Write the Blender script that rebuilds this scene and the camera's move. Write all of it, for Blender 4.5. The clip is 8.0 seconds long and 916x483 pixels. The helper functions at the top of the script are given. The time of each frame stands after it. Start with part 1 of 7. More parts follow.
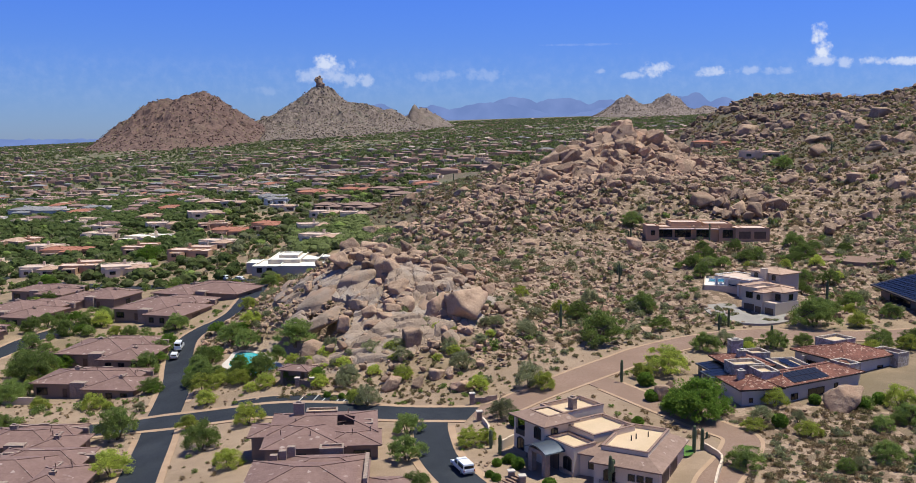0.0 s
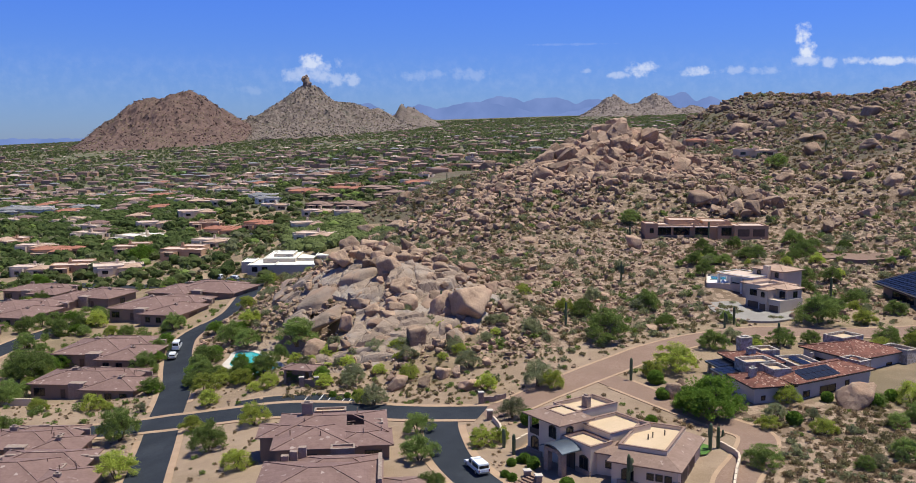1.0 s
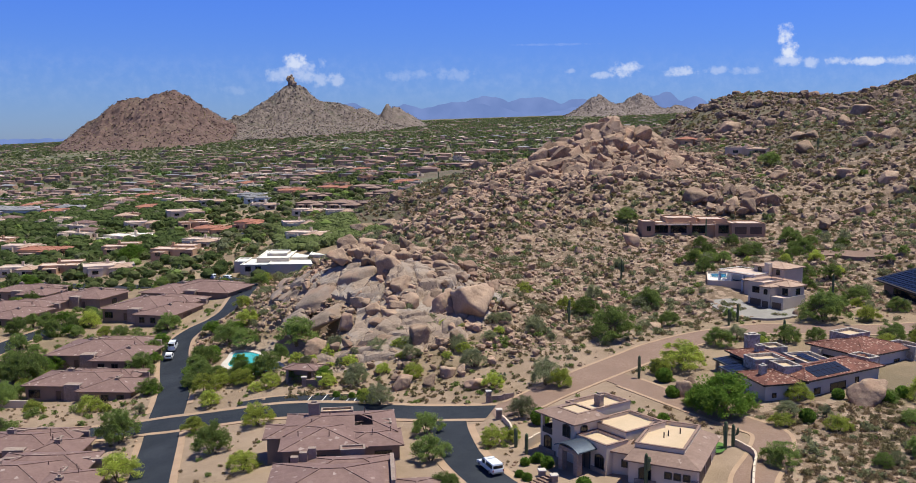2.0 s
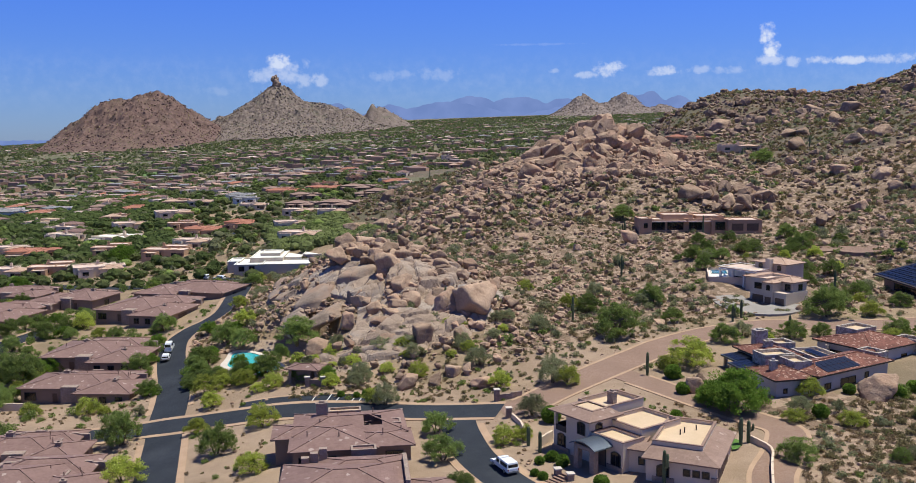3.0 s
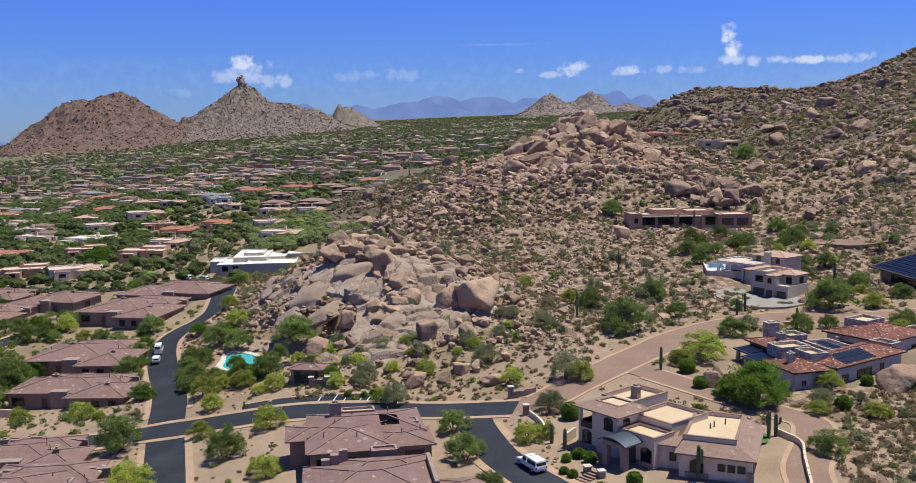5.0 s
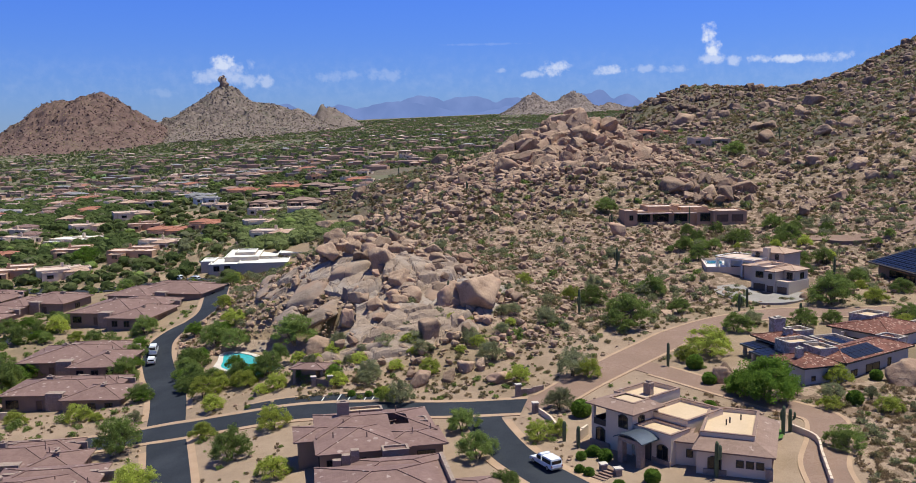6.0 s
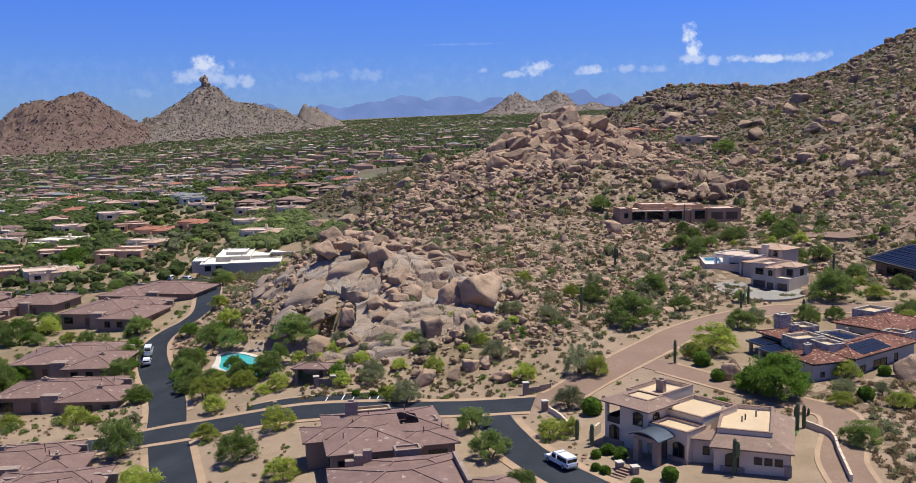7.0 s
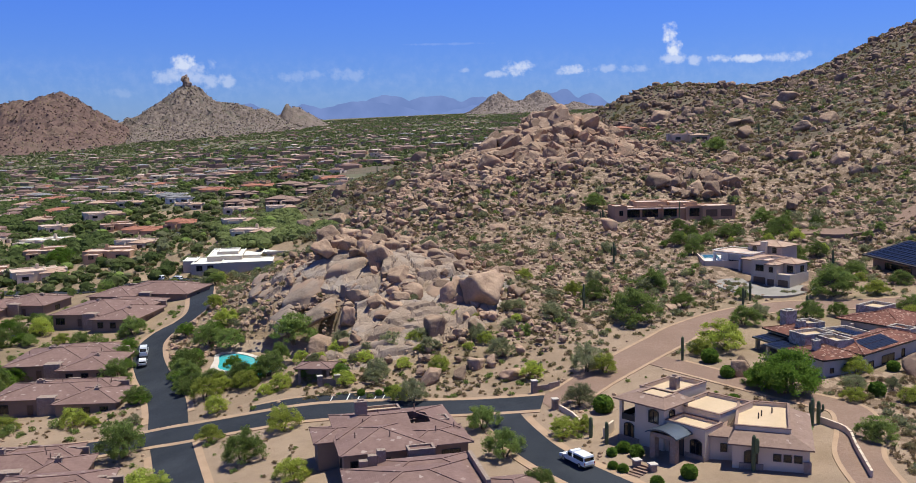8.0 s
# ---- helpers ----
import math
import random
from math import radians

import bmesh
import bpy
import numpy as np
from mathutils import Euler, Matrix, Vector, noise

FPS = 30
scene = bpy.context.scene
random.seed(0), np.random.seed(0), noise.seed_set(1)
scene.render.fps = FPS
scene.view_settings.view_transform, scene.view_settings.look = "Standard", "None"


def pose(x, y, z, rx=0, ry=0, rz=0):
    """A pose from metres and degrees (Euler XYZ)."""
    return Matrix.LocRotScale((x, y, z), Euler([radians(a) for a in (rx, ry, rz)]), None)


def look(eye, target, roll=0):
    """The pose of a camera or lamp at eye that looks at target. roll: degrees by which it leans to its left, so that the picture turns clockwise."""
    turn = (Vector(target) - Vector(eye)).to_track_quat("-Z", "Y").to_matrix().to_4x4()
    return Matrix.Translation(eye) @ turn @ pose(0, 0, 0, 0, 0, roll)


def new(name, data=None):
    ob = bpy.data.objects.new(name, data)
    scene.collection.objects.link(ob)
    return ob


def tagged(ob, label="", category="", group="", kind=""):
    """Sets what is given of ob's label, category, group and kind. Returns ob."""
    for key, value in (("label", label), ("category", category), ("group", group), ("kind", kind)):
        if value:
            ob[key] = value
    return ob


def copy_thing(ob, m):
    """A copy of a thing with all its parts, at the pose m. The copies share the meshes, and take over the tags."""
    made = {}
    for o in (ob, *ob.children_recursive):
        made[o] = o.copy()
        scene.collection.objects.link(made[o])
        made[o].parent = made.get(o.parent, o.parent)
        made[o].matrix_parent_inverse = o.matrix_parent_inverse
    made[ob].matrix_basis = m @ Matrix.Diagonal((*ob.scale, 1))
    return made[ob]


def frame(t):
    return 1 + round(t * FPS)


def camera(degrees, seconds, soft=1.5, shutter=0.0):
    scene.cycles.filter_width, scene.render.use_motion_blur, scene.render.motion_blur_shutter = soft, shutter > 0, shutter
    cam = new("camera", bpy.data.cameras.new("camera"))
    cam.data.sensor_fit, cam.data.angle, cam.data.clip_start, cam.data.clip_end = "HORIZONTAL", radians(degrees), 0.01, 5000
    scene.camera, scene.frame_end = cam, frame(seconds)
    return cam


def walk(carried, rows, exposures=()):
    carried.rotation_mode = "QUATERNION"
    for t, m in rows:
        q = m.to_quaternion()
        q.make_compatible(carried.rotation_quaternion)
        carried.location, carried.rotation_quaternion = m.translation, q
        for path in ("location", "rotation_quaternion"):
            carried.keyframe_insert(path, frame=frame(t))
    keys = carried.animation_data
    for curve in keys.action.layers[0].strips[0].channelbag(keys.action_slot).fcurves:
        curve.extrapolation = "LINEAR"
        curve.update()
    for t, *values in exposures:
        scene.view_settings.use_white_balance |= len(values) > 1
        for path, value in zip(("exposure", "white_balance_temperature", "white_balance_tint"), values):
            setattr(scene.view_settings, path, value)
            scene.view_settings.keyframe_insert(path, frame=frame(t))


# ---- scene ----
cam = camera(54.1, 8.0, 0.9)
PATH = [
    (0, (-2.223, -3.663, 61.377), (-2.308, -1.678, 61.148), -0.1),
    (0.5, (-4.372, -2.812, 61.05), (-4.442, -0.826, 60.82), -0.1),
    (1, (-6.537, -1.805, 60.679), (-6.592, 0.181, 60.449), -0.1),
    (1.5, (-8.676, -0.718, 60.296), (-8.714, 1.268, 60.066), -0.1),
    (3, (-14.879, 2.392, 59.015), (-14.867, 4.379, 58.785), -0.4),
    (3.5, (-16.931, 3.362, 58.636), (-16.901, 5.348, 58.406), -0.5),
    (4, (-18.93, 4.353, 58.218), (-18.882, 6.339, 57.988), -0.5),
    (4.5, (-20.998, 5.421, 57.878), (-20.931, 7.406, 57.648), -0.6),
    (6, (-27.169, 8.816, 56.697), (-27.045, 10.798, 56.466), -0.9),
    (6.5, (-29.222, 9.827, 56.387), (-29.079, 11.808, 56.155), -1.0),
    (7, (-31.356, 10.898, 56.058), (-31.193, 12.878, 55.826), -1.0),
    (7.5, (-33.492, 11.836, 55.777), (-33.309, 13.814, 55.544), -1.1),
    (8, (-35.615, 13.021, 55.432), (-35.413, 14.997, 55.199), -1.1),
]
walk(cam, [(t, look(eye, target, roll)) for t, eye, target, roll in PATH])

# ---- light ----
SUN_EL, SUN_AZ = radians(72), radians(74)
sun = new("sun", bpy.data.lights.new("sun", "SUN"))
sun.data.energy, sun.data.angle, sun.data.color = 5.0, radians(0.5), (0.97, 0.95, 0.82)
to_sun = Vector((math.sin(SUN_AZ) * math.cos(SUN_EL), math.cos(SUN_AZ) * math.cos(SUN_EL), math.sin(SUN_EL)))
sun.rotation_euler = to_sun.to_track_quat("Z", "Y").to_euler()
sun.location = (0, 0, 400)
scene.view_settings.exposure = 0.2


class Nodes:
    """Short hand for building a node tree."""

    def __init__(self, tree):
        self.tree = tree
        tree.nodes.clear()

    def add(self, kind, inputs=None):
        n = self.tree.nodes.new(kind)
        for k, v in (inputs or {}).items():
            if isinstance(v, bpy.types.NodeSocket):
                self.tree.links.new(v, n.inputs[k])
            else:
                n.inputs[k].default_value = v
        return n

    def math(self, op, a, b=0.0, c=0.0):
        n = self.add("ShaderNodeMath")
        n.operation = op
        for k, v in enumerate((a, b, c)):
            if isinstance(v, bpy.types.NodeSocket):
                self.tree.links.new(v, n.inputs[k])
            else:
                n.inputs[k].default_value = v
        return n.outputs[0]

    def mix(self, f, a, b, blend="MIX"):
        n = self.tree.nodes.new("ShaderNodeMix")
        n.data_type, n.blend_type = "RGBA", blend
        for k, v in ((0, f), (6, a), (7, b)):
            if isinstance(v, bpy.types.NodeSocket):
                self.tree.links.new(v, n.inputs[k])
            else:
                n.inputs[k].default_value = v
        return n.outputs[2]

    def ramp(self, f, lo, hi):
        n = self.add("ShaderNodeMapRange", {0: f, 1: lo, 2: hi, 3: 0.0, 4: 1.0})
        n.interpolation_type = "SMOOTHSTEP"
        return n.outputs[0]


world = bpy.data.worlds.new("sky")
scene.world = world
world.use_nodes = True
w = Nodes(world.node_tree)
sky = w.add("ShaderNodeTexSky")
sky.sky_type, sky.sun_disc, sky.sun_elevation, sky.sun_rotation = "NISHITA", False, SUN_EL, SUN_AZ
sky.altitude, sky.air_density, sky.dust_density, sky.ozone_density = 700, 1.0, 0.25, 4.0
direction = w.add("ShaderNodeTexCoord").outputs["Generated"]
xyz = w.add("ShaderNodeSeparateXYZ", {0: direction})
azimuth = w.math("MULTIPLY", w.math("ARCTAN2", xyz.outputs[0], xyz.outputs[1]), 57.2958)
elevation = w.math("MULTIPLY", w.math("ARCSINE", xyz.outputs[2]), 57.2958)
puff = w.add("ShaderNodeTexNoise", {"Vector": direction, "Scale": 95.0, "Detail": 9.0, "Roughness": 0.62})
fray = w.add("ShaderNodeTexNoise", {"Vector": direction, "Scale": 170.0, "Detail": 4.0, "Roughness": 0.6})
# cumulus heads: azimuth, elevation, half width, half height (degrees), thickness
CLOUDS = [
    (-10.78, 4.73, 0.84, 0.56, 0.80),
    (-10.54, 3.99, 1.68, 0.79, 0.45),
    (-11.77, 3.83, 0.93, 0.56, 0.40),
    (-9.12, 4.64, 0.33, 0.42, 0.30),
    (-8.23, 3.61, 0.65, 0.56, 0.42),
    (-9.46, 3.64, 0.84, 0.56, 0.40),
    (-4.05, 3.87, 1.68, 0.42, 0.20),
    (-0.74, 3.97, 1.96, 0.47, 0.20),
    (-2.95, 3.98, 0.70, 0.28, 0.20),
    (9.80, 4.15, 1.12, 0.51, 0.70),
    (8.50, 3.82, 0.93, 0.28, 0.45),
    (6.46, 4.09, 0.47, 0.19, 0.30),
    (13.09, 3.98, 1.12, 0.37, 0.60),
    (15.22, 4.03, 0.93, 0.28, 0.35),
    (16.87, 3.93, 1.21, 0.28, 0.30),
    (19.14, 5.96, 0.56, 0.79, 0.95),
    (19.36, 5.16, 0.56, 0.75, 0.95),
    (19.30, 4.46, 0.98, 0.42, 0.60),
    (20.56, 4.29, 0.56, 0.37, 0.50),
    (22.12, 4.36, 0.75, 0.28, 0.60),
    (23.77, 4.27, 1.31, 0.28, 0.75),
    (25.74, 4.32, 1.87, 0.33, 0.50),
    (5.43, 5.74, 2.80, 0.09, 0.10),
    (-14.56, 2.92, 1.40, 0.37, 0.14),
]
cover = 0.0
ragged = w.math("ADD", w.math("MULTIPLY", w.math("SUBTRACT", puff.outputs[0], 0.5), 3.6),
                w.math("MULTIPLY", w.math("SUBTRACT", fray.outputs[0], 0.5), 1.2))
for az, el, wide, tall, thick in CLOUDS:
    dx = w.math("DIVIDE", w.math("SUBTRACT", azimuth, az), wide)
    dy = w.math("DIVIDE", w.math("SUBTRACT", elevation, el), tall)
    r2 = w.math("ADD", w.math("MULTIPLY", dx, dx), w.math("MULTIPLY", dy, dy))
    body = w.math("ADD", w.math("SUBTRACT", 1.0, r2), ragged)
    cover = w.math("MAXIMUM", cover, w.math("MULTIPLY", w.ramp(body, -0.05, 1.25), thick))
veil = w.math("MULTIPLY", w.ramp(puff.outputs[0], 0.35, 0.8), w.ramp(w.math("ABSOLUTE", w.math("SUBTRACT", elevation, 3.4)), 2.6, 0.0))
cover = w.math("MAXIMUM", cover, w.math("MULTIPLY", veil, 0.09))
hue = w.mix(w.ramp(elevation, 0.0, 12.0), (0.43, 0.61, 1.14, 1.0), (0.395, 0.675, 1.6, 1.0))
hue = w.mix(w.ramp(elevation, 12.0, 55.0), hue, (0.40, 0.54, 0.98, 1.0))
tint = w.mix(1.0, sky.outputs[0], hue, "MULTIPLY")
air = w.mix(cover, tint, (8.2, 8.9, 10.4, 1.0))
shine = w.add("ShaderNodeBackground", {"Color": air, "Strength": 0.08})
w.add("ShaderNodeOutputWorld", {"Surface": shine.outputs[0]})

# ---- materials ----
def material(name, dark, light, scale=1.0, rough=0.9, bump=0.3, grain=12.0, speck=None, vary=0.0, metal=0.0, patch=None, spec=0.3, object_space=True, cracks=None):
    """A weathered surface: two tones at two scales, grain and relief; vary: how far single pieces differ; cracks: joints by size and width."""
    m = bpy.data.materials.new(name)
    m.use_nodes = True
    n = Nodes(m.node_tree)
    at = n.add("ShaderNodeTexCoord").outputs["Object"] if object_space else n.add("ShaderNodeNewGeometry").outputs["Position"]
    broad = n.add("ShaderNodeTexNoise", {"Vector": at, "Scale": scale, "Detail": 5.0, "Roughness": 0.6}).outputs[0]
    fine = n.add("ShaderNodeTexNoise", {"Vector": at, "Scale": scale * grain, "Detail": 4.0, "Roughness": 0.7}).outputs[0]
    f = n.math("ADD", n.math("MULTIPLY", n.ramp(broad, 0.3, 0.7), 0.6), n.math("MULTIPLY", n.ramp(fine, 0.3, 0.7), 0.4))
    colour = n.mix(f, (*dark, 1), (*light, 1))
    if patch:
        size, tone, lo, hi = patch
        p = n.add("ShaderNodeTexNoise", {"Vector": at, "Scale": size, "Detail": 6.0, "Roughness": 0.65}).outputs[0]
        colour = n.mix(n.ramp(p, lo, hi), colour, (*tone, 1))
    if speck:
        size, tone, lo = speck
        cell = n.add("ShaderNodeTexVoronoi", {"Vector": at, "Scale": size}).outputs["Color"]
        pick = n.add("ShaderNodeSeparateColor", {0: cell}).outputs[0]
        colour = n.mix(n.ramp(pick, lo, lo + 0.02), colour, (*tone, 1))
    if vary:
        one = n.add("ShaderNodeNewGeometry").outputs["Random Per Island"]
        two = n.add("ShaderNodeObjectInfo").outputs["Random"]
        k = n.math("FRACT", n.math("ADD", one, two))
        gain = n.math("ADD", 1.0 - vary, n.math("MULTIPLY", k, 2 * vary))
        colour = n.mix(1.0, colour, n.add("ShaderNodeCombineColor", {0: gain, 1: gain, 2: gain}).outputs[0], "MULTIPLY")
    rise = n.math("ADD", broad, n.math("MULTIPLY", fine, 0.4))
    if cracks:
        size, width, tone = cracks
        bend = n.add("ShaderNodeTexNoise", {"Vector": at, "Scale": size * 0.8, "Detail": 3.0}).outputs["Color"]
        warped = n.add("ShaderNodeVectorMath", {0: at, 1: n.mix(1.0, bend, (0.45 / size, 0.45 / size, 0.45 / size, 1), "MULTIPLY")}).outputs[0]
        joint = n.add("ShaderNodeTexVoronoi", {"Vector": warped, "Scale": size})
        joint.feature = "DISTANCE_TO_EDGE"
        gap = n.math("SUBTRACT", 1.0, n.ramp(joint.outputs["Distance"], 0.0, width))
        gap = n.math("MULTIPLY", gap, n.ramp(broad, 0.42, 0.56))
        colour = n.mix(n.math("MULTIPLY", gap, 0.6), colour, (*tone, 1))
        rise = n.math("SUBTRACT", rise, n.math("MULTIPLY", gap, 0.6))
    relief = n.add("ShaderNodeBump", {"Height": rise, "Strength": bump, "Distance": min(0.5 / scale, 1.2)}).outputs[0]
    b = n.add("ShaderNodeBsdfPrincipled", {"Base Color": colour, "Roughness": rough, "Metallic": metal, "Normal": relief, "Specular IOR Level": spec})
    n.add("ShaderNodeOutputMaterial", {"Surface": b.outputs[0]})
    return m


soil = material("desert_soil", (0.205, 0.144, 0.09), (0.355, 0.258, 0.172), 0.09, 0.95, 0.6, 25, patch=(0.02, (0.185, 0.14, 0.088), 0.46, 0.66), object_space=False)
asphalt = material("asphalt", (0.021, 0.025, 0.033), (0.033, 0.038, 0.048), 0.2, 0.9, 0.2, 40, spec=0.15, patch=(0.08, (0.038, 0.043, 0.053), 0.5, 0.7), object_space=False)
kerb_stone = material("kerb_concrete", (0.34, 0.225, 0.145), (0.43, 0.295, 0.20), 0.3, 0.9, 0.2, 20, object_space=False)
pavers = material("brown_pavers", (0.195, 0.125, 0.092), (0.275, 0.185, 0.14), 0.15, 0.9, 0.3, 30, speck=(3.0, (0.23, 0.145, 0.108), 0.6), object_space=False)
granite = material("granite", (0.205, 0.132, 0.09), (0.425, 0.298, 0.21), 0.3, 0.92, 0.45, 7, vary=0.28, patch=(0.1, (0.355, 0.22, 0.153), 0.48, 0.66), object_space=False)
varnished_granite = material("varnished_granite", (0.135, 0.09, 0.065), (0.29, 0.2, 0.148), 0.15, 0.92, 0.5, 7, vary=0.3, patch=(0.05, (0.23, 0.148, 0.108), 0.48, 0.66), object_space=False)
dark_soil = material("brushy_slope_soil", (0.085, 0.064, 0.045), (0.2, 0.148, 0.105), 0.1, 0.95, 0.9, 12, patch=(0.04, (0.115, 0.1, 0.062), 0.42, 0.6), object_space=False)
pale_granite = material("pale_granite", (0.2, 0.148, 0.113), (0.375, 0.29, 0.232), 0.16, 0.9, 0.35, 9, vary=0.14, patch=(0.11, (0.33, 0.222, 0.158), 0.44, 0.62), object_space=False, cracks=(0.1, 0.012, (0.10, 0.075, 0.06)))
rocky_soil = material("rocky_soil", (0.13, 0.086, 0.057), (0.285, 0.197, 0.136), 0.16, 0.95, 0.9, 12, speck=(0.8, (0.35, 0.25, 0.18), 0.7), patch=(0.05, (0.19, 0.14, 0.093), 0.44, 0.62), object_space=False)
gravel = material("raked_gravel", (0.265, 0.186, 0.128), (0.345, 0.251, 0.178), 0.25, 0.95, 0.4, 30, patch=(0.06, (0.25, 0.178, 0.12), 0.46, 0.64), object_space=False)
plain_soil = material("scrubby_plain_soil", (0.115, 0.098, 0.06), (0.2, 0.162, 0.108), 0.02, 0.95, 0.5, 20, patch=(0.006, (0.12, 0.118, 0.064), 0.42, 0.6), object_space=False)
bed_granite = material("bedrock_granite", (0.2, 0.142, 0.103), (0.385, 0.29, 0.222), 0.25, 0.92, 0.4, 9, patch=(0.045, (0.345, 0.285, 0.24), 0.46, 0.6), object_space=False, cracks=(0.13, 0.014, (0.11, 0.08, 0.06)))
mountain_rock = material("mountain_rock", (0.105, 0.08, 0.067), (0.245, 0.192, 0.162), 0.05, 0.95, 0.8, 5, patch=(0.02, (0.14, 0.125, 0.092), 0.5, 0.7), object_space=False)
# rock of the twin hills, its base colour lightened for distance haze
hazed_rock = material("hazed_hill_rock", (0.13, 0.102, 0.09), (0.29, 0.23, 0.2), 0.05, 0.95, 0.8, 4, object_space=False)
red_rock = material("red_mountain_rock", (0.085, 0.053, 0.044), (0.195, 0.122, 0.1), 0.045, 0.95, 0.8, 5, patch=(0.012, (0.145, 0.1, 0.075), 0.5, 0.7), object_space=False)


def tile_roof(name, dark, light, pale, row=0.11, blots=1.7, few=0.965):
    """Concrete roof tiles: rows across the fall, single pale or dark tiles."""
    m = bpy.data.materials.new(name)
    m.use_nodes = True
    n = Nodes(m.node_tree)
    at = n.add("ShaderNodeTexCoord").outputs["Object"]
    broad = n.add("ShaderNodeTexNoise", {"Vector": at, "Scale": 0.35, "Detail": 4.0}).outputs[0]
    cell = n.add("ShaderNodeTexVoronoi", {"Vector": at, "Scale": 2.4}).outputs["Color"]
    pick = n.add("ShaderNodeSeparateColor", {0: cell})
    colour = n.mix(n.math("ADD", n.math("MULTIPLY", n.ramp(broad, 0.3, 0.7), 0.5), n.math("MULTIPLY", pick.outputs[0], 0.5)), (*dark, 1), (*light, 1))
    blot = n.add("ShaderNodeTexVoronoi", {"Vector": at, "Scale": blots}).outputs["Color"]
    blot = n.add("ShaderNodeSeparateColor", {0: blot}).outputs[1]
    colour = n.mix(n.math("MULTIPLY", n.ramp(blot, few, few + 0.03), 0.6), colour, (*pale, 1))
    z = n.add("ShaderNodeSeparateXYZ", {0: at}).outputs[2]
    saw = n.math("FRACT", n.math("DIVIDE", z, row))
    relief = n.add("ShaderNodeBump", {"Height": n.math("ADD", saw, n.math("MULTIPLY", pick.outputs[2], 0.5)), "Strength": 0.6, "Distance": 0.06}).outputs[0]
    b = n.add("ShaderNodeBsdfPrincipled", {"Base Color": colour, "Roughness": 0.85, "Normal": relief, "Specular IOR Level": 0.3})
    n.add("ShaderNodeOutputMaterial", {"Surface": b.outputs[0]})
    return m


rose_tile = tile_roof("rose_roof_tile", (0.165, 0.099, 0.086), (0.23, 0.145, 0.126), (0.46, 0.37, 0.33))
clay_tile = tile_roof("mottled_clay_tile", (0.095, 0.036, 0.027), (0.215, 0.088, 0.062), (0.46, 0.31, 0.24), blots=2.6, few=0.88)
tan_tile = tile_roof("tan_roof_tile", (0.36, 0.235, 0.168), (0.48, 0.33, 0.25), (0.6, 0.48, 0.40))
brown_tile = tile_roof("brown_roof_tile", (0.21, 0.135, 0.105), (0.29, 0.195, 0.155), (0.45, 0.35, 0.30))
red_tile = tile_roof("red_roof_tile", (0.27, 0.105, 0.065), (0.37, 0.165, 0.11), (0.5, 0.3, 0.22))
grey_tile = tile_roof("grey_roof_tile", (0.16, 0.16, 0.17), (0.26, 0.25, 0.25), (0.4, 0.4, 0.4))
stucco_brown = material("brown_stucco", (0.235, 0.165, 0.125), (0.285, 0.205, 0.16), 0.3, 0.95, 0.15, 30)
stucco_beige = material("beige_stucco", (0.57, 0.455, 0.35), (0.65, 0.53, 0.415), 0.3, 0.95, 0.15, 30)
stucco_white = material("white_stucco", (0.62, 0.59, 0.56), (0.72, 0.69, 0.66), 0.3, 0.95, 0.12, 30)
stucco_grey = material("pale_grey_stucco", (0.40, 0.38, 0.365), (0.48, 0.46, 0.445), 0.3, 0.95, 0.12, 30)
stucco_pale = material("pale_tan_stucco", (0.46, 0.385, 0.315), (0.54, 0.455, 0.375), 0.3, 0.95, 0.12, 30)
stucco_adobe = material("adobe_stucco", (0.41, 0.25, 0.155), (0.48, 0.305, 0.2), 0.3, 0.95, 0.15, 30)
deck_sand = material("sand_roof_coating", (0.49, 0.365, 0.24), (0.585, 0.44, 0.30), 0.25, 0.9, 0.1, 16, patch=(0.5, (0.46, 0.34, 0.23), 0.6, 0.75))
deck_white = material("white_roof_coating", (0.68, 0.66, 0.58), (0.80, 0.78, 0.70), 0.25, 0.85, 0.08, 16, patch=(0.3, (0.60, 0.60, 0.52), 0.6, 0.75))
deck_blush = material("blush_roof_coating", (0.50, 0.38, 0.31), (0.62, 0.48, 0.40), 0.25, 0.9, 0.1, 16)
ledge_stone = material("ledge_stone", (0.22, 0.165, 0.135), (0.40, 0.315, 0.265), 1.2, 0.95, 0.7, 6, speck=(3.2, (0.30, 0.22, 0.18), 0.55))
grey_stone = material("grey_stone", (0.36, 0.32, 0.275), (0.58, 0.525, 0.46), 1.2, 0.95, 0.7, 6, speck=(2.2, (0.33, 0.285, 0.24), 0.55))
trim_brown = material("brown_trim", (0.20, 0.13, 0.10), (0.25, 0.165, 0.13), 0.5, 0.8, 0.1, 20)
trim_dark = material("dark_bronze_trim", (0.035, 0.028, 0.025), (0.055, 0.045, 0.04), 0.5, 0.6, 0.1, 20)
blue_metal = material("blue_grey_metal", (0.07, 0.085, 0.11), (0.10, 0.12, 0.15), 0.5, 0.45, 0.1, 20, metal=0.5)
garage_wood = material("stained_wood_door", (0.10, 0.065, 0.045), (0.15, 0.10, 0.07), 0.8, 0.7, 0.2, 12)
grey_concrete = material("grey_concrete", (0.235, 0.213, 0.193), (0.315, 0.288, 0.262), 0.3, 0.9, 0.15, 20, object_space=False)
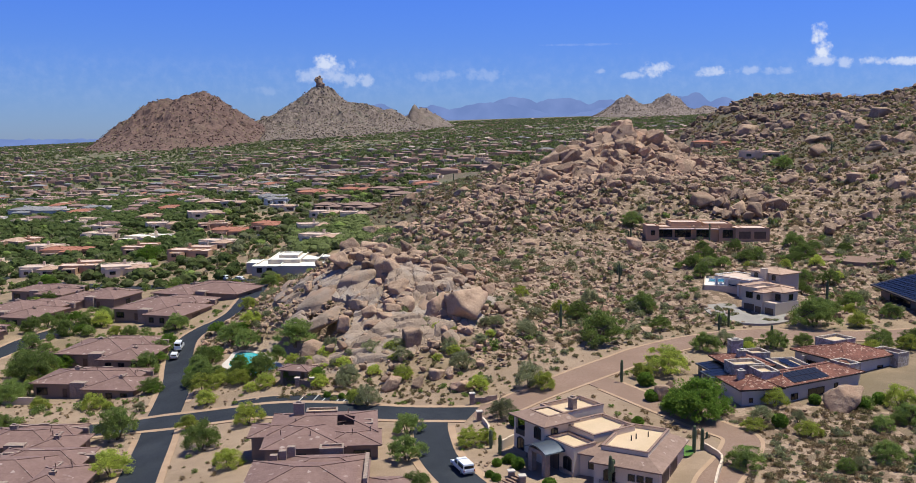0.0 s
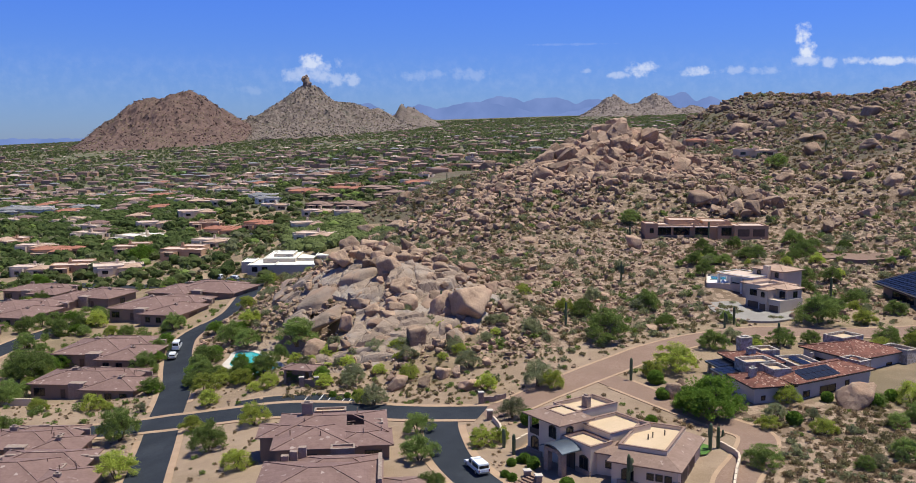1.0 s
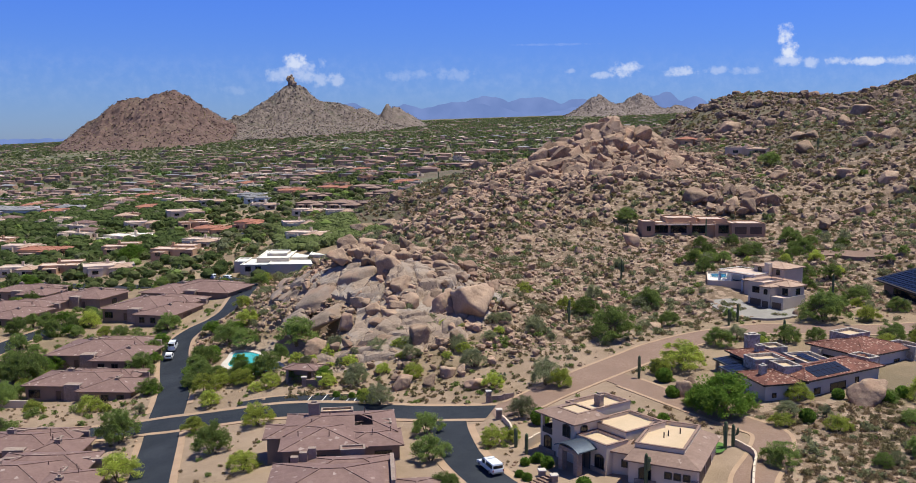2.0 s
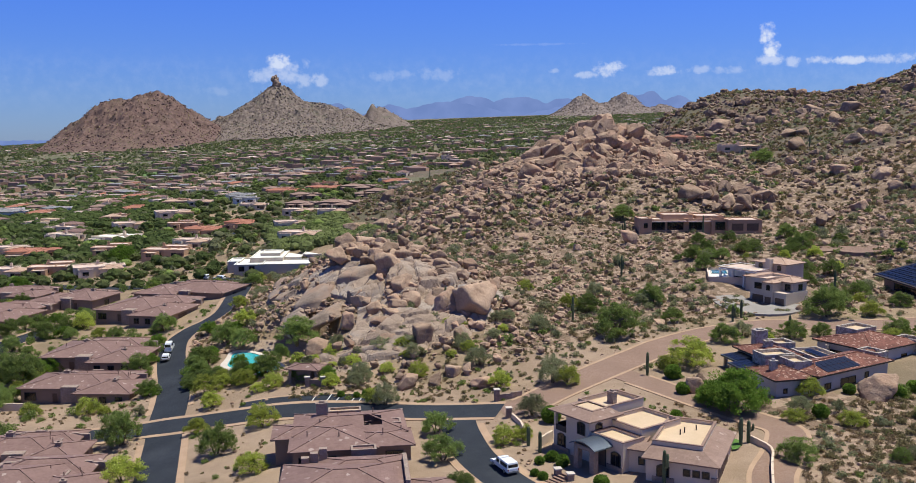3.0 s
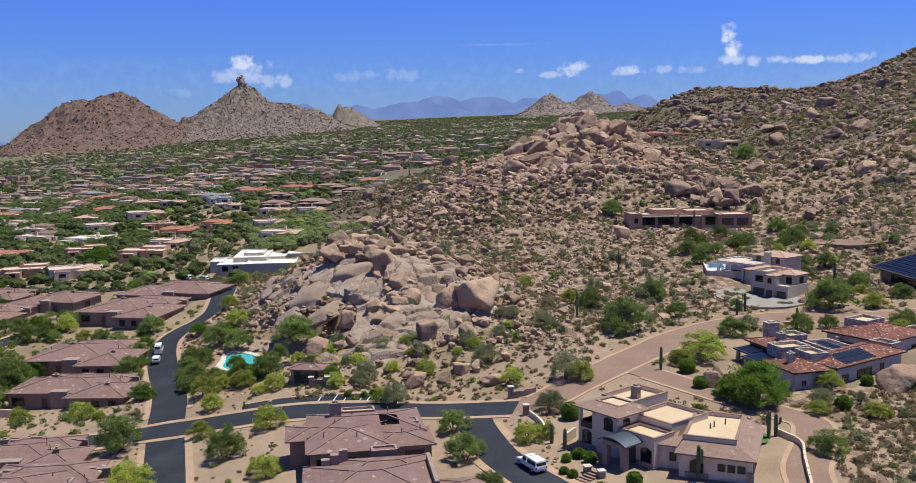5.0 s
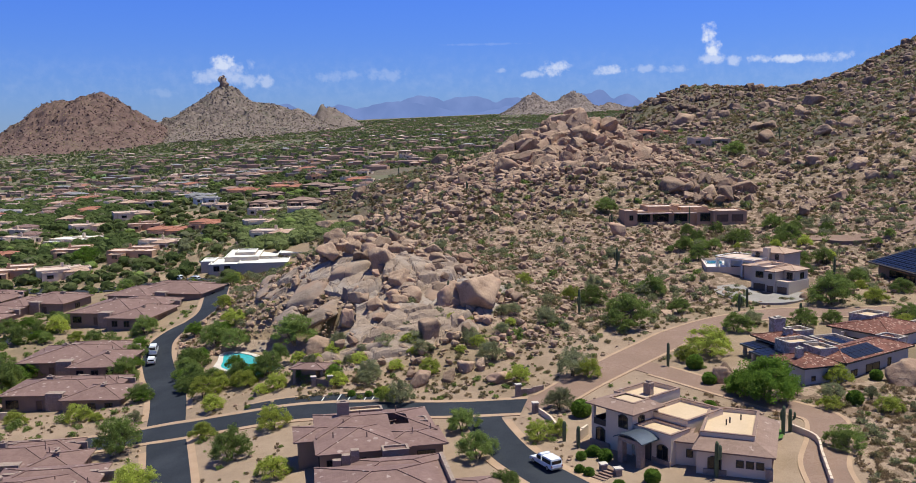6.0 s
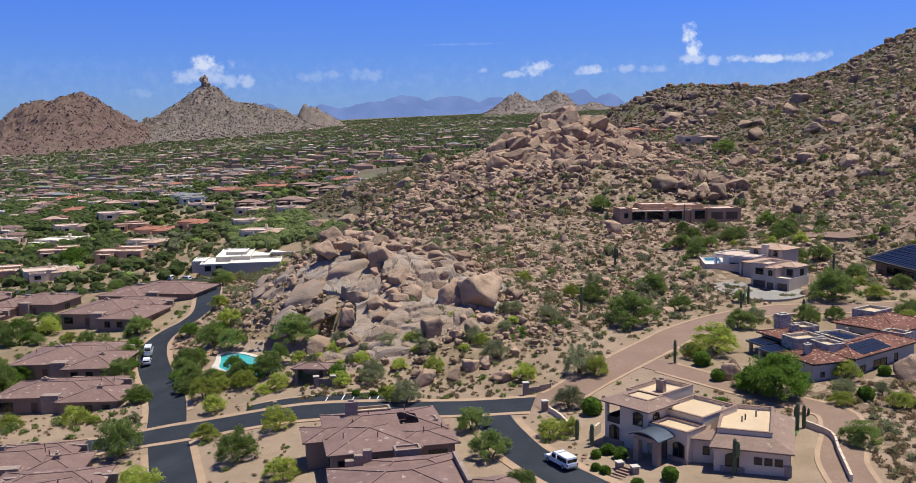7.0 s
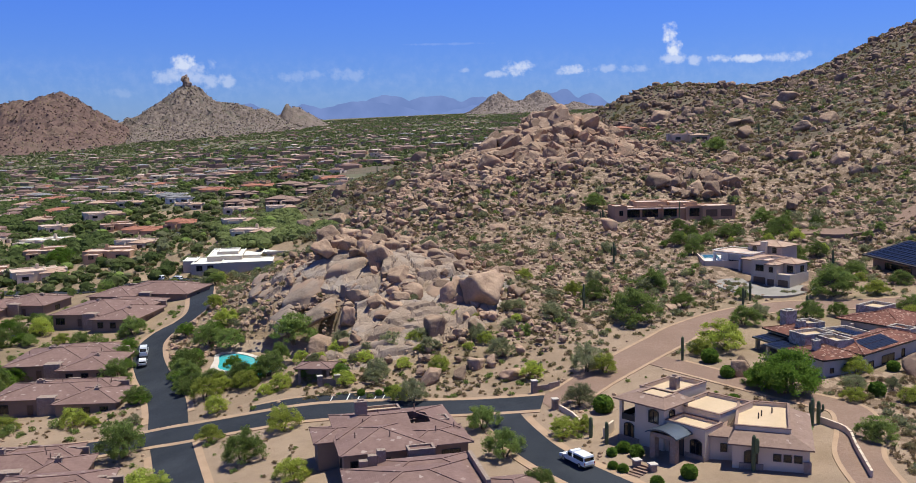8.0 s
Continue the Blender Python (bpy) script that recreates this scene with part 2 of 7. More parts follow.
concrete = material("pale_concrete", (0.48, 0.42, 0.37), (0.58, 0.52, 0.46), 0.3, 0.9, 0.1, 20)
white_paint = material("white_enamel", (0.74, 0.75, 0.76), (0.80, 0.81, 0.82), 0.5, 0.25, 0.0, 4, spec=0.5)
line_paint = material("road_paint", (0.62, 0.62, 0.60), (0.72, 0.72, 0.70), 1.0, 0.7, 0.1, 10)
black_rubber = material("tyre_rubber", (0.015, 0.015, 0.016), (0.03, 0.03, 0.03), 1.0, 0.8, 0.1, 10)
chrome = material("bright_metal", (0.45, 0.45, 0.46), (0.55, 0.55, 0.56), 1.0, 0.3, 0.0, 10, metal=0.9)
lamp_red = material("red_lens", (0.25, 0.01, 0.01), (0.32, 0.02, 0.02), 1.0, 0.3, 0.0, 10)
lawn_green = material("clipped_lawn", (0.06, 0.13, 0.025), (0.10, 0.19, 0.04), 0.5, 0.95, 0.2, 30, object_space=False)
fairway_green = material("fairway_grass", (0.085, 0.15, 0.045), (0.13, 0.20, 0.065), 0.02, 0.95, 0.2, 30, object_space=False)
bark = material("tree_bark", (0.10, 0.075, 0.05), (0.17, 0.13, 0.09), 2.0, 0.95, 0.5, 8)
cactus_skin = material("cactus_skin", (0.075, 0.10, 0.05), (0.12, 0.15, 0.08), 1.5, 0.8, 0.4, 10, vary=0.15)


def leaf_material(name, dark, light, vary=0.3):
    """Small leaves: tone differs from leaf to leaf and from plant to plant, with a little light coming through."""
    m = bpy.data.materials.new(name)
    m.use_nodes = True
    n = Nodes(m.node_tree)
    one = n.add("ShaderNodeNewGeometry").outputs["Random Per Island"]
    two = n.add("ShaderNodeObjectInfo").outputs["Random"]
    clump = n.add("ShaderNodeTexNoise", {"Vector": n.add("ShaderNodeTexCoord").outputs["Object"], "Scale": 0.9, "Detail": 2.0}).outputs[0]
    f = n.math("ADD", n.math("MULTIPLY", one, 0.5), n.math("MULTIPLY", n.ramp(clump, 0.3, 0.7), 0.5))
    colour = n.mix(f, (*dark, 1), (*light, 1))
    gain = n.math("ADD", 1.0 - vary, n.math("MULTIPLY", two, 2 * vary))
    colour = n.mix(1.0, colour, n.add("ShaderNodeCombineColor", {0: gain, 1: gain, 2: n.math("MULTIPLY", gain, 0.95)}).outputs[0], "MULTIPLY")
    d = n.add("ShaderNodeBsdfDiffuse", {"Color": colour})
    t = n.add("ShaderNodeBsdfTranslucent", {"Color": colour})
    mix = n.add("ShaderNodeMixShader", {0: 0.5, 1: d.outputs[0], 2: t.outputs[0]})
    n.add("ShaderNodeOutputMaterial", {"Surface": mix.outputs[0]})
    return m


leaf_bright = leaf_material("palo_verde_leaf", (0.29, 0.34, 0.06), (0.50, 0.54, 0.14))
leaf_green = leaf_material("mesquite_leaf", (0.125, 0.18, 0.05), (0.27, 0.335, 0.11))
leaf_deep = leaf_material("dense_leaf", (0.095, 0.175, 0.028), (0.215, 0.315, 0.065), 0.15)
leaf_grey = leaf_material("ironwood_leaf", (0.19, 0.205, 0.115), (0.355, 0.365, 0.215))
leaf_far = leaf_material("suburban_leaf", (0.12, 0.15, 0.058), (0.25, 0.285, 0.125))
leaf_far_deep = leaf_material("suburban_deep_leaf", (0.06, 0.088, 0.034), (0.145, 0.18, 0.07))
leaf_scrub = leaf_material("scrub_leaf", (0.225, 0.195, 0.105), (0.39, 0.335, 0.195))
leaf_dry = leaf_material("dry_brush", (0.235, 0.17, 0.105), (0.39, 0.29, 0.19))


def glossy(name, colour, rough=0.1, metal=0.0, spec=0.5):
    m = bpy.data.materials.new(name)
    m.use_nodes = True
    n = Nodes(m.node_tree)
    at = n.add("ShaderNodeTexCoord").outputs["Object"]
    ripple = n.add("ShaderNodeTexNoise", {"Vector": at, "Scale": 1.5, "Detail": 3.0}).outputs[0]
    shade = n.mix(n.ramp(ripple, 0.3, 0.7), (*[c * 0.85 for c in colour], 1), (*[c * 1.12 for c in colour], 1))
    relief = n.add("ShaderNodeBump", {"Height": ripple, "Strength": 0.05, "Distance": 0.05}).outputs[0]
    b = n.add("ShaderNodeBsdfPrincipled", {"Base Color": shade, "Roughness": rough, "Metallic": metal, "Specular IOR Level": spec, "Normal": relief})
    n.add("ShaderNodeOutputMaterial", {"Surface": b.outputs[0]})
    return m


pane_glass = glossy("window_glass", (0.012, 0.014, 0.017), 0.06)
pool_water = glossy("pool_water", (0.05, 0.42, 0.46), 0.08)
deep_water = glossy("blue_pool_water", (0.03, 0.22, 0.42), 0.08)
solar_cells = glossy("solar_cells", (0.006, 0.008, 0.015), 0.38, spec=0.3)
car_glass = glossy("car_glass", (0.01, 0.012, 0.014), 0.05)

# ---- mesh helpers ----
def np_mesh(name, verts, faces, mats, smooth=False, index=None):
    """A mesh from arrays: verts (n, 3), faces (m, 3) or (m, 4)."""
    me = bpy.data.meshes.new(name)
    verts, faces = np.asarray(verts, np.float32), np.asarray(faces, np.int32)
    k = faces.shape[1]
    me.vertices.add(len(verts)), me.loops.add(faces.size), me.polygons.add(len(faces))
    me.vertices.foreach_set("co", verts.ravel())
    me.loops.foreach_set("vertex_index", faces.ravel())
    me.polygons.foreach_set("loop_start", np.arange(0, faces.size, k, dtype=np.int32))
    me.polygons.foreach_set("use_smooth", np.full(len(faces), smooth))
    for m in mats:
        me.materials.append(m)
    if index is not None:
        me.polygons.foreach_set("material_index", np.asarray(index, np.int32))
    me.update(calc_edges=True)
    me.validate()
    return me


def part(name, bm, mat, parent=None, label="", smooth=False):
    """Links a bmesh as one mesh object under a thing or a part."""
    me = bpy.data.meshes.new(name)
    bm.to_mesh(me)
    bm.free()
    for m in mat if isinstance(mat, (list, tuple)) else (mat,):
        me.materials.append(m)
    if smooth:
        me.polygons.foreach_set("use_smooth", np.full(len(me.polygons), True))
    ob = new(name, me)
    ob.parent = parent
    if label:
        ob["label"] = label
    return ob


def value_noise(x, y, size, seed):
    """Smooth noise in -1..1 on the plane, size metres from bump to bump."""
    x, y = x / size + 1000.0, y / size + 1000.0
    i, j = np.floor(x).astype(np.int64), np.floor(y).astype(np.int64)
    u, v = x - i, y - j
    u, v = u * u * (3 - 2 * u), v * v * (3 - 2 * v)

    def at(a, b):
        h = (a * 374761393 + b * 668265263 + seed * 982451653) & 0x7FFFFFFF
        h = ((h ^ (h >> 13)) * 1274126177) & 0x7FFFFFFF
        return ((h ^ (h >> 16)) & 0xFFFF) / 32767.5 - 1.0

    return (at(i, j) * (1 - u) + at(i + 1, j) * u) * (1 - v) + (at(i, j + 1) * (1 - u) + at(i + 1, j + 1) * u) * v


# ---- the land ----
KNOLLS = [
    (-43, 264, 22, 14.1), (-12, 230, 22, 5.5), (23, 443, 22, 7.1), (160, 394, 22, 3.3), (100, 376, 22, 6.9),
    (48, 391, 22, 8.2), (10, 282, 22, 1.2), (65, 473, 22, 14.7), (-46, 419, 22, -8.3), (77, 413, 22, 3.6),
    (-83, 165, 22, -5.8), (111, 256, 22, -3.7), (-92, 246, 22, -3.4), (-180, 200, 22, -4.5), (-70, 349, 22, -3.9),
    (94, 319, 22, -3.5), (-70, 224, 22, -2.9), (146, 332, 22, -1.9), (160, 240, 22, -1.3), (-28, 173, 22, -3.1),
    (126, 373, 22, -2.8), (150, 150, 22, 2.7),
]
SLOPES = [
    (12, 244, 22, -2.0), (-17, 386, 32, 8.5), (12, 146, 32, -0.3), (61, 226, 32, -0.6), (-114, 208, 32, -7.8),
    (-80, 100, 32, -6.7), (65, 473, 48, 6.3), (47, 347, 48, 4.9), (0, 60, 48, -1.1), (-118, 315, 48, -6.7),
    (250, 200, 48, -0.1), (-175, 394, 48, -2.4), (435, 780, 70, 20.0), (225, 825, 70, 47.9), (-3, 547, 70, 24.4),
    (330, 400, 70, 22.5), (260, 700, 70, 0.9), (130, 850, 70, -12.0), (-76, 582, 70, -11.9), (-131, 681, 70, 7.5),
    (150, 650, 70, 11.5), (20, 620, 70, -7.2),
]
RANGES = [
    (204, 468, 70, 4.4), (100, 700, 70, -6.8), (315, 850, 70, -6.3), (-133, 748, 70, -6.8), (-320, 700, 70, -3.3),
    (400, 250, 75, 34.7), (250, 330, 75, 13.4), (300, 50, 75, 5.0), (150, 150, 75, -5.5), (-250, 250, 75, -7.0),
    (450, 500, 110, 40.5), (220, 563, 110, 13.1), (450, 950, 110, 12.0), (-250, 500, 110, -8.3),
    (-400, 400, 110, -10.1), (700, 600, 170, 26.5), (700, 900, 170, 30.2), (600, 700, 170, 42.3),
    (-500, 1000, 260, -20.4), (1000, 300, 260, 36.7), (700, 600, 260, 68.3), (-1000, 2000, 500, -26.5),
    (2500, 3000, 800, -26.3), (-200, 4800, 800, 26.8),
]
PLAIN = (7.92, 0.04227, 0.02706)


def height(x, y):
    """Height of the land: a tilted plain with low rises on it."""
    x, y = np.asarray(x, float), np.asarray(y, float)
    z = PLAIN[0] + PLAIN[1] * x + PLAIN[2] * y
    for cx, cy, r, h in KNOLLS + SLOPES + RANGES:
        z = z + h * np.exp(-((x - cx) ** 2 + (y - cy) ** 2) / (2 * r * r))
    return z


# roads: centre line, width
ROADS = {
    "north": ([(-73.8, 181), (-77, 195.6), (-81.7, 212), (-88.2, 231), (-92, 243.5), (-93.4, 253), (-91, 261), (-86.5, 266), (-84.4, 277), (-89.6, 308), (-93, 330)], 7.4),
    "cross": ([(-150, 171), (-125, 176.5), (-99.3, 178.1), (-87, 178.2), (-75.4, 177.7), (-69, 176.3), (-58.7, 174.4), (-46.6, 173), (-33, 169.6), (-18, 164), (-6.5, 160.5)], 7.4),
    "south": ([(-72.5, 176), (-71, 170.4), (-64.2, 144.8), (-57, 117), (-50, 90)], 7.0),
    "bend": ([(-14.2, 161), (-14, 154), (-13.2, 147), (-11.6, 138), (-8.8, 130.2), (-5.8, 124), (-1.5, 116), (4, 106), (10, 92)], 6.2),
    "west": ([(-150, 225), (-144.5, 242), (-143.5, 254), (-141, 266), (-137, 281)], 7.0),
}
PAVED = {
    "drive": ([(-6.5, 160.7), (-1.5, 162.3), (4.8, 168.6), (16, 179), (24.5, 187), (32, 194.6), (45, 204), (60, 208.7), (79, 205.5), (96, 206), (130, 212)], 7.8),
    "branch": ([(17, 177.5), (22, 169.5), (29.7, 156.5), (35.2, 148), (38.5, 142), (35, 133), (30, 124), (27, 112)], 5.6),
}


def dense(line, step=1.5):
    """A rounded line through the points given (Catmull-Rom)."""
    p = np.array([line[0], *line, line[-1]], float)
    out = []
    for a, b, c, d in zip(p[:-3], p[1:-2], p[2:-1], p[3:]):
        for u in np.arange(0, 1, step / max(np.hypot(*(c - b)), step)):
            out.append(0.5 * (2 * b + (c - a) * u + (2 * a - 5 * b + 4 * c - d) * u * u + (3 * b - a - 3 * c + d) * u ** 3))
    out.append(p[-1])
    return np.array(out)


LINES = {k: (dense(v[0]), v[1]) for k, v in {**ROADS, **PAVED}.items()}
POOL = (-64.4, 218.8)
POOL_Z = float(height(-69.5, 213)) + 0.25


def clearance(x, y):
    """Distance to the nearest road's edge."""
    x, y = np.asarray(x, float), np.asarray(y, float)
    best = np.full(x.shape, 1e9)
    for line, width in LINES.values():
        for px, py in line[::2]:
            best = np.minimum(best, np.hypot(x - px, y - py) - width / 2)
    return best


def wildness(x, y):
    """1 on the untouched rocky slopes, 0 on graded lots and roads."""
    hill = np.clip((height(x, y) - 13 - np.clip((y - 300) / 60, 0, 8)) / 6, 0, 1) * np.clip((y - 195) / 25, 0, 1)
    east = np.clip((x + 12 - 0.25 * (y - 200)) / 14, 0, 1) * np.clip((y - 186 - 0.5 * np.clip(x, 0, 200)) / 14, 0, 1)
    hill = np.maximum(hill, east)
    return hill * np.clip((clearance(x, y) - 3) / 12, 0, 1)


def spaced(lo, hi, near_lo, near_hi, step, grow=1.09):
    """Coordinates that lie close together in the near stretch and ever wider beyond it."""
    c = list(np.arange(near_lo, near_hi + step, step))
    s = step
    while c[-1] < hi:
        s *= grow
        c.append(c[-1] + s)
    s = step
    while c[0] > lo:
        s *= grow
        c.insert(0, c[0] - s)
    return np.array(c)


gx, gy = spaced(-6000, 6000, -170, 260, 2.0), spaced(-3000, 6000, 85, 560, 2.0)
X, Y = np.meshgrid(gx, gy)
near = (X > -260) & (X < 560) & (Y > 60) & (Y < 1050)
wild = np.zeros(X.shape)
wild[near] = wildness(X[near], Y[near])
Z = height(X, Y) + wild * (0.9 * value_noise(X, Y, 9, 1) + 0.5 * value_noise(X, Y, 4.2, 2) + 1.2 * value_noise(X, Y, 24, 3))
Z += np.where(near, 0, np.clip((Y - 900) / 800, 0, 1) * 4 * value_noise(X, Y, 160, 4))
idx = np.arange(X.size).reshape(X.shape)
quads = np.stack([idx[:-1, :-1], idx[:-1, 1:], idx[1:, 1:], idx[1:, :-1]], -1).reshape(-1, 4)
# a level bed for the pool
bed = np.hypot(X - POOL[0], Y - POOL[1])
Z = np.where(bed < 15, np.minimum(Z, POOL_Z - 0.4), np.where(bed < 22, np.minimum(Z, POOL_Z - 0.4 + (bed - 15) * 0.8), Z))
far_side = (Y[:-1, :-1] + 40 * value_noise(X[:-1, :-1], Y[:-1, :-1], 60, 14) > 430).ravel().astype(int)
rocky = ((wild[:-1, :-1] + wild[1:, 1:]) / 2 + 0.25 * value_noise(X[:-1, :-1], Y[:-1, :-1], 7, 13) > 0.4).ravel().astype(int)
qx, qy = X[:-1, :-1].ravel(), Y[:-1, :-1].ravel()
yards = (qx > -170) & (qx < 37 + 4 * value_noise(qx, qy, 9, 16)) & (qy > 90) & (qy < 232) & (qy < 176 + np.abs(qx + 18))
cover_kind = np.select([rocky > 0, qy + 60 * value_noise(qx, qy, 90, 15) > 620, yards, (qx > 36) & (qx < 130) & (qy < 158 + 6 * value_noise(qx, qy, 12, 17))], [1 + far_side, 3, 4, 1], 0)
ground = new("ground", np_mesh("ground", np.stack([X, Y, Z], -1).reshape(-1, 3), quads, [soil, rocky_soil, dark_soil, plain_soil, gravel], True, cover_kind))
tagged(ground, "tan desert soil with gravel rising into rocky slopes", "ground", kind="structure")


def ribbon(name, line, offsets, lift, mat, skirt=0.4):
    """A strip draped over the land along a line: offsets across it, lift above the ground."""
    d = np.gradient(line, axis=0)
    d /= np.hypot(d[:, 0], d[:, 1])[:, None] + 1e-9
    side = np.stack([d[:, 1], -d[:, 0]], 1)
    offs = np.array([offsets[0], *offsets, offsets[-1]], float)
    xy = line[:, None, :] + side[:, None, :] * offs[None, :, None]
    z = height(xy[..., 0], xy[..., 1]) + lift
    z[:, 0] -= skirt
    z[:, -1] -= skirt
    v = np.concatenate([xy, z[..., None]], -1)
    i = np.arange(v.shape[0] * v.shape[1]).reshape(v.shape[:2])
    q = np.stack([i[:-1, :-1], i[:-1, 1:], i[1:, 1:], i[1:, :-1]], -1).reshape(-1, 4)
    return new(name, np_mesh(name, v.reshape(-1, 3), q[:, ::-1], [mat]))


for n, (key, lift) in enumerate(zip(ROADS, (0.10, 0.112, 0.104, 0.108, 0.10))):
    line, width = LINES[key]
    o = ribbon("road", line, np.linspace(-width / 2, width / 2, 5), lift, asphalt)
    tagged(o, "smooth dark blue-grey asphalt residential road", "road", kind="structure")
for key, lift in zip(PAVED, (0.09, 0.098)):
    line, width = LINES[key]
    o = ribbon("paver_driveway", line, np.linspace(-width / 2, width / 2, 7), lift, pavers)
    tagged(o, "reddish-brown paver road running uphill between lots", "road", kind="structure")

back_drive = dense([(88, 283), (100, 286), (107, 285), (113, 281), (123, 279.5), (131, 281), (145, 288)])
tagged(ribbon("paver_driveway", back_drive, np.linspace(-3, 3, 5), 0.7, pavers, 2.0), "tan paver driveway behind the houses on the slope", "road", kind="structure")
trail = dense([(38.5, 112), (40.3, 120.8), (42.9, 128.2), (45.2, 134.8), (49.7, 142), (53.9, 145.8), (60.3, 152.6)])
tagged(ribbon("trail", trail, np.linspace(-0.9, 0.9, 3), 0.06, gravel, 0.2), "narrow sandy footpath worn through the scrub", "path", kind="structure")

# ---- far mountains ----
def mountain(name, mat, peaks, label, rough=1.0, cells=90, seed=5):
    """A mountain from a few summits (x, y, summit height, half width east-west, half width north-south, steepness)."""
    px = np.array(peaks)
    x0, x1 = (px[:, 0] - 2.6 * px[:, 3]).min(), (px[:, 0] + 2.6 * px[:, 3]).max()
    y0, y1 = (px[:, 1] - 2.6 * px[:, 4]).min(), (px[:, 1] + 2.6 * px[:, 4]).max()
    x, y = np.meshgrid(np.linspace(x0, x1, cells * 2), np.linspace(y0, y1, cells))
    land = height(x, y)
    z = land - 40
    for cx, cy, top, rx, ry, steep in peaks:
        r = np.sqrt(((x - cx) / rx) ** 2 + ((y - cy) / ry) ** 2)
        z = np.maximum(z, land - 40 + (top - land + 40) * np.exp(-np.log(2) * r ** steep))
    up = np.clip((z - land) / 60, 0, 1)
    z += rough * up * (10 * value_noise(x, y, 70, seed) + 8 * value_noise(x, y, 31, seed + 1) + 6 * value_noise(x, y, 15, seed + 2) + 4 * value_noise(x, y, 8, seed + 3))
    i = np.arange(x.size).reshape(x.shape)
    q = np.stack([i[:-1, :-1], i[:-1, 1:], i[1:, 1:], i[1:, :-1]], -1).reshape(-1, 4)
    o = new(name, np_mesh(name, np.stack([x, y, z], -1).reshape(-1, 3), q, [mat]))
    SKIN.append((x[up > 0.06], y[up > 0.06], z[up > 0.06], mat))
    return tagged(o, label, "mountain", kind="structure")


SKIN = []
mountain("mountain", red_rock, [(-1050, 3120, 226, 185, 260, 1.5), (-1135, 3110, 203, 150, 230, 2.2), (-1240, 3085, 128, 110, 200, 1.9),
                                (-940, 3130, 140, 170, 200, 1.6)], "reddish-brown bare rocky mountain with a rounded ridge", 1.0, 170)
mountain("mountain", mountain_rock, [(-681, 3480, 278, 172, 230, 1.0), (-684, 3480, 307, 22, 20, 3.5), (-560, 3480, 200, 230, 230, 1.6),
                                     (-800, 3460, 160, 160, 220, 1.5)], "grey-brown peak with boulder flanks and a rock spire", 0.9, 200)
mountain("mountain", mountain_rock, [(-325, 3560, 196, 36, 80, 1.6), (-300, 3590, 178, 110, 120, 1.6), (-420, 3560, 180, 90, 120, 1.6)],
         "low rocky knob beyond the peak", 0.5, 60)
mountain("mountain", hazed_rock, [(680, 4260, 188, 260, 160, 1.8), (600, 4200, 258, 105, 140, 1.2), (600, 4200, 246, 45, 60, 2.6), (790, 4230, 262, 105, 140, 1.2), (785, 4230, 250, 48, 60, 2.6), (690, 4220, 212, 150, 160, 1.9),
                                     (985, 4300, 208, 110, 150, 1.6), (1060, 4300, 190, 120, 150, 1.7)], "twin-headed rocky hills above the far houses", 1.1, 170)

# aerial haze is put into the colour: these ranges glow blue by themselves
haze_blue = bpy.data.materials.new("hazy_range_glow")
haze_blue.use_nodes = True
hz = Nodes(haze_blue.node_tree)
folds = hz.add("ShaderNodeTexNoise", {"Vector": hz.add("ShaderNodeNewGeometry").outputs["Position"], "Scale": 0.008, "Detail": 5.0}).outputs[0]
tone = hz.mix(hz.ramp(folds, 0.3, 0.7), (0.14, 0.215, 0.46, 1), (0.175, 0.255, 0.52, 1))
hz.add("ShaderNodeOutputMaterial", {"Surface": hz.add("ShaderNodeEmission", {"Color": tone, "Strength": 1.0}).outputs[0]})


def far_range(summits, radius, floor, label):
    """A distant range on the skyline: summits by azimuth (degrees), height and half width."""
    az = np.linspace(-60, 60, 700)
    z = np.full(az.shape, float(floor))
    for a, top, wide in summits:
        z = np.maximum(z, floor + (top - floor) * np.exp(-np.abs((az - a) / wide) ** 1.9))
    z += 4 * value_noise(az * 20, az * 0, 9, 7) + 3 * value_noise(az * 20, az * 0, 4, 8)
    a = np.radians(az)
    rows = []
    for r, k in ((radius, 0.0), (radius + 30, 0.7), (radius + 70, 1.0), (radius + 150, 0.0)):
        rows.append(np.stack([r * np.sin(a), r * np.cos(a), -150 + (z + 150) * k], -1))
    v = np.array(rows)
    i = np.arange(v.shape[0] * v.shape[1]).reshape(v.shape[:2])
    q = np.stack([i[:-1, :-1], i[:-1, 1:], i[1:, 1:], i[1:, :-1]], -1).reshape(-1, 4)
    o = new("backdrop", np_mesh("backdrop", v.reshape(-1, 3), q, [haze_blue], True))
    return tagged(o, label, "mountains", kind="structure")


far_range([(12.2, 292, 1.7), (11.3, 273, 3.0), (13.8, 264, 2.2), (19.2, 282, 2.2), (21.1, 268, 2.6), (23.2, 245, 3.0), (1.1, 277, 3.4), (4.0, 270, 4.1), (6.9, 259, 3.4)], 4700, 60, "mountain range on the horizon in glowing haze blue")
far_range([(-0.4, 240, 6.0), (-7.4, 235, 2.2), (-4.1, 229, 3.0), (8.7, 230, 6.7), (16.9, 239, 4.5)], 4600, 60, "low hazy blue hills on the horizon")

# ---- houses ----
FOOT = []  # ground taken up by houses: x0, y0, x1, y1


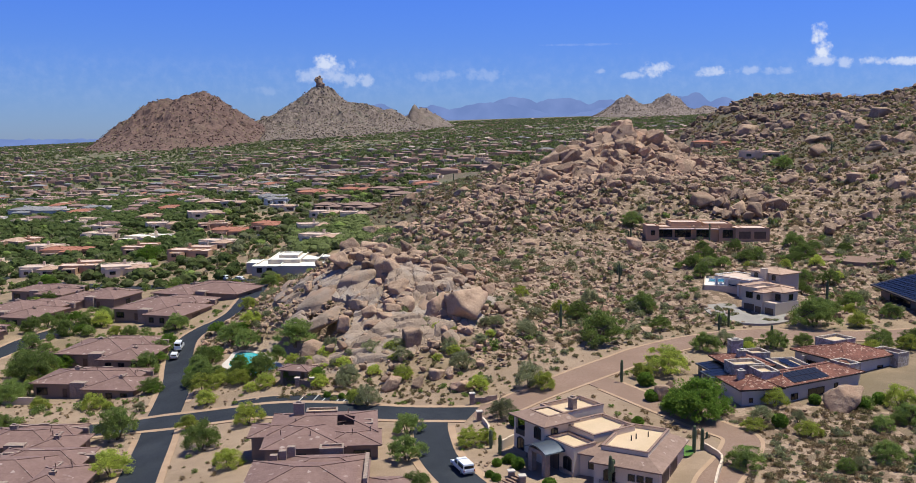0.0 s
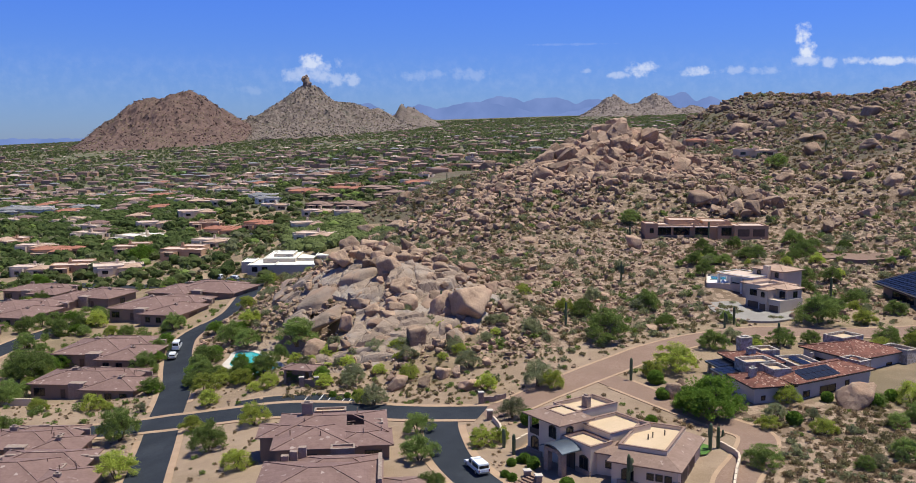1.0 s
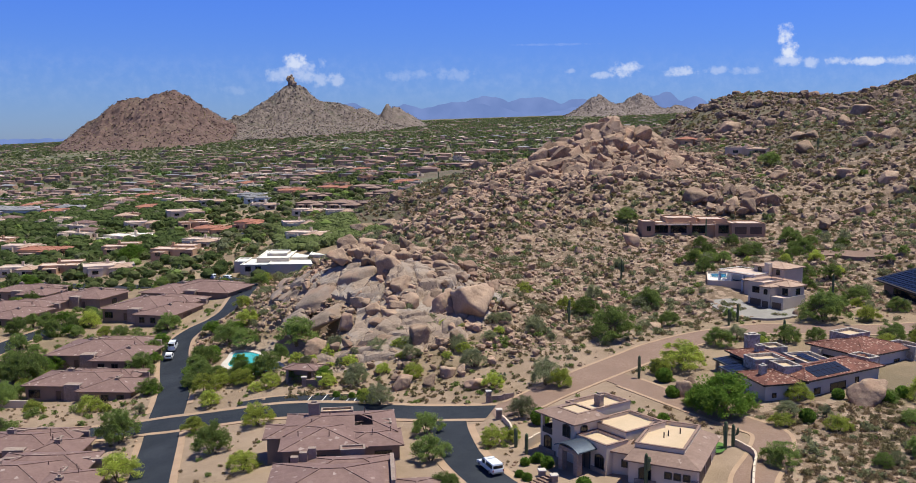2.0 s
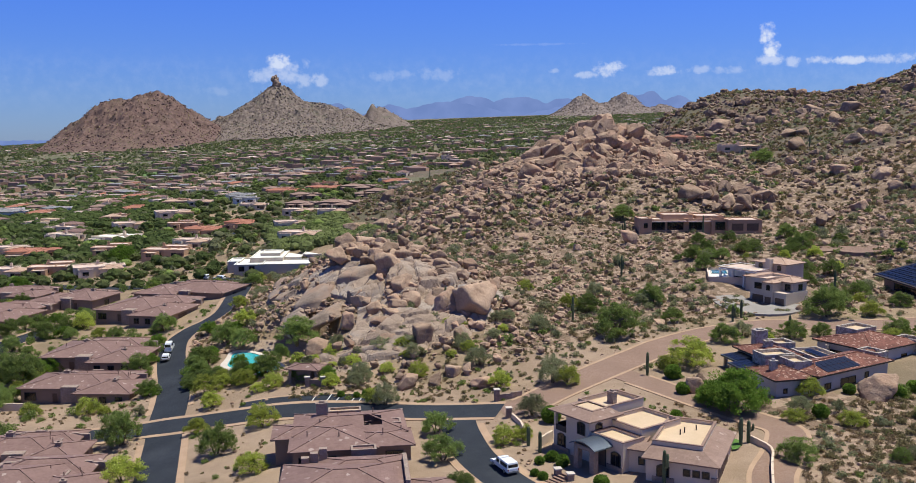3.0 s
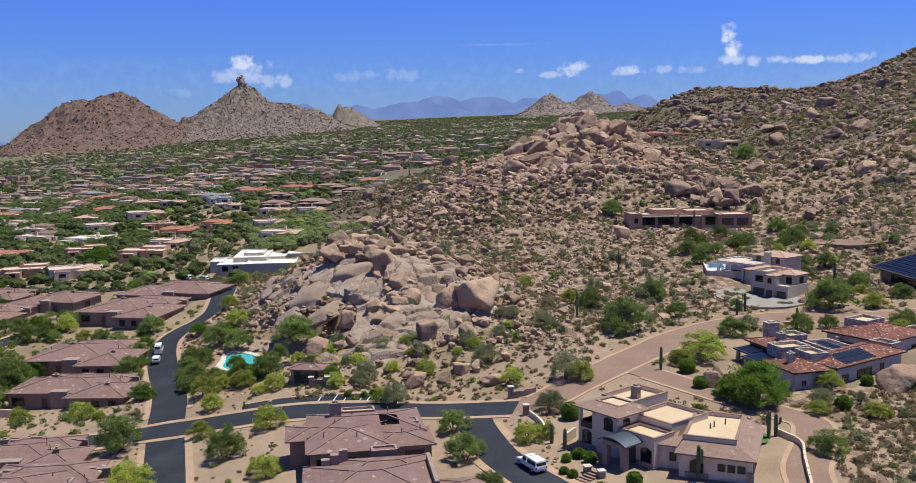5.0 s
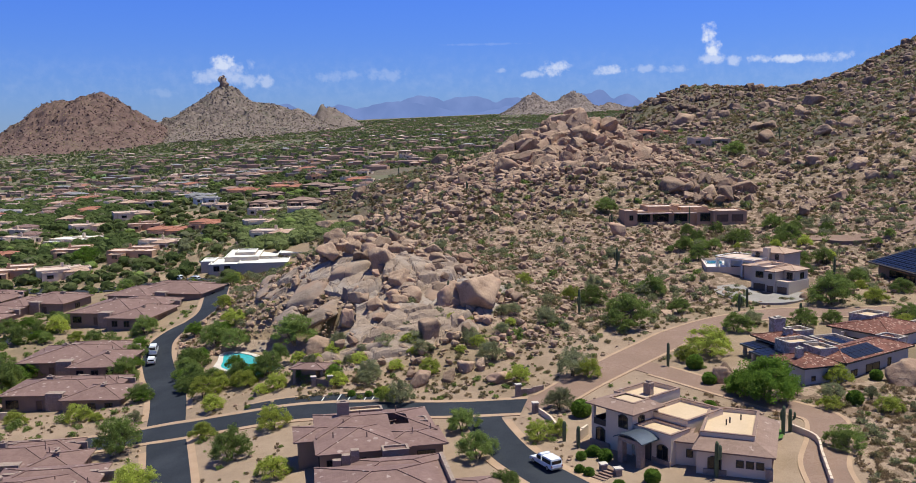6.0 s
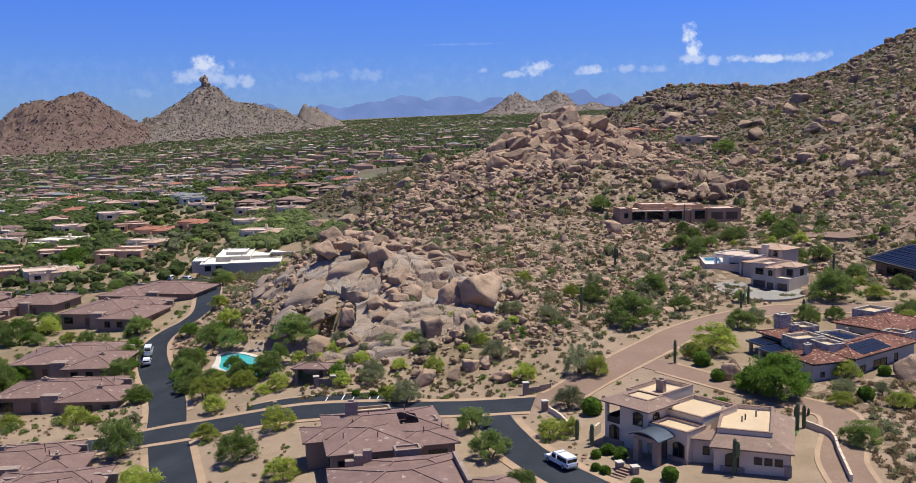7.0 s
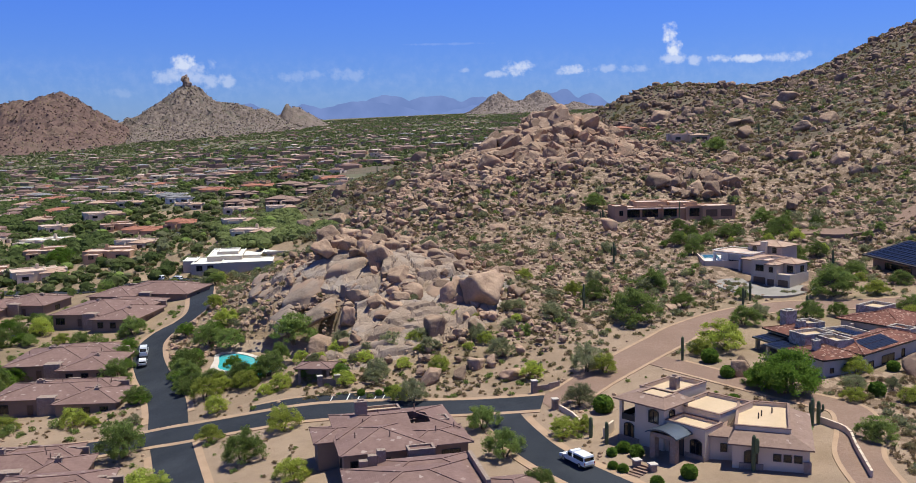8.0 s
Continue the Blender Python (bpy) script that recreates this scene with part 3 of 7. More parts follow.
def box(bm, x0, y0, z0, x1, y1, z1, m=None):
    """A box between two corners, in a bmesh."""
    r = bmesh.ops.create_cube(bm, size=1.0, matrix=Matrix.Translation(((x0 + x1) / 2, (y0 + y1) / 2, (z0 + z1) / 2)) @ Matrix.Diagonal((abs(x1 - x0), abs(y1 - y0), abs(z1 - z0), 1)))
    if m is not None:
        bmesh.ops.transform(bm, matrix=m, verts=r["verts"])
    return r["verts"]


def poly(bm, pts):
    return bm.faces.new([bm.verts.new(p) for p in pts])


def wall_part(house, x0, y0, x1, y1, z0, z1, mat, thick=0.3):
    """The outer walls of a block, with thickness, open above."""
    bm = bmesh.new()
    box(bm, x0, y0, z0, x1, y0 + thick, z1)
    box(bm, x0, y1 - thick, z0, x1, y1, z1)
    box(bm, x0, y0 + thick, z0, x0 + thick, y1 - thick, z1)
    box(bm, x1 - thick, y0 + thick, z0, x1, y1 - thick, z1)
    return part("wall", bm, mat, house)


def hip_part(house, x0, y0, x1, y1, z, pitch, mat, over=0.7, fascia=trim_brown, thick=0.22):
    """A hipped roof with a fascia, its ridge along the longer side, and raised ridge caps."""
    x0, y0, x1, y1 = x0 - over, y0 - over, x1 + over, y1 + over
    w, d = x1 - x0, y1 - y0
    half = min(w, d) / 2
    top = z + thick + half * pitch
    if w >= d:
        r0, r1 = (x0 + half, (y0 + y1) / 2, top), (x1 - half, (y0 + y1) / 2, top)
    else:
        r0, r1 = ((x0 + x1) / 2, y0 + half, top), ((x0 + x1) / 2, y1 - half, top)
    e = [(x0, y0), (x1, y0), (x1, y1), (x0, y1)]
    bm = bmesh.new()
    lo = [bm.verts.new((*p, z)) for p in e]
    hi = [bm.verts.new((*p, z + thick)) for p in e]
    a, b = bm.verts.new(r0), bm.verts.new(r1)
    if w >= d:
        faces = [(hi[0], hi[1], b, a), (hi[1], hi[2], b), (hi[2], hi[3], a, b), (hi[3], hi[0], a)]
    else:
        faces = [(hi[0], hi[1], a), (hi[1], hi[2], b, a), (hi[2], hi[3], b), (hi[3], hi[0], a, b)]
    for f in faces:
        bm.faces.new(f)
    for i in range(4):
        bm.faces.new((lo[i], lo[(i + 1) % 4], hi[(i + 1) % 4], hi[i])).material_index = 1
    bm.faces.new(lo[::-1]).material_index = 1
    roof = part("roof", bm, [mat, fascia], house)
    bm = bmesh.new()
    ends = [r0, r1]
    lines = [(r0, r1)] + [((*p, z + thick), ends[0] if ((p[0] < (x0 + x1) / 2) if w >= d else (p[1] < (y0 + y1) / 2)) else ends[1]) for p in e]
    for p, q in lines:
        p, q = Vector(p), Vector(q)
        if (q - p).length < 0.5:
            continue
        rot = (q - p).to_track_quat("X", "Z").to_matrix().to_4x4()
        box(bm, 0, -0.13, -0.03, (q - p).length, 0.13, 0.09, Matrix.Translation(p) @ rot)
    part("ridge_cap", bm, mat, roof)
    return roof


def cut_hole(ob, x0, y0, x1, y1, z0, z1):
    """Cuts an upright shaft through a part."""
    bm = bmesh.new()
    box(bm, x0, y0, z0, x1, y1, z1)
    tool = part("cutter", bm, stucco_brown, None)
    tool.matrix_world = ob.parent.matrix_basis
    mod = ob.modifiers.new("cut", "BOOLEAN")
    mod.operation, mod.object, mod.solver = "DIFFERENCE", tool, "EXACT"
    graph = bpy.context.evaluated_depsgraph_get()
    me = bpy.data.meshes.new_from_object(ob.evaluated_get(graph))
    ob.modifiers.clear()
    ob.data = me
    bpy.data.objects.remove(tool)


def flat_part(house, x0, y0, x1, y1, z, deck, coping, parapet=0.45, thick=0.3):
    """A flat roof deck behind a parapet with a coping."""
    bm = bmesh.new()
    box(bm, x0 + thick, y0 + thick, z - 0.3, x1 - thick, y1 - thick, z)
    roof = part("roof", bm, deck, house)
    bm = bmesh.new()
    t, o = thick + 0.05, 0.06
    zz = z + parapet
    box(bm, x0 - o, y0 - o, zz, x1 + o, y0 + t, zz + 0.1)
    box(bm, x0 - o, y1 - t, zz, x1 + o, y1 + o, zz + 0.1)
    box(bm, x0 - o, y0 + t, zz, x0 + t, y1 - t, zz + 0.1)
    box(bm, x1 - t, y0 + t, zz, x1 + o, y1 - t, zz + 0.1)
    part("coping", bm, coping, roof)
    return roof


def skirt_part(house, outer, inner, z0, z1, mat, over=0.6):
    """A tiled skirt roof from the eaves up to a flat part within."""
    x0, y0, x1, y1 = outer[0] - over, outer[1] - over, outer[2] + over, outer[3] + over
    a, b, c, d = inner
    bm = bmesh.new()
    lo = [bm.verts.new((*p, z0)) for p in ((x0, y0), (x1, y0), (x1, y1), (x0, y1))]
    ed = [bm.verts.new((*p, z0 + 0.2)) for p in ((x0, y0), (x1, y0), (x1, y1), (x0, y1))]
    hi = [bm.verts.new((*p, z1)) for p in ((a, b), (c, b), (c, d), (a, d))]
    for i in range(4):
        j = (i + 1) % 4
        bm.faces.new((ed[i], ed[j], hi[j], hi[i]))
        bm.faces.new((lo[i], lo[j], ed[j], ed[i])).material_index = 1
    bm.faces.new(lo[::-1]).material_index = 1
    return part("roof", bm, [mat, trim_brown], house)


SIDES = {"s": (0, -1), "n": (0, 1), "w": (-1, 0), "e": (1, 0)}


def opening(house, name, side, x, y, z, w, h, glass=pane_glass, frame_mat=trim_dark, arch=False, mullions=1):
    """A window or door set on a wall face: a proud frame round recessed panes. side: the way it faces."""
    sx, sy = SIDES[side]
    m = Matrix.Translation((x, y, z)) @ Matrix.Rotation(math.atan2(sx, -sy), 4, "Z")
    rise = w * 0.22 if arch else 0.0
    n = 10 if arch else 1

    def outline(g):
        pts = [(-w / 2 - g, -g if name == "window" else 0), (w / 2 + g, -g if name == "window" else 0)]
        for i in range(n + 1):
            u = 1 - 2 * i / n
            pts.append((u * (w / 2 + g), h + g + rise * (1 - u * u)))
        return pts

    bm = bmesh.new()
    outer, inner = outline(0.12), outline(0.0)
    k = len(outer)
    f0 = [bm.verts.new((px, -0.10, pz)) for px, pz in outer]
    f1 = [bm.verts.new((px, -0.10, pz)) for px, pz in inner]
    b0 = [bm.verts.new((px, 0.02, pz)) for px, pz in outer]
    b1 = [bm.verts.new((px, 0.02, pz)) for px, pz in inner]
    for i in range(k):
        j = (i + 1) % k
        bm.faces.new((f0[i], f0[j], f1[j], f1[i]))
        bm.faces.new((f0[j], f0[i], b0[i], b0[j]))
        bm.faces.new((f1[i], f1[j], b1[j], b1[i]))
    for q in range(1, mullions + 1):
        px = -w / 2 + q * w / (mullions + 1)
        box(bm, px - 0.04, -0.08, 0.0, px + 0.04, -0.02, h)
    bmesh.ops.transform(bm, matrix=m, verts=bm.verts)
    win = part(name, bm, frame_mat, house)
    bm = bmesh.new()
    poly(bm, [(px, -0.035, pz) for px, pz in inner])
    bmesh.ops.transform(bm, matrix=m, verts=bm.verts)
    part("pane" if glass is pane_glass else "leaf", bm, glass, win)
    return win


def chimney(house, x, y, z0, z1, w, d, mat, cap=True):
    bm = bmesh.new()
    box(bm, x - w / 2, y - d / 2, z0, x + w / 2, y + d / 2, z1)
    c = part("chimney", bm, mat, house)
    if cap:
        bm = bmesh.new()
        box(bm, x - w / 2 - 0.1, y - d / 2 - 0.1, z1, x + w / 2 + 0.1, y + d / 2 + 0.1, z1 + 0.12)
        box(bm, x - w / 4, y - d / 4, z1 + 0.12, x + w / 4, y + d / 4, z1 + 0.4)
        part("cap", bm, mat, c)
    return c


def thing(name, label, category, x, y, z, rz=0.0, group=""):
    ob = new(name)
    ob.matrix_basis = pose(x, y, z, 0, 0, rz)
    return tagged(ob, label, category, group)


def claim(ob, x0, y0, x1, y1):
    """Keeps plants off the ground that a house stands on."""
    c = [ob.matrix_basis @ Vector((x, y, 0)) for x in (x0, x1) for y in (y0, y1)]
    FOOT.append((min(p.x for p in c), min(p.y for p in c), max(p.x for p in c), max(p.y for p in c)))


def patio_home(cx, cy, rz, w, d, seed, mirror=1, base=None):
    """A low home with rose tile hips over brown stucco, stone chimney, stone screens and small flat roofs."""
    rnd = random.Random(seed)
    z = float(height(cx, cy)) if base is None else base
    h = thing("house", "low house with rose-brown tile hip roofs and brown stucco walls", "house", cx, cy, z, rz, "tile-roofed homes along the road")
    claim(h, -w / 2, -d / 2, w / 2, d / 2)
    s = mirror

    def blk(x0, y0, x1, y1, e, pitch=0.24, over=0.75):
        x0, x1 = sorted((x0 * s, x1 * s))
        wall_part(h, x0, y0, x1, y1, -3.0, e, stucco_brown)
        hip_part(h, x0, y0, x1, y1, e, pitch, rose_tile, over)
        return x0, y0, x1, y1

    a = blk(-w * 0.5, -d * 0.34, w * 0.26, d * 0.34, 3.3, 0.22)
    b = blk(w * 0.04, -d * 0.5, w * 0.5, d * 0.12, 3.0, 0.24)
    c = blk(-w * 0.30, d * 0.10, w * 0.34, d * 0.5, 3.15, 0.24)
    # small flat roofs with stone parapets, a chimney and a stone screen
    x0, x1 = sorted((w * 0.10 * s, w * 0.24 * s))
    wall_part(h, x0, d * 0.02, x1, d * 0.12, -1, 3.9, ledge_stone, 0.25)
    flat_part(h, x0, d * 0.02, x1, d * 0.12, 3.6, deck_white, ledge_stone, 0.3, 0.25)
    chimney(h, -w * 0.22 * s, d * 0.06, 3, 5.6, 1.3, 1.0, ledge_stone)
    chimney(h, w * 0.30 * s, -d * 0.22, 3, 5.0, 0.9, 0.9, ledge_stone)
    bm = bmesh.new()
    box(bm, -w * 0.06 * s - 1.9, -d * 0.40, -3, -w * 0.06 * s + 1.9, -d * 0.28, 4.0)
    part("stone_pier", bm, ledge_stone, h)
    bm = bmesh.new()
    for i in range(9):
        hgt = 4.6 - abs(i - 4) * 0.22
        box(bm, (-w * 0.42 + i * w * 0.1) * s - w * 0.05, d * 0.30, 2.0, (-w * 0.42 + i * w * 0.1) * s + w * 0.05 - 0.03, d * 0.335, hgt)
    part("stone_screen", bm, ledge_stone, h)
    for k in range(3):
        opening(h, "window", "s", b[0] + (b[2] - b[0]) * (0.2 + 0.3 * k), b[1], 0.7, 1.5, 1.5)
    opening(h, "window", "s", a[0] + 2.2, a[1], 0.6, 2.6, 1.7)
    side, gx = ("e", max(b[2], b[0])) if s > 0 else ("w", min(b[0], b[2]))
    opening(h, "garage_door", side, gx, (b[1] + b[3]) / 2, 0.0, 4.9, 2.3, garage_wood, trim_brown, mullions=0)
    opening(h, "door", "s", -w * 0.2 * s, -d * 0.34, 0.0, 1.2, 2.2, garage_wood, trim_brown, mullions=0)
    opening(h, "window", "w" if s > 0 else "e", a[0] if s > 0 else a[2], (a[1] + a[3]) / 2, 0.6, 2.2, 1.6)
    for k in range(6):
        px, py = rnd.uniform(-w * 0.42, w * 0.40) * s, rnd.uniform(-d * 0.1, d * 0.2)
        bm = bmesh.new()
        bmesh.ops.create_cone(bm, cap_ends=True, segments=8, radius1=0.09, radius2=0.09, depth=0.9, matrix=Matrix.Translation((px, py, 4.6)))
        part("vent_pipe", bm, trim_brown, h)
    return h


HOMES = [  # centre, turn, width, depth, mirror
    (-102, 212.5, -3, 27, 19, 1), (-109.5, 242, -2, 26, 27, 1), (-111.5, 288, -12, 27, 32, 1), (-107, 319, -14, 31, 27, -1),
    (-164, 296, -12, 26, 30, 1), (-149, 321, -14, 22, 24, -1), (-93, 164, 3, 20, 16, 1), (-83.5, 142, 4, 24, 22, 1),
    (-163, 258, -10, 22, 16, 1), (-176, 335, -10, 24, 20, 1),
]
for n, (x, y, rz, w, d, s) in enumerate(HOMES):
    patio_home(x, y, rz, w, d, 20 + n, s)

# the near home with an open court in its roof
h = thing("house", "rose-brown tile hip roofs round a small open court", "house", -33, 146.5, 7.7, 8, "tile-roofed homes along the road")
claim(h, -13, -13, 12, 12)
roofs = []
for x0, y0, x1, y1, e in ((-8.2, -9.4, 4.4, 3.0, 3.3), (-7.8, -2.6, 9.6, 8.2, 3.5), (1.4, -8.4, 10.2, -1.4, 3.2), (-11.2, -2.4, -3, 4.0, 3.1)):
    wall_part(h, x0, y0, x1, y1, -4, e, stucco_brown)
    roofs.append(hip_part(h, x0, y0, x1, y1, e, 0.2, rose_tile, 0.7))
court = (3.2, -0.7, 6.2, 3.2)
for r in roofs[:3]:
    cut_hole(r, *court, 1.0, 9.0)
for a in ((court[0] - 0.2, court[1] - 0.2, court[2] + 0.2, court[1]), (court[0] - 0.2, court[3], court[2] + 0.2, court[3] + 0.2),
          (court[0] - 0.2, court[1], court[0], court[3]), (court[2], court[1], court[2] + 0.2, court[3])):
    bm = bmesh.new()
    box(bm, a[0], a[1], -0.5, a[2], a[3], 4.0)
    part("court_wall", bm, stucco_brown, h)
bm = bmesh.new()
box(bm, court[0], court[1], -0.6, court[2], court[3], 0.0)
part("court_floor", bm, pavers, h)
for x0, y0, x1, y1, t, st in ((6.6, 0.2, 9.4, 2.6, 3.8, deck_white), (-2.6, 7.6, 3.0, 9.9, 3.9, deck_sand), (0.8, -11.4, 4.6, -9.2, 3.5, deck_sand)):
    wall_part(h, x0, y0, x1, y1, -1, t + 0.3, ledge_stone, 0.25)
    flat_part(h, x0, y0, x1, y1, t, st, ledge_stone, 0.3, 0.25)
chimney(h, -3.7, 5.1, 3.3, 6.6, 1.9, 1.0, ledge_stone)
for wx in (-6.2, -2.6):
    opening(h, "window", "s", wx, -9.4, 0.5, 2.0, 1.8)
opening(h, "window", "s", 7.6, -8.4, 0.5, 2.6, 1.8)
opening(h, "door", "w", -8.2, -6, -0.4, 1.6, 2.5, pane_glass)
for px, py in ((-6, -5), (-1, -6), (6, -5.5), (-4, 1.0), (-1, 5), (5, 6), (9, -4.5)):
    bm = bmesh.new()
    bmesh.ops.create_cone(bm, cap_ends=True, segments=8, radius1=0.09, radius2=0.09, depth=0.9, matrix=Matrix.Translation((px, py, 4.7)))
    part("vent_pipe", bm, trim_brown, h)

h = thing("house", "rose-brown tile hip roofs with stepped stone parapet walls", "house", -30, 126.5, 7.8, 6, "tile-roofed homes along the road")
claim(h, -10, -10, 16, 8)
for x0, y0, x1, y1, e in ((-9, -9, 8, 4.5, 3.1), (-4, 0, 7.5, 7, 3.0), (8.5, -10, 14.5, -2.5, 2.8)):
    wall_part(h, x0, y0, x1, y1, -4, e, stucco_brown)
    hip_part(h, x0, y0, x1, y1, e, 0.23, rose_tile, 0.7)
for i, (x, y) in enumerate(((-6.5, 5.4), (-5.2, 6.0), (-3.9, 6.6))):
    bm = bmesh.new()
    box(bm, x - 0.6, y - 0.5, -1, x + 0.6, y + 0.5, 4.2 + 0.45 * i)
    part("stone_pier", bm, ledge_stone, h)
bm = bmesh.new()
box(bm, 7.9, -6, -2, 8.5, 5, 4.4)
part("stone_pier", bm, ledge_stone, h)
opening(h, "window", "e", 14.5, -6, 0.4, 2.0, 1.6)

# ---- the two-storey villa ----
v = thing("house", "beige stucco villa with sand-coloured flat roofs and arched windows", "house", 3.2, 136.8, 10.5, -54)
claim(v, -5, -4, 14, 15)
claim(v, 8, -4, 26, 18)
wall_part(v, -3.2, -0.6, 4.6, 5.4, -2.5, 3.0, stucco_beige)
wall_part(v, -0.4, -0.6, 4.6, 5.4, 3.0, 6.0, stucco_beige)
skirt_part(v, (-3.2, -0.6, 4.6, 5.4), (-1.4, 1.4, 3.2, 5.0), 6.0, 6.9, brown_tile, 0.7)
flat_part(v, -1.4, 1.4, 3.2, 5.0, 6.75, deck_sand, brown_tile, 0.12)
wall_part(v, -4.0, 5.4, 2.0, 14.2, -2.5, 6.5, stucco_beige)
flat_part(v, -4.0, 5.4, 2.0, 14.2, 5.9, deck_sand, brown_tile, 0.6)
wall_part(v, 4.6, -0.2, 11.1, 4.3, -2.5, 4.4, stucco_beige)
flat_part(v, 4.6, -0.2, 11.1, 4.3, 4.0, deck_sand, brown_tile, 0.4)
wall_part(v, 3.0, 4.3, 10.6, 13.0, -2.5, 5.4, stucco_beige)
flat_part(v, 3.0, 4.3, 10.6, 13.0, 4.9, deck_sand, brown_tile, 0.5)
chimney(v, -0.6, 9.6, 5.8, 7.7, 1.3, 0.9, ledge_stone)
# balcony under the corner of the roof
bm = bmesh.new()
box(bm, -2.9, -0.3, 2.75, -0.1, 5.1, 3.0)
part("balcony", bm, stucco_beige, v)
bm = bmesh.new()
box(bm, -3.2, -0.6, 3.0, -2.75, -0.15, 6.0)
part("balcony_post", bm, stucco_beige, v)
for x0, y0, x1, y1 in ((-3.2, -0.15, -3.05, 5.4), (-2.75, -0.6, -0.4, -0.45)):
    bm = bmesh.new()
    box(bm, x0, y0, 3.0, x1, y1, 3.9)
    part("railing", bm, trim_dark, v)
opening(v, "door", "w", -0.4, 2.4, 3.05, 2.4, 2.2, pane_glass)
# entry porch: stone piers and a curved metal roof
for y in (-3.2,):
    for x in (4.9, 8.2):
        bm = bmesh.new()
        box(bm, x - 0.45, y - 0.45, -2, x + 0.45, y + 0.45, 3.1)
        part("stone_pier", bm, ledge_stone, v)
bm = bmesh.new()
box(bm, 4.5, -3.6, 2.9, 8.6, -2.8, 3.5)
part("lintel", bm, ledge_stone, v)
bm = bmesh.new()
prev = None
for i in range(13):
    u = -1 + i / 6
    pts = [(6.55 + u * 2.6, -4.1, 3.5 + 0.75 * (1 - u * u)), (6.55 + u * 2.6, -0.2, 3.5 + 0.75 * (1 - u * u)),
           (6.55 + u * 2.6, -0.2, 3.32 + 0.75 * (1 - u * u)), (6.55 + u * 2.6, -4.1, 3.32 + 0.75 * (1 - u * u))]
    ring = [bm.verts.new(p) for p in pts]
    if prev:
        for k in range(4):
            bm.faces.new((prev[k], prev[(k + 1) % 4], ring[(k + 1) % 4], ring[k]))
    prev = ring
part("porch_roof", bm, blue_metal, v, "curved blue-grey metal roof")
opening(v, "door", "s", 6.55, -0.2, -0.2, 2.2, 2.7, garage_wood, trim_dark, True)
opening(v, "window", "s", 9.7, -0.2, 0.7, 1.7, 1.6, arch=True)
opening(v, "window", "s", 2.9, -0.6, 3.7, 1.5, 1.5, arch=True)
opening(v, "window", "s", -1.4, -0.6, 0.7, 1.6, 1.6, arch=True)
opening(v, "window", "e", 4.6, 1.4, 4.5, 1.2, 0.7, arch=True)
bm = bmesh.new()
box(bm, 8.0, -0.45, -2, 11.2, -0.2, 0.6)
box(bm, -3.3, -0.85, -2, 0.4, -0.6, 0.6)
part("stone_base", bm, ledge_stone, v)

g = thing("house", "beige stucco garage wing with flat sand-coloured roof", "house", 12.4, 125.2, 10.8, -25)
claim(g, -3, -2, 11, 16)
wall_part(g, 0, -0.2, 9.7, 15, -2.5, 2.95, stucco_beige)
wall_part(g, -3.0, 2.2, 1.2, 9.0, -2.5, 3.0, stucco_beige)
skirt_part(g, (0, -0.2, 9.7, 15), (0.2, 2.4, 7.4, 14.6), 2.95, 4.15, brown_tile, 0.6)
skirt_part(g, (-3.0, 2.2, 1.2, 9.0), (-0.9, 4.2, 0.9, 8.6), 3.0, 3.8, brown_tile, 0.5)
wall_part(g, 0.2, 2.4, 7.4, 14.6, 2.9, 4.75, stucco_beige)
flat_part(g, 0.2, 2.4, 7.4, 14.6, 4.2, deck_sand, brown_tile, 0.55)
opening(g, "window", "s", 2.4, -0.2, 0.6, 1.6, 1.3, arch=True)
for x in (5.7, 7.0, 8.3):
    opening(g, "window", "s", x, -0.2, 1.2, 0.8, 0.8, mullions=0)
opening(g, "window", "s", -1.2, 2.2, 1.0, 0.7, 1.0, mullions=0)
for y in (3.6, 8.4):
    opening(g, "garage_door", "e", 9.7, y, -0.4, 3.6, 2.4, garage_wood, trim_brown, mullions=0)
bm = bmesh.new()
box(bm, 0.9, -0.45, -2, 4.0, -0.2, 0.5)
box(bm, 9.0, -0.5, -2, 9.95, 0.1, 1.4)
part("stone_base", bm, ledge_stone, g)
for x, y in ((3.2, 8), (3.6, 9.2), (5, 11)):
    bm = bmesh.new()
    bmesh.ops.create_cone(bm, cap_ends=True, segments=8, radius1=0.1, radius2=0.1, depth=0.9, matrix=Matrix.Translation((x, y, 4.6)))
    part("vent_pipe", bm, trim_dark, g)

# ---- the house with clay tiles and solar panels ----
def solar_panel(house, p, q, r, rows, cols):
    """A field of solar panels spanning the corner p and the sides p-q and p-r; each panel a framed slab."""
    p, q, r = Vector(p), Vector(q), Vector(r)
    du, dv = (q - p) / cols, (r - p) / rows
    n = du.cross(dv).normalized()
    for i in range(cols):
        for j in range(rows):
            o = p + du * (i + 0.03) + dv * (j + 0.03)
            a, b = du * 0.94, dv * 0.94
            bm = bmesh.new()
            lo = [bm.verts.new(o + k) for k in (Vector(), a, a + b, b)]
            hi = [bm.verts.new(o + k + n * 0.05) for k in (Vector(), a, a + b, b)]
            bm.faces.new(hi)
            for k in range(4):
                bm.faces.new((lo[k], lo[(k + 1) % 4], hi[(k + 1) % 4], hi[k]))
            part("solar_panel", bm, solar_cells, house)


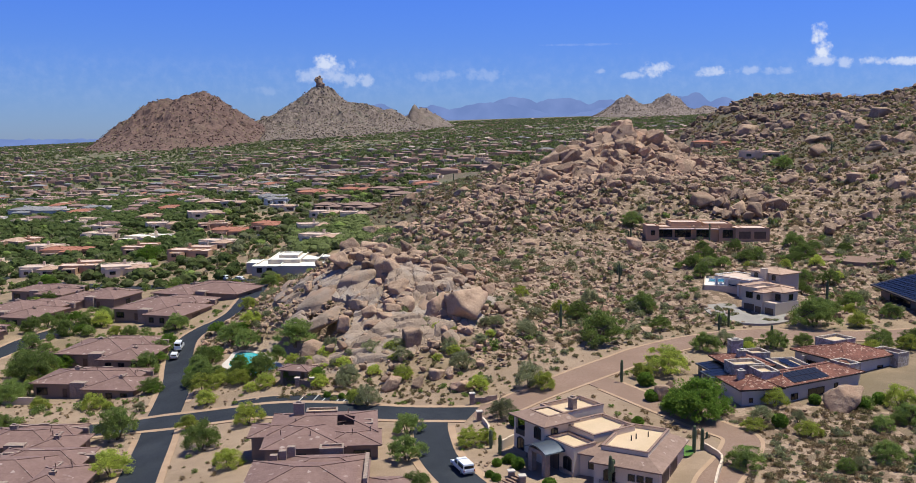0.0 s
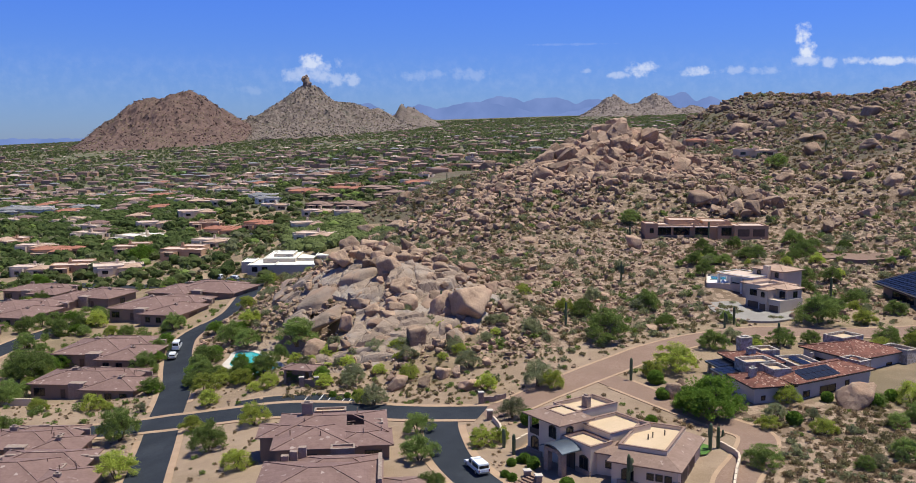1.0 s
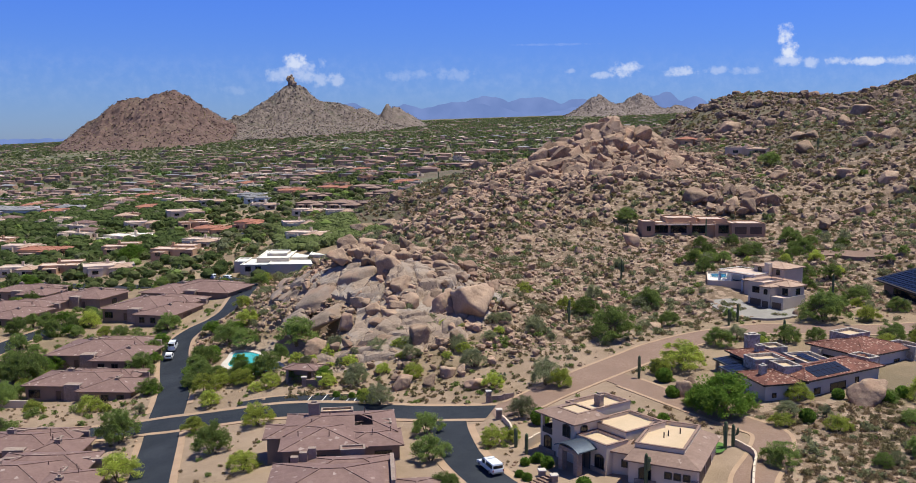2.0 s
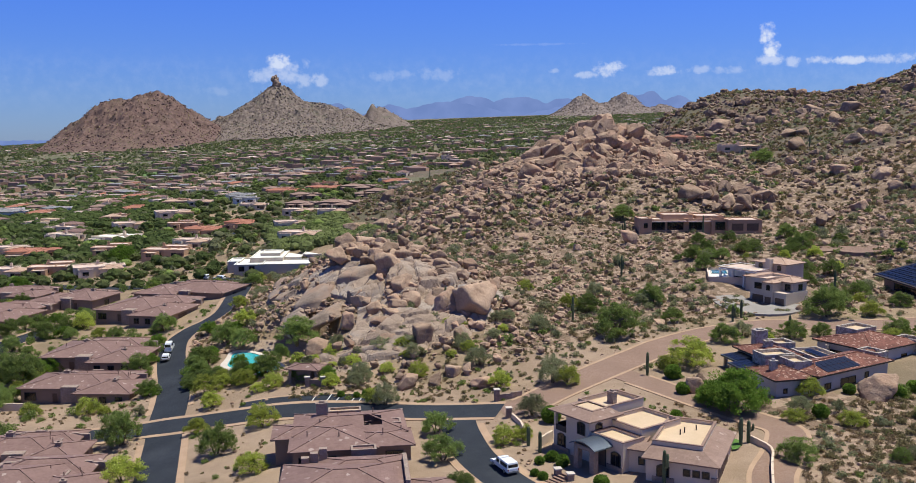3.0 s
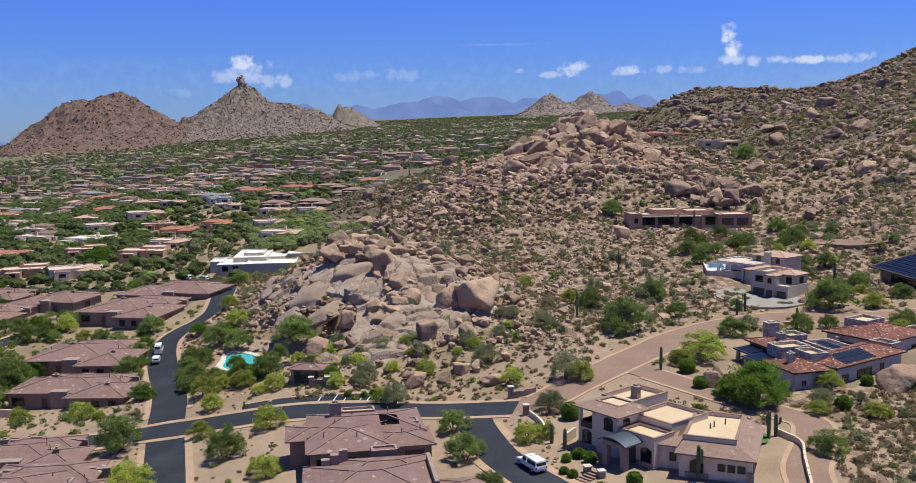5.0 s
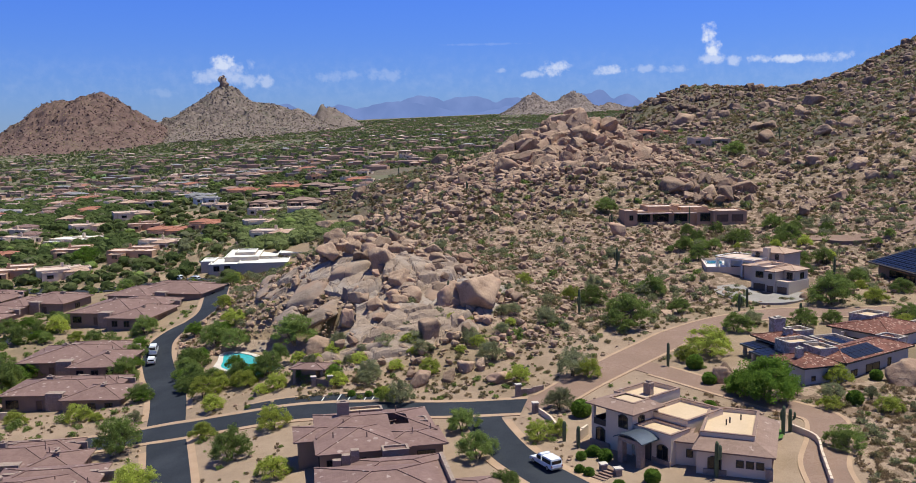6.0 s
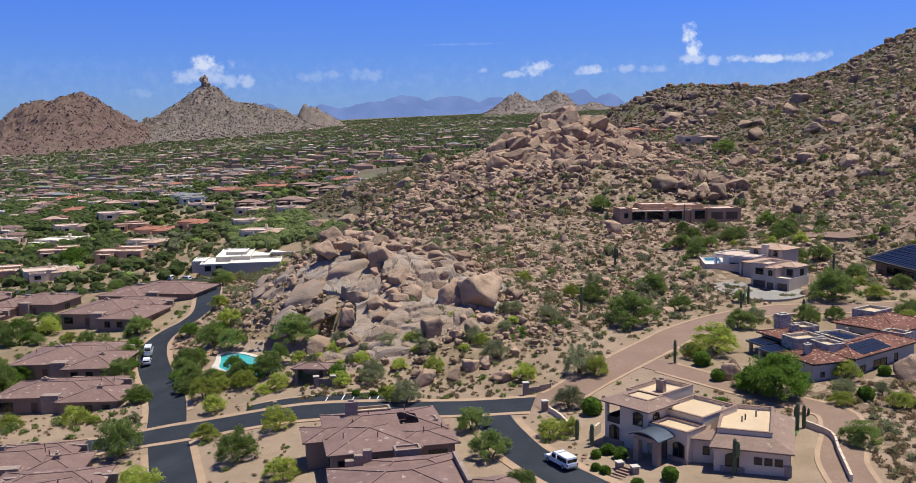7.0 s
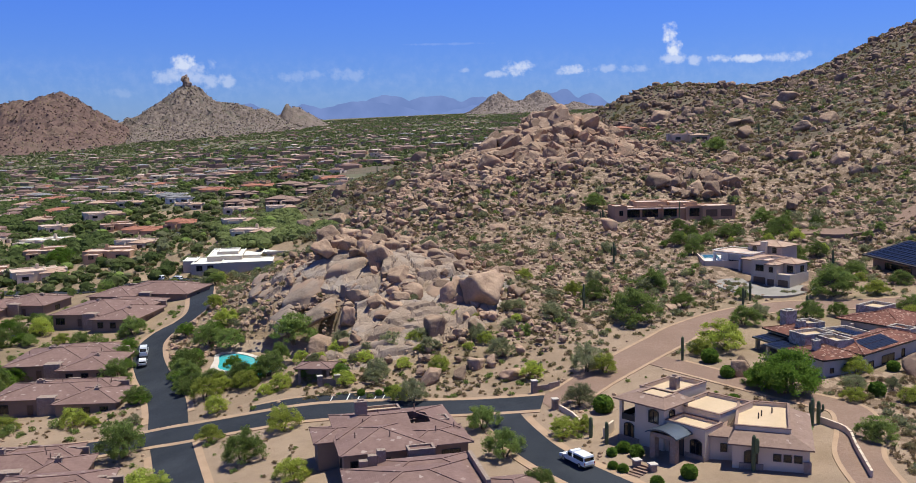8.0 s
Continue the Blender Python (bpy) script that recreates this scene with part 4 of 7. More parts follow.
s = thing("house", "pale grey house with mottled red clay tile roofs and stone parapets", "house", 42.2, 157.6, 12.2, 13)
claim(s, -2, -1, 13, 24)
for x0, y0, x1, y1, e, pit in ((0.8, 0.6, 8.2, 8.8, 3.2, 0.3), (5.4, 12.4, 13.0, 21.5, 4.2, 0.26)):
    wall_part(s, x0, y0, x1, y1, -3, e, stucco_grey)
    hip_part(s, x0, y0, x1, y1, e, pit, clay_tile, 0.8, trim_dark, 0.3)
for x0, y0, x1, y1, e in ((3.4, 8.4, 9.6, 12.8, 5.3), (6.2, 3.6, 10.0, 8.4, 5.0), (12.4, 18.4, 16.5, 22.6, 4.8)):
    wall_part(s, x0, y0, x1, y1, -2, e + 0.5, grey_stone)
    flat_part(s, x0, y0, x1, y1, e, deck_sand, grey_stone, 0.5)
wall_part(s, 15.0, 9.5, 21.0, 17.8, -2, 4.3, stucco_grey)
flat_part(s, 15.0, 9.5, 21.0, 17.8, 3.8, deck_sand, grey_stone, 0.5)
solar_panel(s, (17.0, 10.4, 4.1), (19.0, 10.4, 4.25), (17.0, 17.0, 4.1), 5, 2)
for x, y in ((-0.2, 10.2), (1.9, 20.0), (-0.2, 14.2)):
    bm = bmesh.new()
    box(bm, x - 0.3, y - 0.3, -2, x + 0.3, y + 0.3, 3.0)
    part("patio_post", bm, grey_stone, s)
for x0, y0, x1, y1, zz in ((-0.8, 9.4, 3.4, 14.8, 3.3), (1.2, 14.8, 5.4, 20.8, 3.32)):
    bm = bmesh.new()
    box(bm, x0, y0, 3.0, x1, y1, zz)
    part("patio_roof", bm, blue_metal, s, "dark metal patio roof")
solar_panel(s, (-0.5, 9.8, 3.36), (3.2, 9.8, 3.7), (-0.5, 14.3, 3.36), 3, 3)
solar_panel(s, (1.5, 15.2, 3.38), (5.2, 15.2, 3.75), (1.5, 20.4, 3.38), 3, 3)
chimney(s, 10.2, 21.4, 3, 7.6, 2.6, 1.8, grey_stone)
chimney(s, 2.6, 4.6, 3, 5.8, 1.2, 1.0, grey_stone)
chimney(s, 8.8, 16.2, 4, 6.6, 1.5, 1.2, grey_stone)
for x, wd, hg in ((5.6, 0.6, 1.2), (2.6, 0.6, 0.7)):
    opening(s, "window", "s", x, 0.6, 0.9, wd, hg, mullions=0)

e = thing("house", "pale grey house wing with clay tiles and solar panels", "house", 50.4, 158.7, 12.3, 31)
claim(e, 0, 0, 40, 19)
for x0, y0, x1, y1, top, pit in ((0.6, 0.6, 21.5, 8.4, 3.5, 0.28), (24.0, 5.5, 39.0, 18.2, 4.0, 0.24)):
    wall_part(e, x0, y0, x1, y1, -3, top, stucco_grey)
    hip_part(e, x0, y0, x1, y1, top, pit, clay_tile, 0.8, trim_dark, 0.3)
for x0, y0, x1, y1, top in ((21.0, 2.4, 24.4, 7.0, 4.2), (30.5, 13.6, 37.2, 18.6, 5.6), (37.6, 3.6, 41.0, 9.6, 4.2)):
    wall_part(e, x0, y0, x1, y1, -2, top + 0.5, grey_stone)
    flat_part(e, x0, y0, x1, y1, top, deck_sand, grey_stone, 0.5)
solar_panel(e, (3.2, 0.35, 3.98), (12.8, 0.35, 3.98), (3.2, 3.9, 4.98), 2, 7)
opening(e, "window", "s", 3.6, 0.6, 0.8, 1.6, 1.0)
opening(e, "door", "s", 9.5, 0.6, -0.3, 4.2, 2.4, pane_glass)
opening(e, "window", "s", 15.0, 0.6, 0.4, 0.9, 1.9, mullions=0)
opening(e, "door", "w", 24.0, 12, -0.2, 7.0, 2.8, pane_glass, mullions=3)
opening(e, "window", "s", 34.5, 5.5, 0.6, 1.6, 1.6)
for y in (9.0, 15.0):
    bm = bmesh.new()
    box(bm, 22.6, y - 0.35, -2, 23.3, y + 0.35, 3.7)
    part("patio_post", bm, grey_stone, e)

# ---- the white house with its pool terrace ----
t = thing("house", "white-beige two-storey house with pale flat roofs and garages", "house", 62.6, 232.6, 16.0, -56)
claim(t, -1, -2, 12, 12)
claim(t, -20, 5, -2, 26)
wall_part(t, 0, 0, 4.8, 9, -3, 6.6, stucco_pale)
flat_part(t, 0, 0, 4.8, 9, 6.0, deck_blush, tan_tile, 0.6)
wall_part(t, 4.8, -0.9, 7.4, 3, -3, 5.7, stucco_pale)
hip_part(t, 4.8, -0.9, 7.4, 3, 5.7, 0.3, tan_tile, 0.4)
wall_part(t, 7.4, -0.4, 11.0, 8.6, -3, 3.6, stucco_pale)
wall_part(t, 4.8, 2.8, 10.6, 8.6, -3, 5.9, stucco_pale)
hip_part(t, 4.8, 2.8, 10.6, 8.6, 5.9, 0.3, tan_tile, 0.5)
bm = bmesh.new()
box(bm, 7.5, -0.3, 3.4, 10.9, 2.8, 3.55)
part("balcony_floor", bm, deck_blush, t)
wall_part(t, -7, 7, 4, 15, -3, 5.2, stucco_pale)
hip_part(t, -7, 7, 4, 15, 5.2, 0.25, tan_tile, 0.6)
wall_part(t, -17, 12, -5, 18, -3, 6.4, stucco_white)
flat_part(t, -17.5, 8.6, -5, 18, 6.5, deck_blush, stucco_white, 0.25)
bm = bmesh.new()
box(bm, -17.5, 8.6, 5.9, -5, 12, 6.2)
part("patio_soffit", bm, stucco_white, t)
wall_part(t, -11, 16, -1, 24, -3, 8.0, stucco_pale)
hip_part(t, -11, 16, -1, 24, 8.0, 0.25, tan_tile, 0.6)
chimney(t, -5.5, 15, 4, 9.4, 1.6, 1.3, stucco_pale, False)
for x, y in ((-17.1, 9.0), (-13, 9.0), (-9, 9.0), (-5.4, 9.0)):
    bm = bmesh.new()
    box(bm, x - 0.3, y - 0.3, -3, x + 0.3, y + 0.3, 6.0)
    part("column", bm, stucco_white, t)
opening(t, "garage_door", "s", 2.4, 0, -0.2, 3.4, 2.5, garage_wood, stucco_pale, mullions=0)
opening(t, "garage_door", "s", 6.1, -0.9, -0.2, 1.9, 2.4, garage_wood, stucco_pale, mullions=0)
opening(t, "garage_door", "s", 9.2, -0.4, -0.2, 2.7, 2.4, garage_wood, stucco_pale, mullions=0)
opening(t, "window", "s", 2.4, 0, 3.9, 2.0, 1.4)
opening(t, "window", "s", 6.1, -0.9, 4.0, 0.9, 1.0, arch=True)
opening(t, "window", "s", 9.2, 2.8, 3.8, 1.4, 1.6)
opening(t, "window", "e", 10.6, 6, 3.9, 1.4, 1.4)
opening(t, "door", "s", -11, 12, 0.2, 8, 3.6, pane_glass, mullions=4)
for x in (-9, -6, -3):
    opening(t, "window", "s", x, 16, 6.4, 1.0, 1.1, arch=True)

# ---- flat-roofed desert houses on the slope ----
def pueblo(x, y, z, rz, blocks, label, wall=stucco_adobe, deck=deck_blush, coping=stucco_adobe):
    p = thing("house", label, "house", x, y, z, rz)
    for x0, y0, x1, y1, e in blocks:
        claim(p, x0, y0, x1, y1)
        wall_part(p, x0, y0, x1, y1, -4, e, wall)
        flat_part(p, x0, y0, x1, y1, e - 0.35, deck, coping, 0.3)
    return p


p = pueblo(53, 322, 25.2, -1, [(-0.5, 2, 4, 12, 4.4), (3.5, 3.5, 17, 14, 3.9), (9, 7, 20, 18, 5.3), (17, 3, 26, 15, 4.1), (21, 6, 31, 18, 4.9), (25.5, 2, 34, 14, 3.7), (31, 0, 43, 12, 3.9)],
           "low brown adobe house with blush-coloured flat roofs on the slope")
for x, y, wd in ((6.6, 3.5, 4.6), (12.8, 3.5, 5.6), (20.0, 3.0, 4.6), (28.6, 2.0, 3.4)):
    opening(p, "window", "s", x, y, 0.2, wd, 2.7, mullions=2)
opening(p, "window", "s", 1.8, 2.0, 1.0, 1.2, 1.6)
for x0, x1, y in ((4.0, 16.6, 3.5), (17.2, 25.4, 3.0)):
    bm = bmesh.new()
    box(bm, x0, y - 1.8, 3.05, x1, y - 0.02, 3.4)
    part("patio_roof", bm, deck_blush, p, "flat patio roof with a shaded edge")
for x in (34.2, 39.6):
    opening(p, "garage_door", "s", x, 0, 0.0, 4.2, 2.6, garage_wood, stucco_adobe, mullions=0)
b = thing("house", "house with a broad dark roof covered by blue solar panels", "house", 104, 207, 16.2, 0)
claim(b, 0, 0, 30, 50)
wall_part(b, 1.5, 1, 28, 42, -4, 3.6, stucco_adobe)
bm = bmesh.new()
for f in ([(-0.8, -1, 4.0), (13, -1, 7.6), (13, 44, 7.6), (-0.8, 44, 4.0)], [(13, -1, 7.6), (29, -1, 4.0), (29, 44, 4.0), (13, 44, 7.6)],
          [(-0.8, -1, 3.7), (-0.8, 44, 3.7), (29, 44, 3.7), (29, -1, 3.7)], [(-0.8, -1, 3.7), (-0.8, -1, 4.0), (-0.8, 44, 4.0), (-0.8, 44, 3.7)],
          [(-0.8, -1, 3.7), (29, -1, 3.7), (29, -1, 4.0), (13, -1, 7.6), (-0.8, -1, 4.0)], [(-0.8, 44, 3.7), (-0.8, 44, 4.0), (13, 44, 7.6), (29, 44, 4.0), (29, 44, 3.7)]):
    poly(bm, f)
part("roof", bm, trim_dark, b)
solar_panel(b, (-0.3, 0, 4.19), (-0.3, 43, 4.19), (12.6, 0, 7.55), 7, 22)
opening(b, "door", "w", 1.5, 30, -0.2, 12, 2.8, pane_glass, mullions=5)

# ---- the white-roofed club building ----
c = pueblo(-101, 352, 6.6, 3, [(0, 0, 11, 20, 3.4), (5, 8, 18, 34, 5.0), (8, 16, 16, 28, 5.8), (11, -2, 30, 12, 3.8), (25.5, 14, 36, 32, 5.4), (-4, 8, 1, 20, 3.6), (14, 12, 25, 34, 4.6)],
           "large building with stepped white flat roofs and pale walls", stucco_pale, deck_white, deck_white)
for x in (3, 7, 15, 19, 23):
    opening(c, "window", "s", x, 0, 0.8, 2.0, 1.8)

# ---- rocks ----
def ball(steps):
    """Unit sphere of triangles: points and faces."""
    bm = bmesh.new()
    bmesh.ops.create_icosphere(bm, subdivisions=steps, radius=1.0)
    bm.verts.index_update()
    v = np.array([p.co[:] for p in bm.verts])
    f = np.array([[p.index for p in q.verts] for q in bm.faces])
    bm.free()
    return v, f


def rock_shape(seed, level):
    """A weathered granite block: a solid bounded by jittered joint planes, its edges rounded off, swollen by slow noise."""
    rng = np.random.default_rng(seed)
    d, f = ball({2: 1, 3: 2, 4: 4, 5: 3}[level])
    if level < 4:
        turn, _ = np.linalg.qr(rng.normal(size=(3, 3)))
        d = d @ turn
    sides = np.concatenate([np.eye(3), -np.eye(3)]) + rng.normal(0, 0.34, (6, 3))
    chips = rng.normal(size=(6, 3))
    planes = np.concatenate([sides, chips])
    planes /= np.linalg.norm(planes, axis=1)[:, None]
    far = np.concatenate([rng.uniform(0.68, 1.0, 6), rng.uniform(0.74, 1.1, 6)])
    sharp = {4: rng.uniform(9, 26), 5: rng.uniform(28, 60)}.get(level, 22)
    reach = np.sum((np.maximum(d @ planes.T, 0) / far) ** sharp, 1) ** (-1 / sharp)
    v = d * reach[:, None]
    if level > 3:
        for k in range(7):
            w = rng.normal(size=3) * (2.2 + k * 2.0)
            v *= (1 + (0.024 / (1 + 0.35 * k)) * np.sin(v @ w + rng.uniform(0, 6.3)))[:, None]
    else:
        v *= (1 + rng.uniform(-0.1, 0.08, len(v)))[:, None]
    v /= np.abs(v).max(0)
    return v * 0.5, f


BIG = [np_mesh("boulder", *rock_shape(100 + k, 4), [granite], True) for k in range(22)]
SPIRE = [np_mesh("spire_block", *rock_shape(180 + k, 4), [pale_granite], True) for k in range(6)]
SLAB = [np_mesh("rock_slab", *rock_shape(130 + k, 4), [pale_granite], True) for k in range(8)]
rock_rng = random.Random(7)


def boulder(x, y, w, h, label, group, meshes=BIG, sink=0.22, deep=None, lift=0.0, tilt=26):
    """One boulder bedded in the ground, w wide and h high."""
    ob = new("boulder", rock_rng.choice(meshes))
    d = deep or w * rock_rng.uniform(0.75, 1.1)
    z = float(height(x, y)) + lift + h * (0.5 - sink)
    m = pose(x, y, z, rock_rng.uniform(-tilt, tilt), rock_rng.uniform(-tilt, tilt), rock_rng.uniform(-35, 35) + rock_rng.choice((0, 180)))
    ob.matrix_basis = m @ Matrix.Diagonal((w * 1.1, d * 1.1, h * 1.12, 1))
    return tagged(ob, label, "boulder", group)


# the outcrop behind the pool: x, y, width, height
CROWN = [
    (-46, 263, 6.2, 6.2), (-41, 262, 5.4, 5.2), (-46.4, 252.6, 6.8, 6.2), (-42.2, 256.9, 3.1, 3.0), (-39.7, 255.2, 4.5, 4.0),
    (-39.7, 251.2, 3.1, 1.8), (-36.7, 247.5, 3.6, 3.6), (-32.4, 242.0, 6.3, 6.8), (-33.7, 257.9, 4.4, 2.8), (-29.1, 249.8, 3.9, 4.2),
    (-20.5, 254.7, 6.0, 3.8), (-17.7, 246.4, 3.6, 2.7), (-20.1, 236.9, 5.3, 4.0), (-23.4, 241.1, 2.1, 2.3), (-17.0, 238.9, 2.1, 1.5),
    (-14.6, 250.3, 4.0, 3.6), (-12.8, 239.3, 3.0, 2.1), (-28.5, 231.0, 5.2, 4.6), (-25.4, 231.4, 4.2, 2.5), (-36.0, 234.4, 2.9, 2.6),
]
APRON = [
    (-29.5, 223.6, 3.3, 3.3), (-38.3, 226.8, 5.1, 3.7), (-32.7, 219.5, 4.1, 3.2), (-29.5, 215.2, 5.1, 4.0), (-34.5, 216.4, 2.5, 2.7),
    (-22.1, 201.2, 4.8, 5.3), (-40.4, 216.2, 3.5, 4.9), (-4.2, 234.9, 4.7, 3.2),
    (-1.6, 220.8, 2.8, 3.3), (-29, 264, 4.4, 4.8), (-26.7, 263.1, 2.7, 3.2), (-13.3, 199.4, 3.7, 3.7), (-15.0, 205.8, 3.6, 3.0),
    (-30.6, 203.2, 4.8, 2.6), (-16.9, 199.1, 2.1, 2.1), (-10.0, 206.6, 3.1, 2.1), (-47.7, 241.6, 2.4, 2.0), (-40.5, 224.6, 2.2, 2.0),
]
OUTLIERS = [
    (167.6, 615.0, 15.0, 12.5), (60.8, 157.2, 8.0, 5.8), (45.6, 305.5, 7.2, 6.2), (29.9, 162.6, 4.6, 4.6), (180.4, 504.2, 10.5, 8.4), (108.8, 355.8, 9.8, 6.4),
    (117.0, 321.0, 6.8, 5.4), (92.0, 350.6, 8.4, 5.6), (80.1, 360.7, 9.8, 5.9), (97.9, 349.2, 7.2, 9.6), (129.7, 408.0, 9.6, 6.2),
    (149.5, 382.5, 8.1, 6.5), (136.8, 334.9, 8.1, 4.8), (158.9, 364.9, 7.9, 5.8), (157.2, 347.9, 7.6, 6.0), (163.8, 469.7, 9.8, 7.8),
    (204.7, 518.3, 11.0, 8.0), (236.7, 572.9, 13.8, 8.9), (240.0, 643.9, 16.2, 9.0), (174.9, 511.2, 8.5, 6.4), (71.8, 308.4, 5.5, 5.0),
]
STRAYS = [
    (3.4, 419.7, 9.9, 7.2), (9.6, 321.0, 8.5, 5.5), (-3, 545, 12, 10), (-20.5, 466.3, 9.2, 6.1), (21.4, 423.9, 11.2, 11.2), (46.9, 395.8, 11.5, 9.4),
    (35, 455, 12, 9), (48, 462, 11, 9), (57.9, 410.0, 8.2, 5.5), (-48.7, 471.2, 9.3, 9.3), (-61.7, 427.9, 10.3, 6.9), (-47.9, 433.4, 8.6, 6.3),
    (-13.9, 358.4, 8.1, 4.7), (-15.2, 183.9, 4.3, 3.3), (-18.7, 180.4, 3.8, 2.5), (-9.3, 176.4, 4.9, 2.9), (-12.1, 183.7, 2.5, 3.0),
    (-24.4, 179.8, 3.8, 4.3), (-0.4, 244.0, 4.3, 3.6), (-45.5, 207, 7.0, 4.6), (182.5, 443.4, 9.5, 6.3), (196.7, 444.4, 10.9, 7.0), (31, 166, 3.4, 3.2),
]
for x, y, w, h in CROWN + APRON:
    boulder(x, y, w, h, "weathered pinkish-brown granite boulder on a rock outcrop", "boulders of the outcrop", sink=0.12)
for x, y, w, h, turn in ((-17.1, 215.2, 7.6, 6.0, 24), (-10.2, 214.6, 9.0, 9.0, -32)):
    ob = boulder(x, y, w, h, "great leaning granite boulder on the outcrop", "boulders of the outcrop", sink=0.14, tilt=6)
    ob.matrix_basis = ob.matrix_basis @ Matrix.Rotation(radians(turn), 4, "Y")
# blocks wedged together on the crown and below the two great boulders
for cx, cy, rx, ry, n, lo, hi in ((-24, 249, 16, 9, 26, 2.6, 5.6), (-41, 257, 8, 8, 14, 2.4, 5.0), (-23, 214, 14, 12, 20, 2.0, 5.2), (-4, 222, 6, 10, 12, 1.6, 4.0), (-56, 250, 10, 14, 14, 1.2, 2.8)):
    for k in range(n):
        a, r = rock_rng.uniform(0, 2 * math.pi), rock_rng.random() ** 0.5
        w = lo + (hi - lo) * rock_rng.random() ** 1.5
        boulder(cx + rx * r * math.cos(a), cy + ry * r * math.sin(a), w, w * rock_rng.uniform(0.55, 0.9), "weathered pinkish-brown granite block on a rock outcrop", "boulders of the outcrop", sink=0.12, lift=0.7, tilt=24)
for x, y, w, h in OUTLIERS + STRAYS:
    boulder(x, y, w * 0.9, h * 0.9, "weathered brown granite boulder among desert scrub", "boulders of the slope", sink=0.25)


def rock_slab(x, y, wide, deep, thick, turn, mat_set=SLAB, proud=0.3):
    """A broad sheet of bare granite lying in the slope of the land."""
    ob = new("rock_slab", rock_rng.choice(mat_set))
    z = float(height(x, y))
    up = Vector((float(height(x - 4, y) - height(x + 4, y)) / 8, float(height(x, y - 4) - height(x, y + 4)) / 8, 1.0))
    lean = Vector((0, 0, 1)).rotation_difference(up).to_matrix().to_4x4()
    tip = Matrix.Rotation(radians(rock_rng.uniform(-9, 9)), 4, "X") @ Matrix.Rotation(radians(rock_rng.uniform(-9, 9)), 4, "Y")
    ob.matrix_basis = Matrix.Translation((x, y, z + thick * (proud - 0.5))) @ lean @ tip @ Matrix.Rotation(radians(turn), 4, "Z") @ Matrix.Diagonal((wide, deep, thick, 1))
    return tagged(ob, "broad smooth grey granite slab of the outcrop", "rock", "slabs of the outcrop")


# broad bare slabs: x, y, width, depth, thickness, turn
SHEETS = [
    (-61, 252, 11, 15, 6, 25), (-52, 241, 12, 12, 6, -10), (-64, 261, 8, 11, 5, 35), (-48, 229, 11, 9, 5, 10), (-41, 245, 11, 10, 7, -15), (-56, 233, 8, 10, 5, 30),
    (-24, 231, 11, 9, 7, 12), (-16, 242, 10, 7, 6, -20), (-36, 201, 17, 10, 7, 5), (-26, 206, 9, 8, 6, -12), (-19, 222, 9, 9, 6, 18), (-46, 208, 9, 7, 5, -8),
]
for k in SHEETS:
    rock_slab(*k)


def on_outcrop(x, y):
    """True on the bare rock of the outcrop."""
    return np.hypot((x + 36) / 31, (y - 229) / 38) + 0.15 * value_noise(x, y, 12, 51) < 0.95


def bedrock(x0, y0, x1, y1, step, cells, rise, centre, radii, seed, mat, label):
    """Jointed bedrock that breaks through the soil: blocks of a few sizes, each with its own level and tilt, split by cracks."""
    r = np.random.default_rng(seed)
    x, y = np.meshgrid(np.arange(x0, x1, step), np.arange(y0, y1, step))
    z = height(x, y)
    edge = np.hypot((x - centre[0]) / radii[0], (y - centre[1]) / radii[1]) + 0.22 * value_noise(x, y, 12, seed)
    inside = np.clip((1.0 - edge) / 0.22, 0, 1)
    for size, amp in cells:
        px, py = r.uniform(x0, x1, int((x1 - x0) * (y1 - y0) / size ** 2)), None
        py = r.uniform(y0, y1, len(px))
        level, tx, ty = r.uniform(-0.2, 1, len(px)), r.normal(0, 0.2, len(px)), r.normal(0, 0.2, len(px)) + 0.1
        d1, d2, who = np.full(x.shape, 1e9), np.full(x.shape, 1e9), np.zeros(x.shape, int)
        wx, wy = x + 0.25 * size * value_noise(x, y, size, seed + 5), y + 0.25 * size * value_noise(x, y, size, seed + 6)
        for k in range(len(px)):
            d = np.hypot(wx - px[k], (wy - py[k]) * 1.25)
            nearer = d < d1
            d2 = np.where(nearer, d1, np.minimum(d2, d))
            who = np.where(nearer, k, who)
            d1 = np.where(nearer, d, d1)
        gap = np.clip((d2 - d1) / (0.1 * size), 0, 1) ** 0.6
        z = z + inside * amp * ((level[who] + tx[who] * (x - px[who]) / size + ty[who] * (y - py[who]) / size) * gap - 0.35 * (1 - gap))
    z += inside * rise + (inside - 1) * 1.6 + 0.05 * value_noise(x, y, 1.6, seed + 9)
    by_pool = np.hypot(x - POOL[0], y - POOL[1])
    z = np.where(by_pool < 13, np.minimum(z, POOL_Z - 0.8), np.where(by_pool < 26, np.minimum(z, POOL_Z - 0.8 + (by_pool - 13) * 0.55), z))
    i = np.arange(x.size).reshape(x.shape)
    q = np.stack([i[:-1, :-1], i[:-1, 1:], i[1:, 1:], i[1:, :-1]], -1).reshape(-1, 4)
    o = new("bedrock", np_mesh("bedrock", np.stack([x, y, z], -1).reshape(-1, 3), q, [mat]))
    return tagged(o, label, "rock", kind="structure")


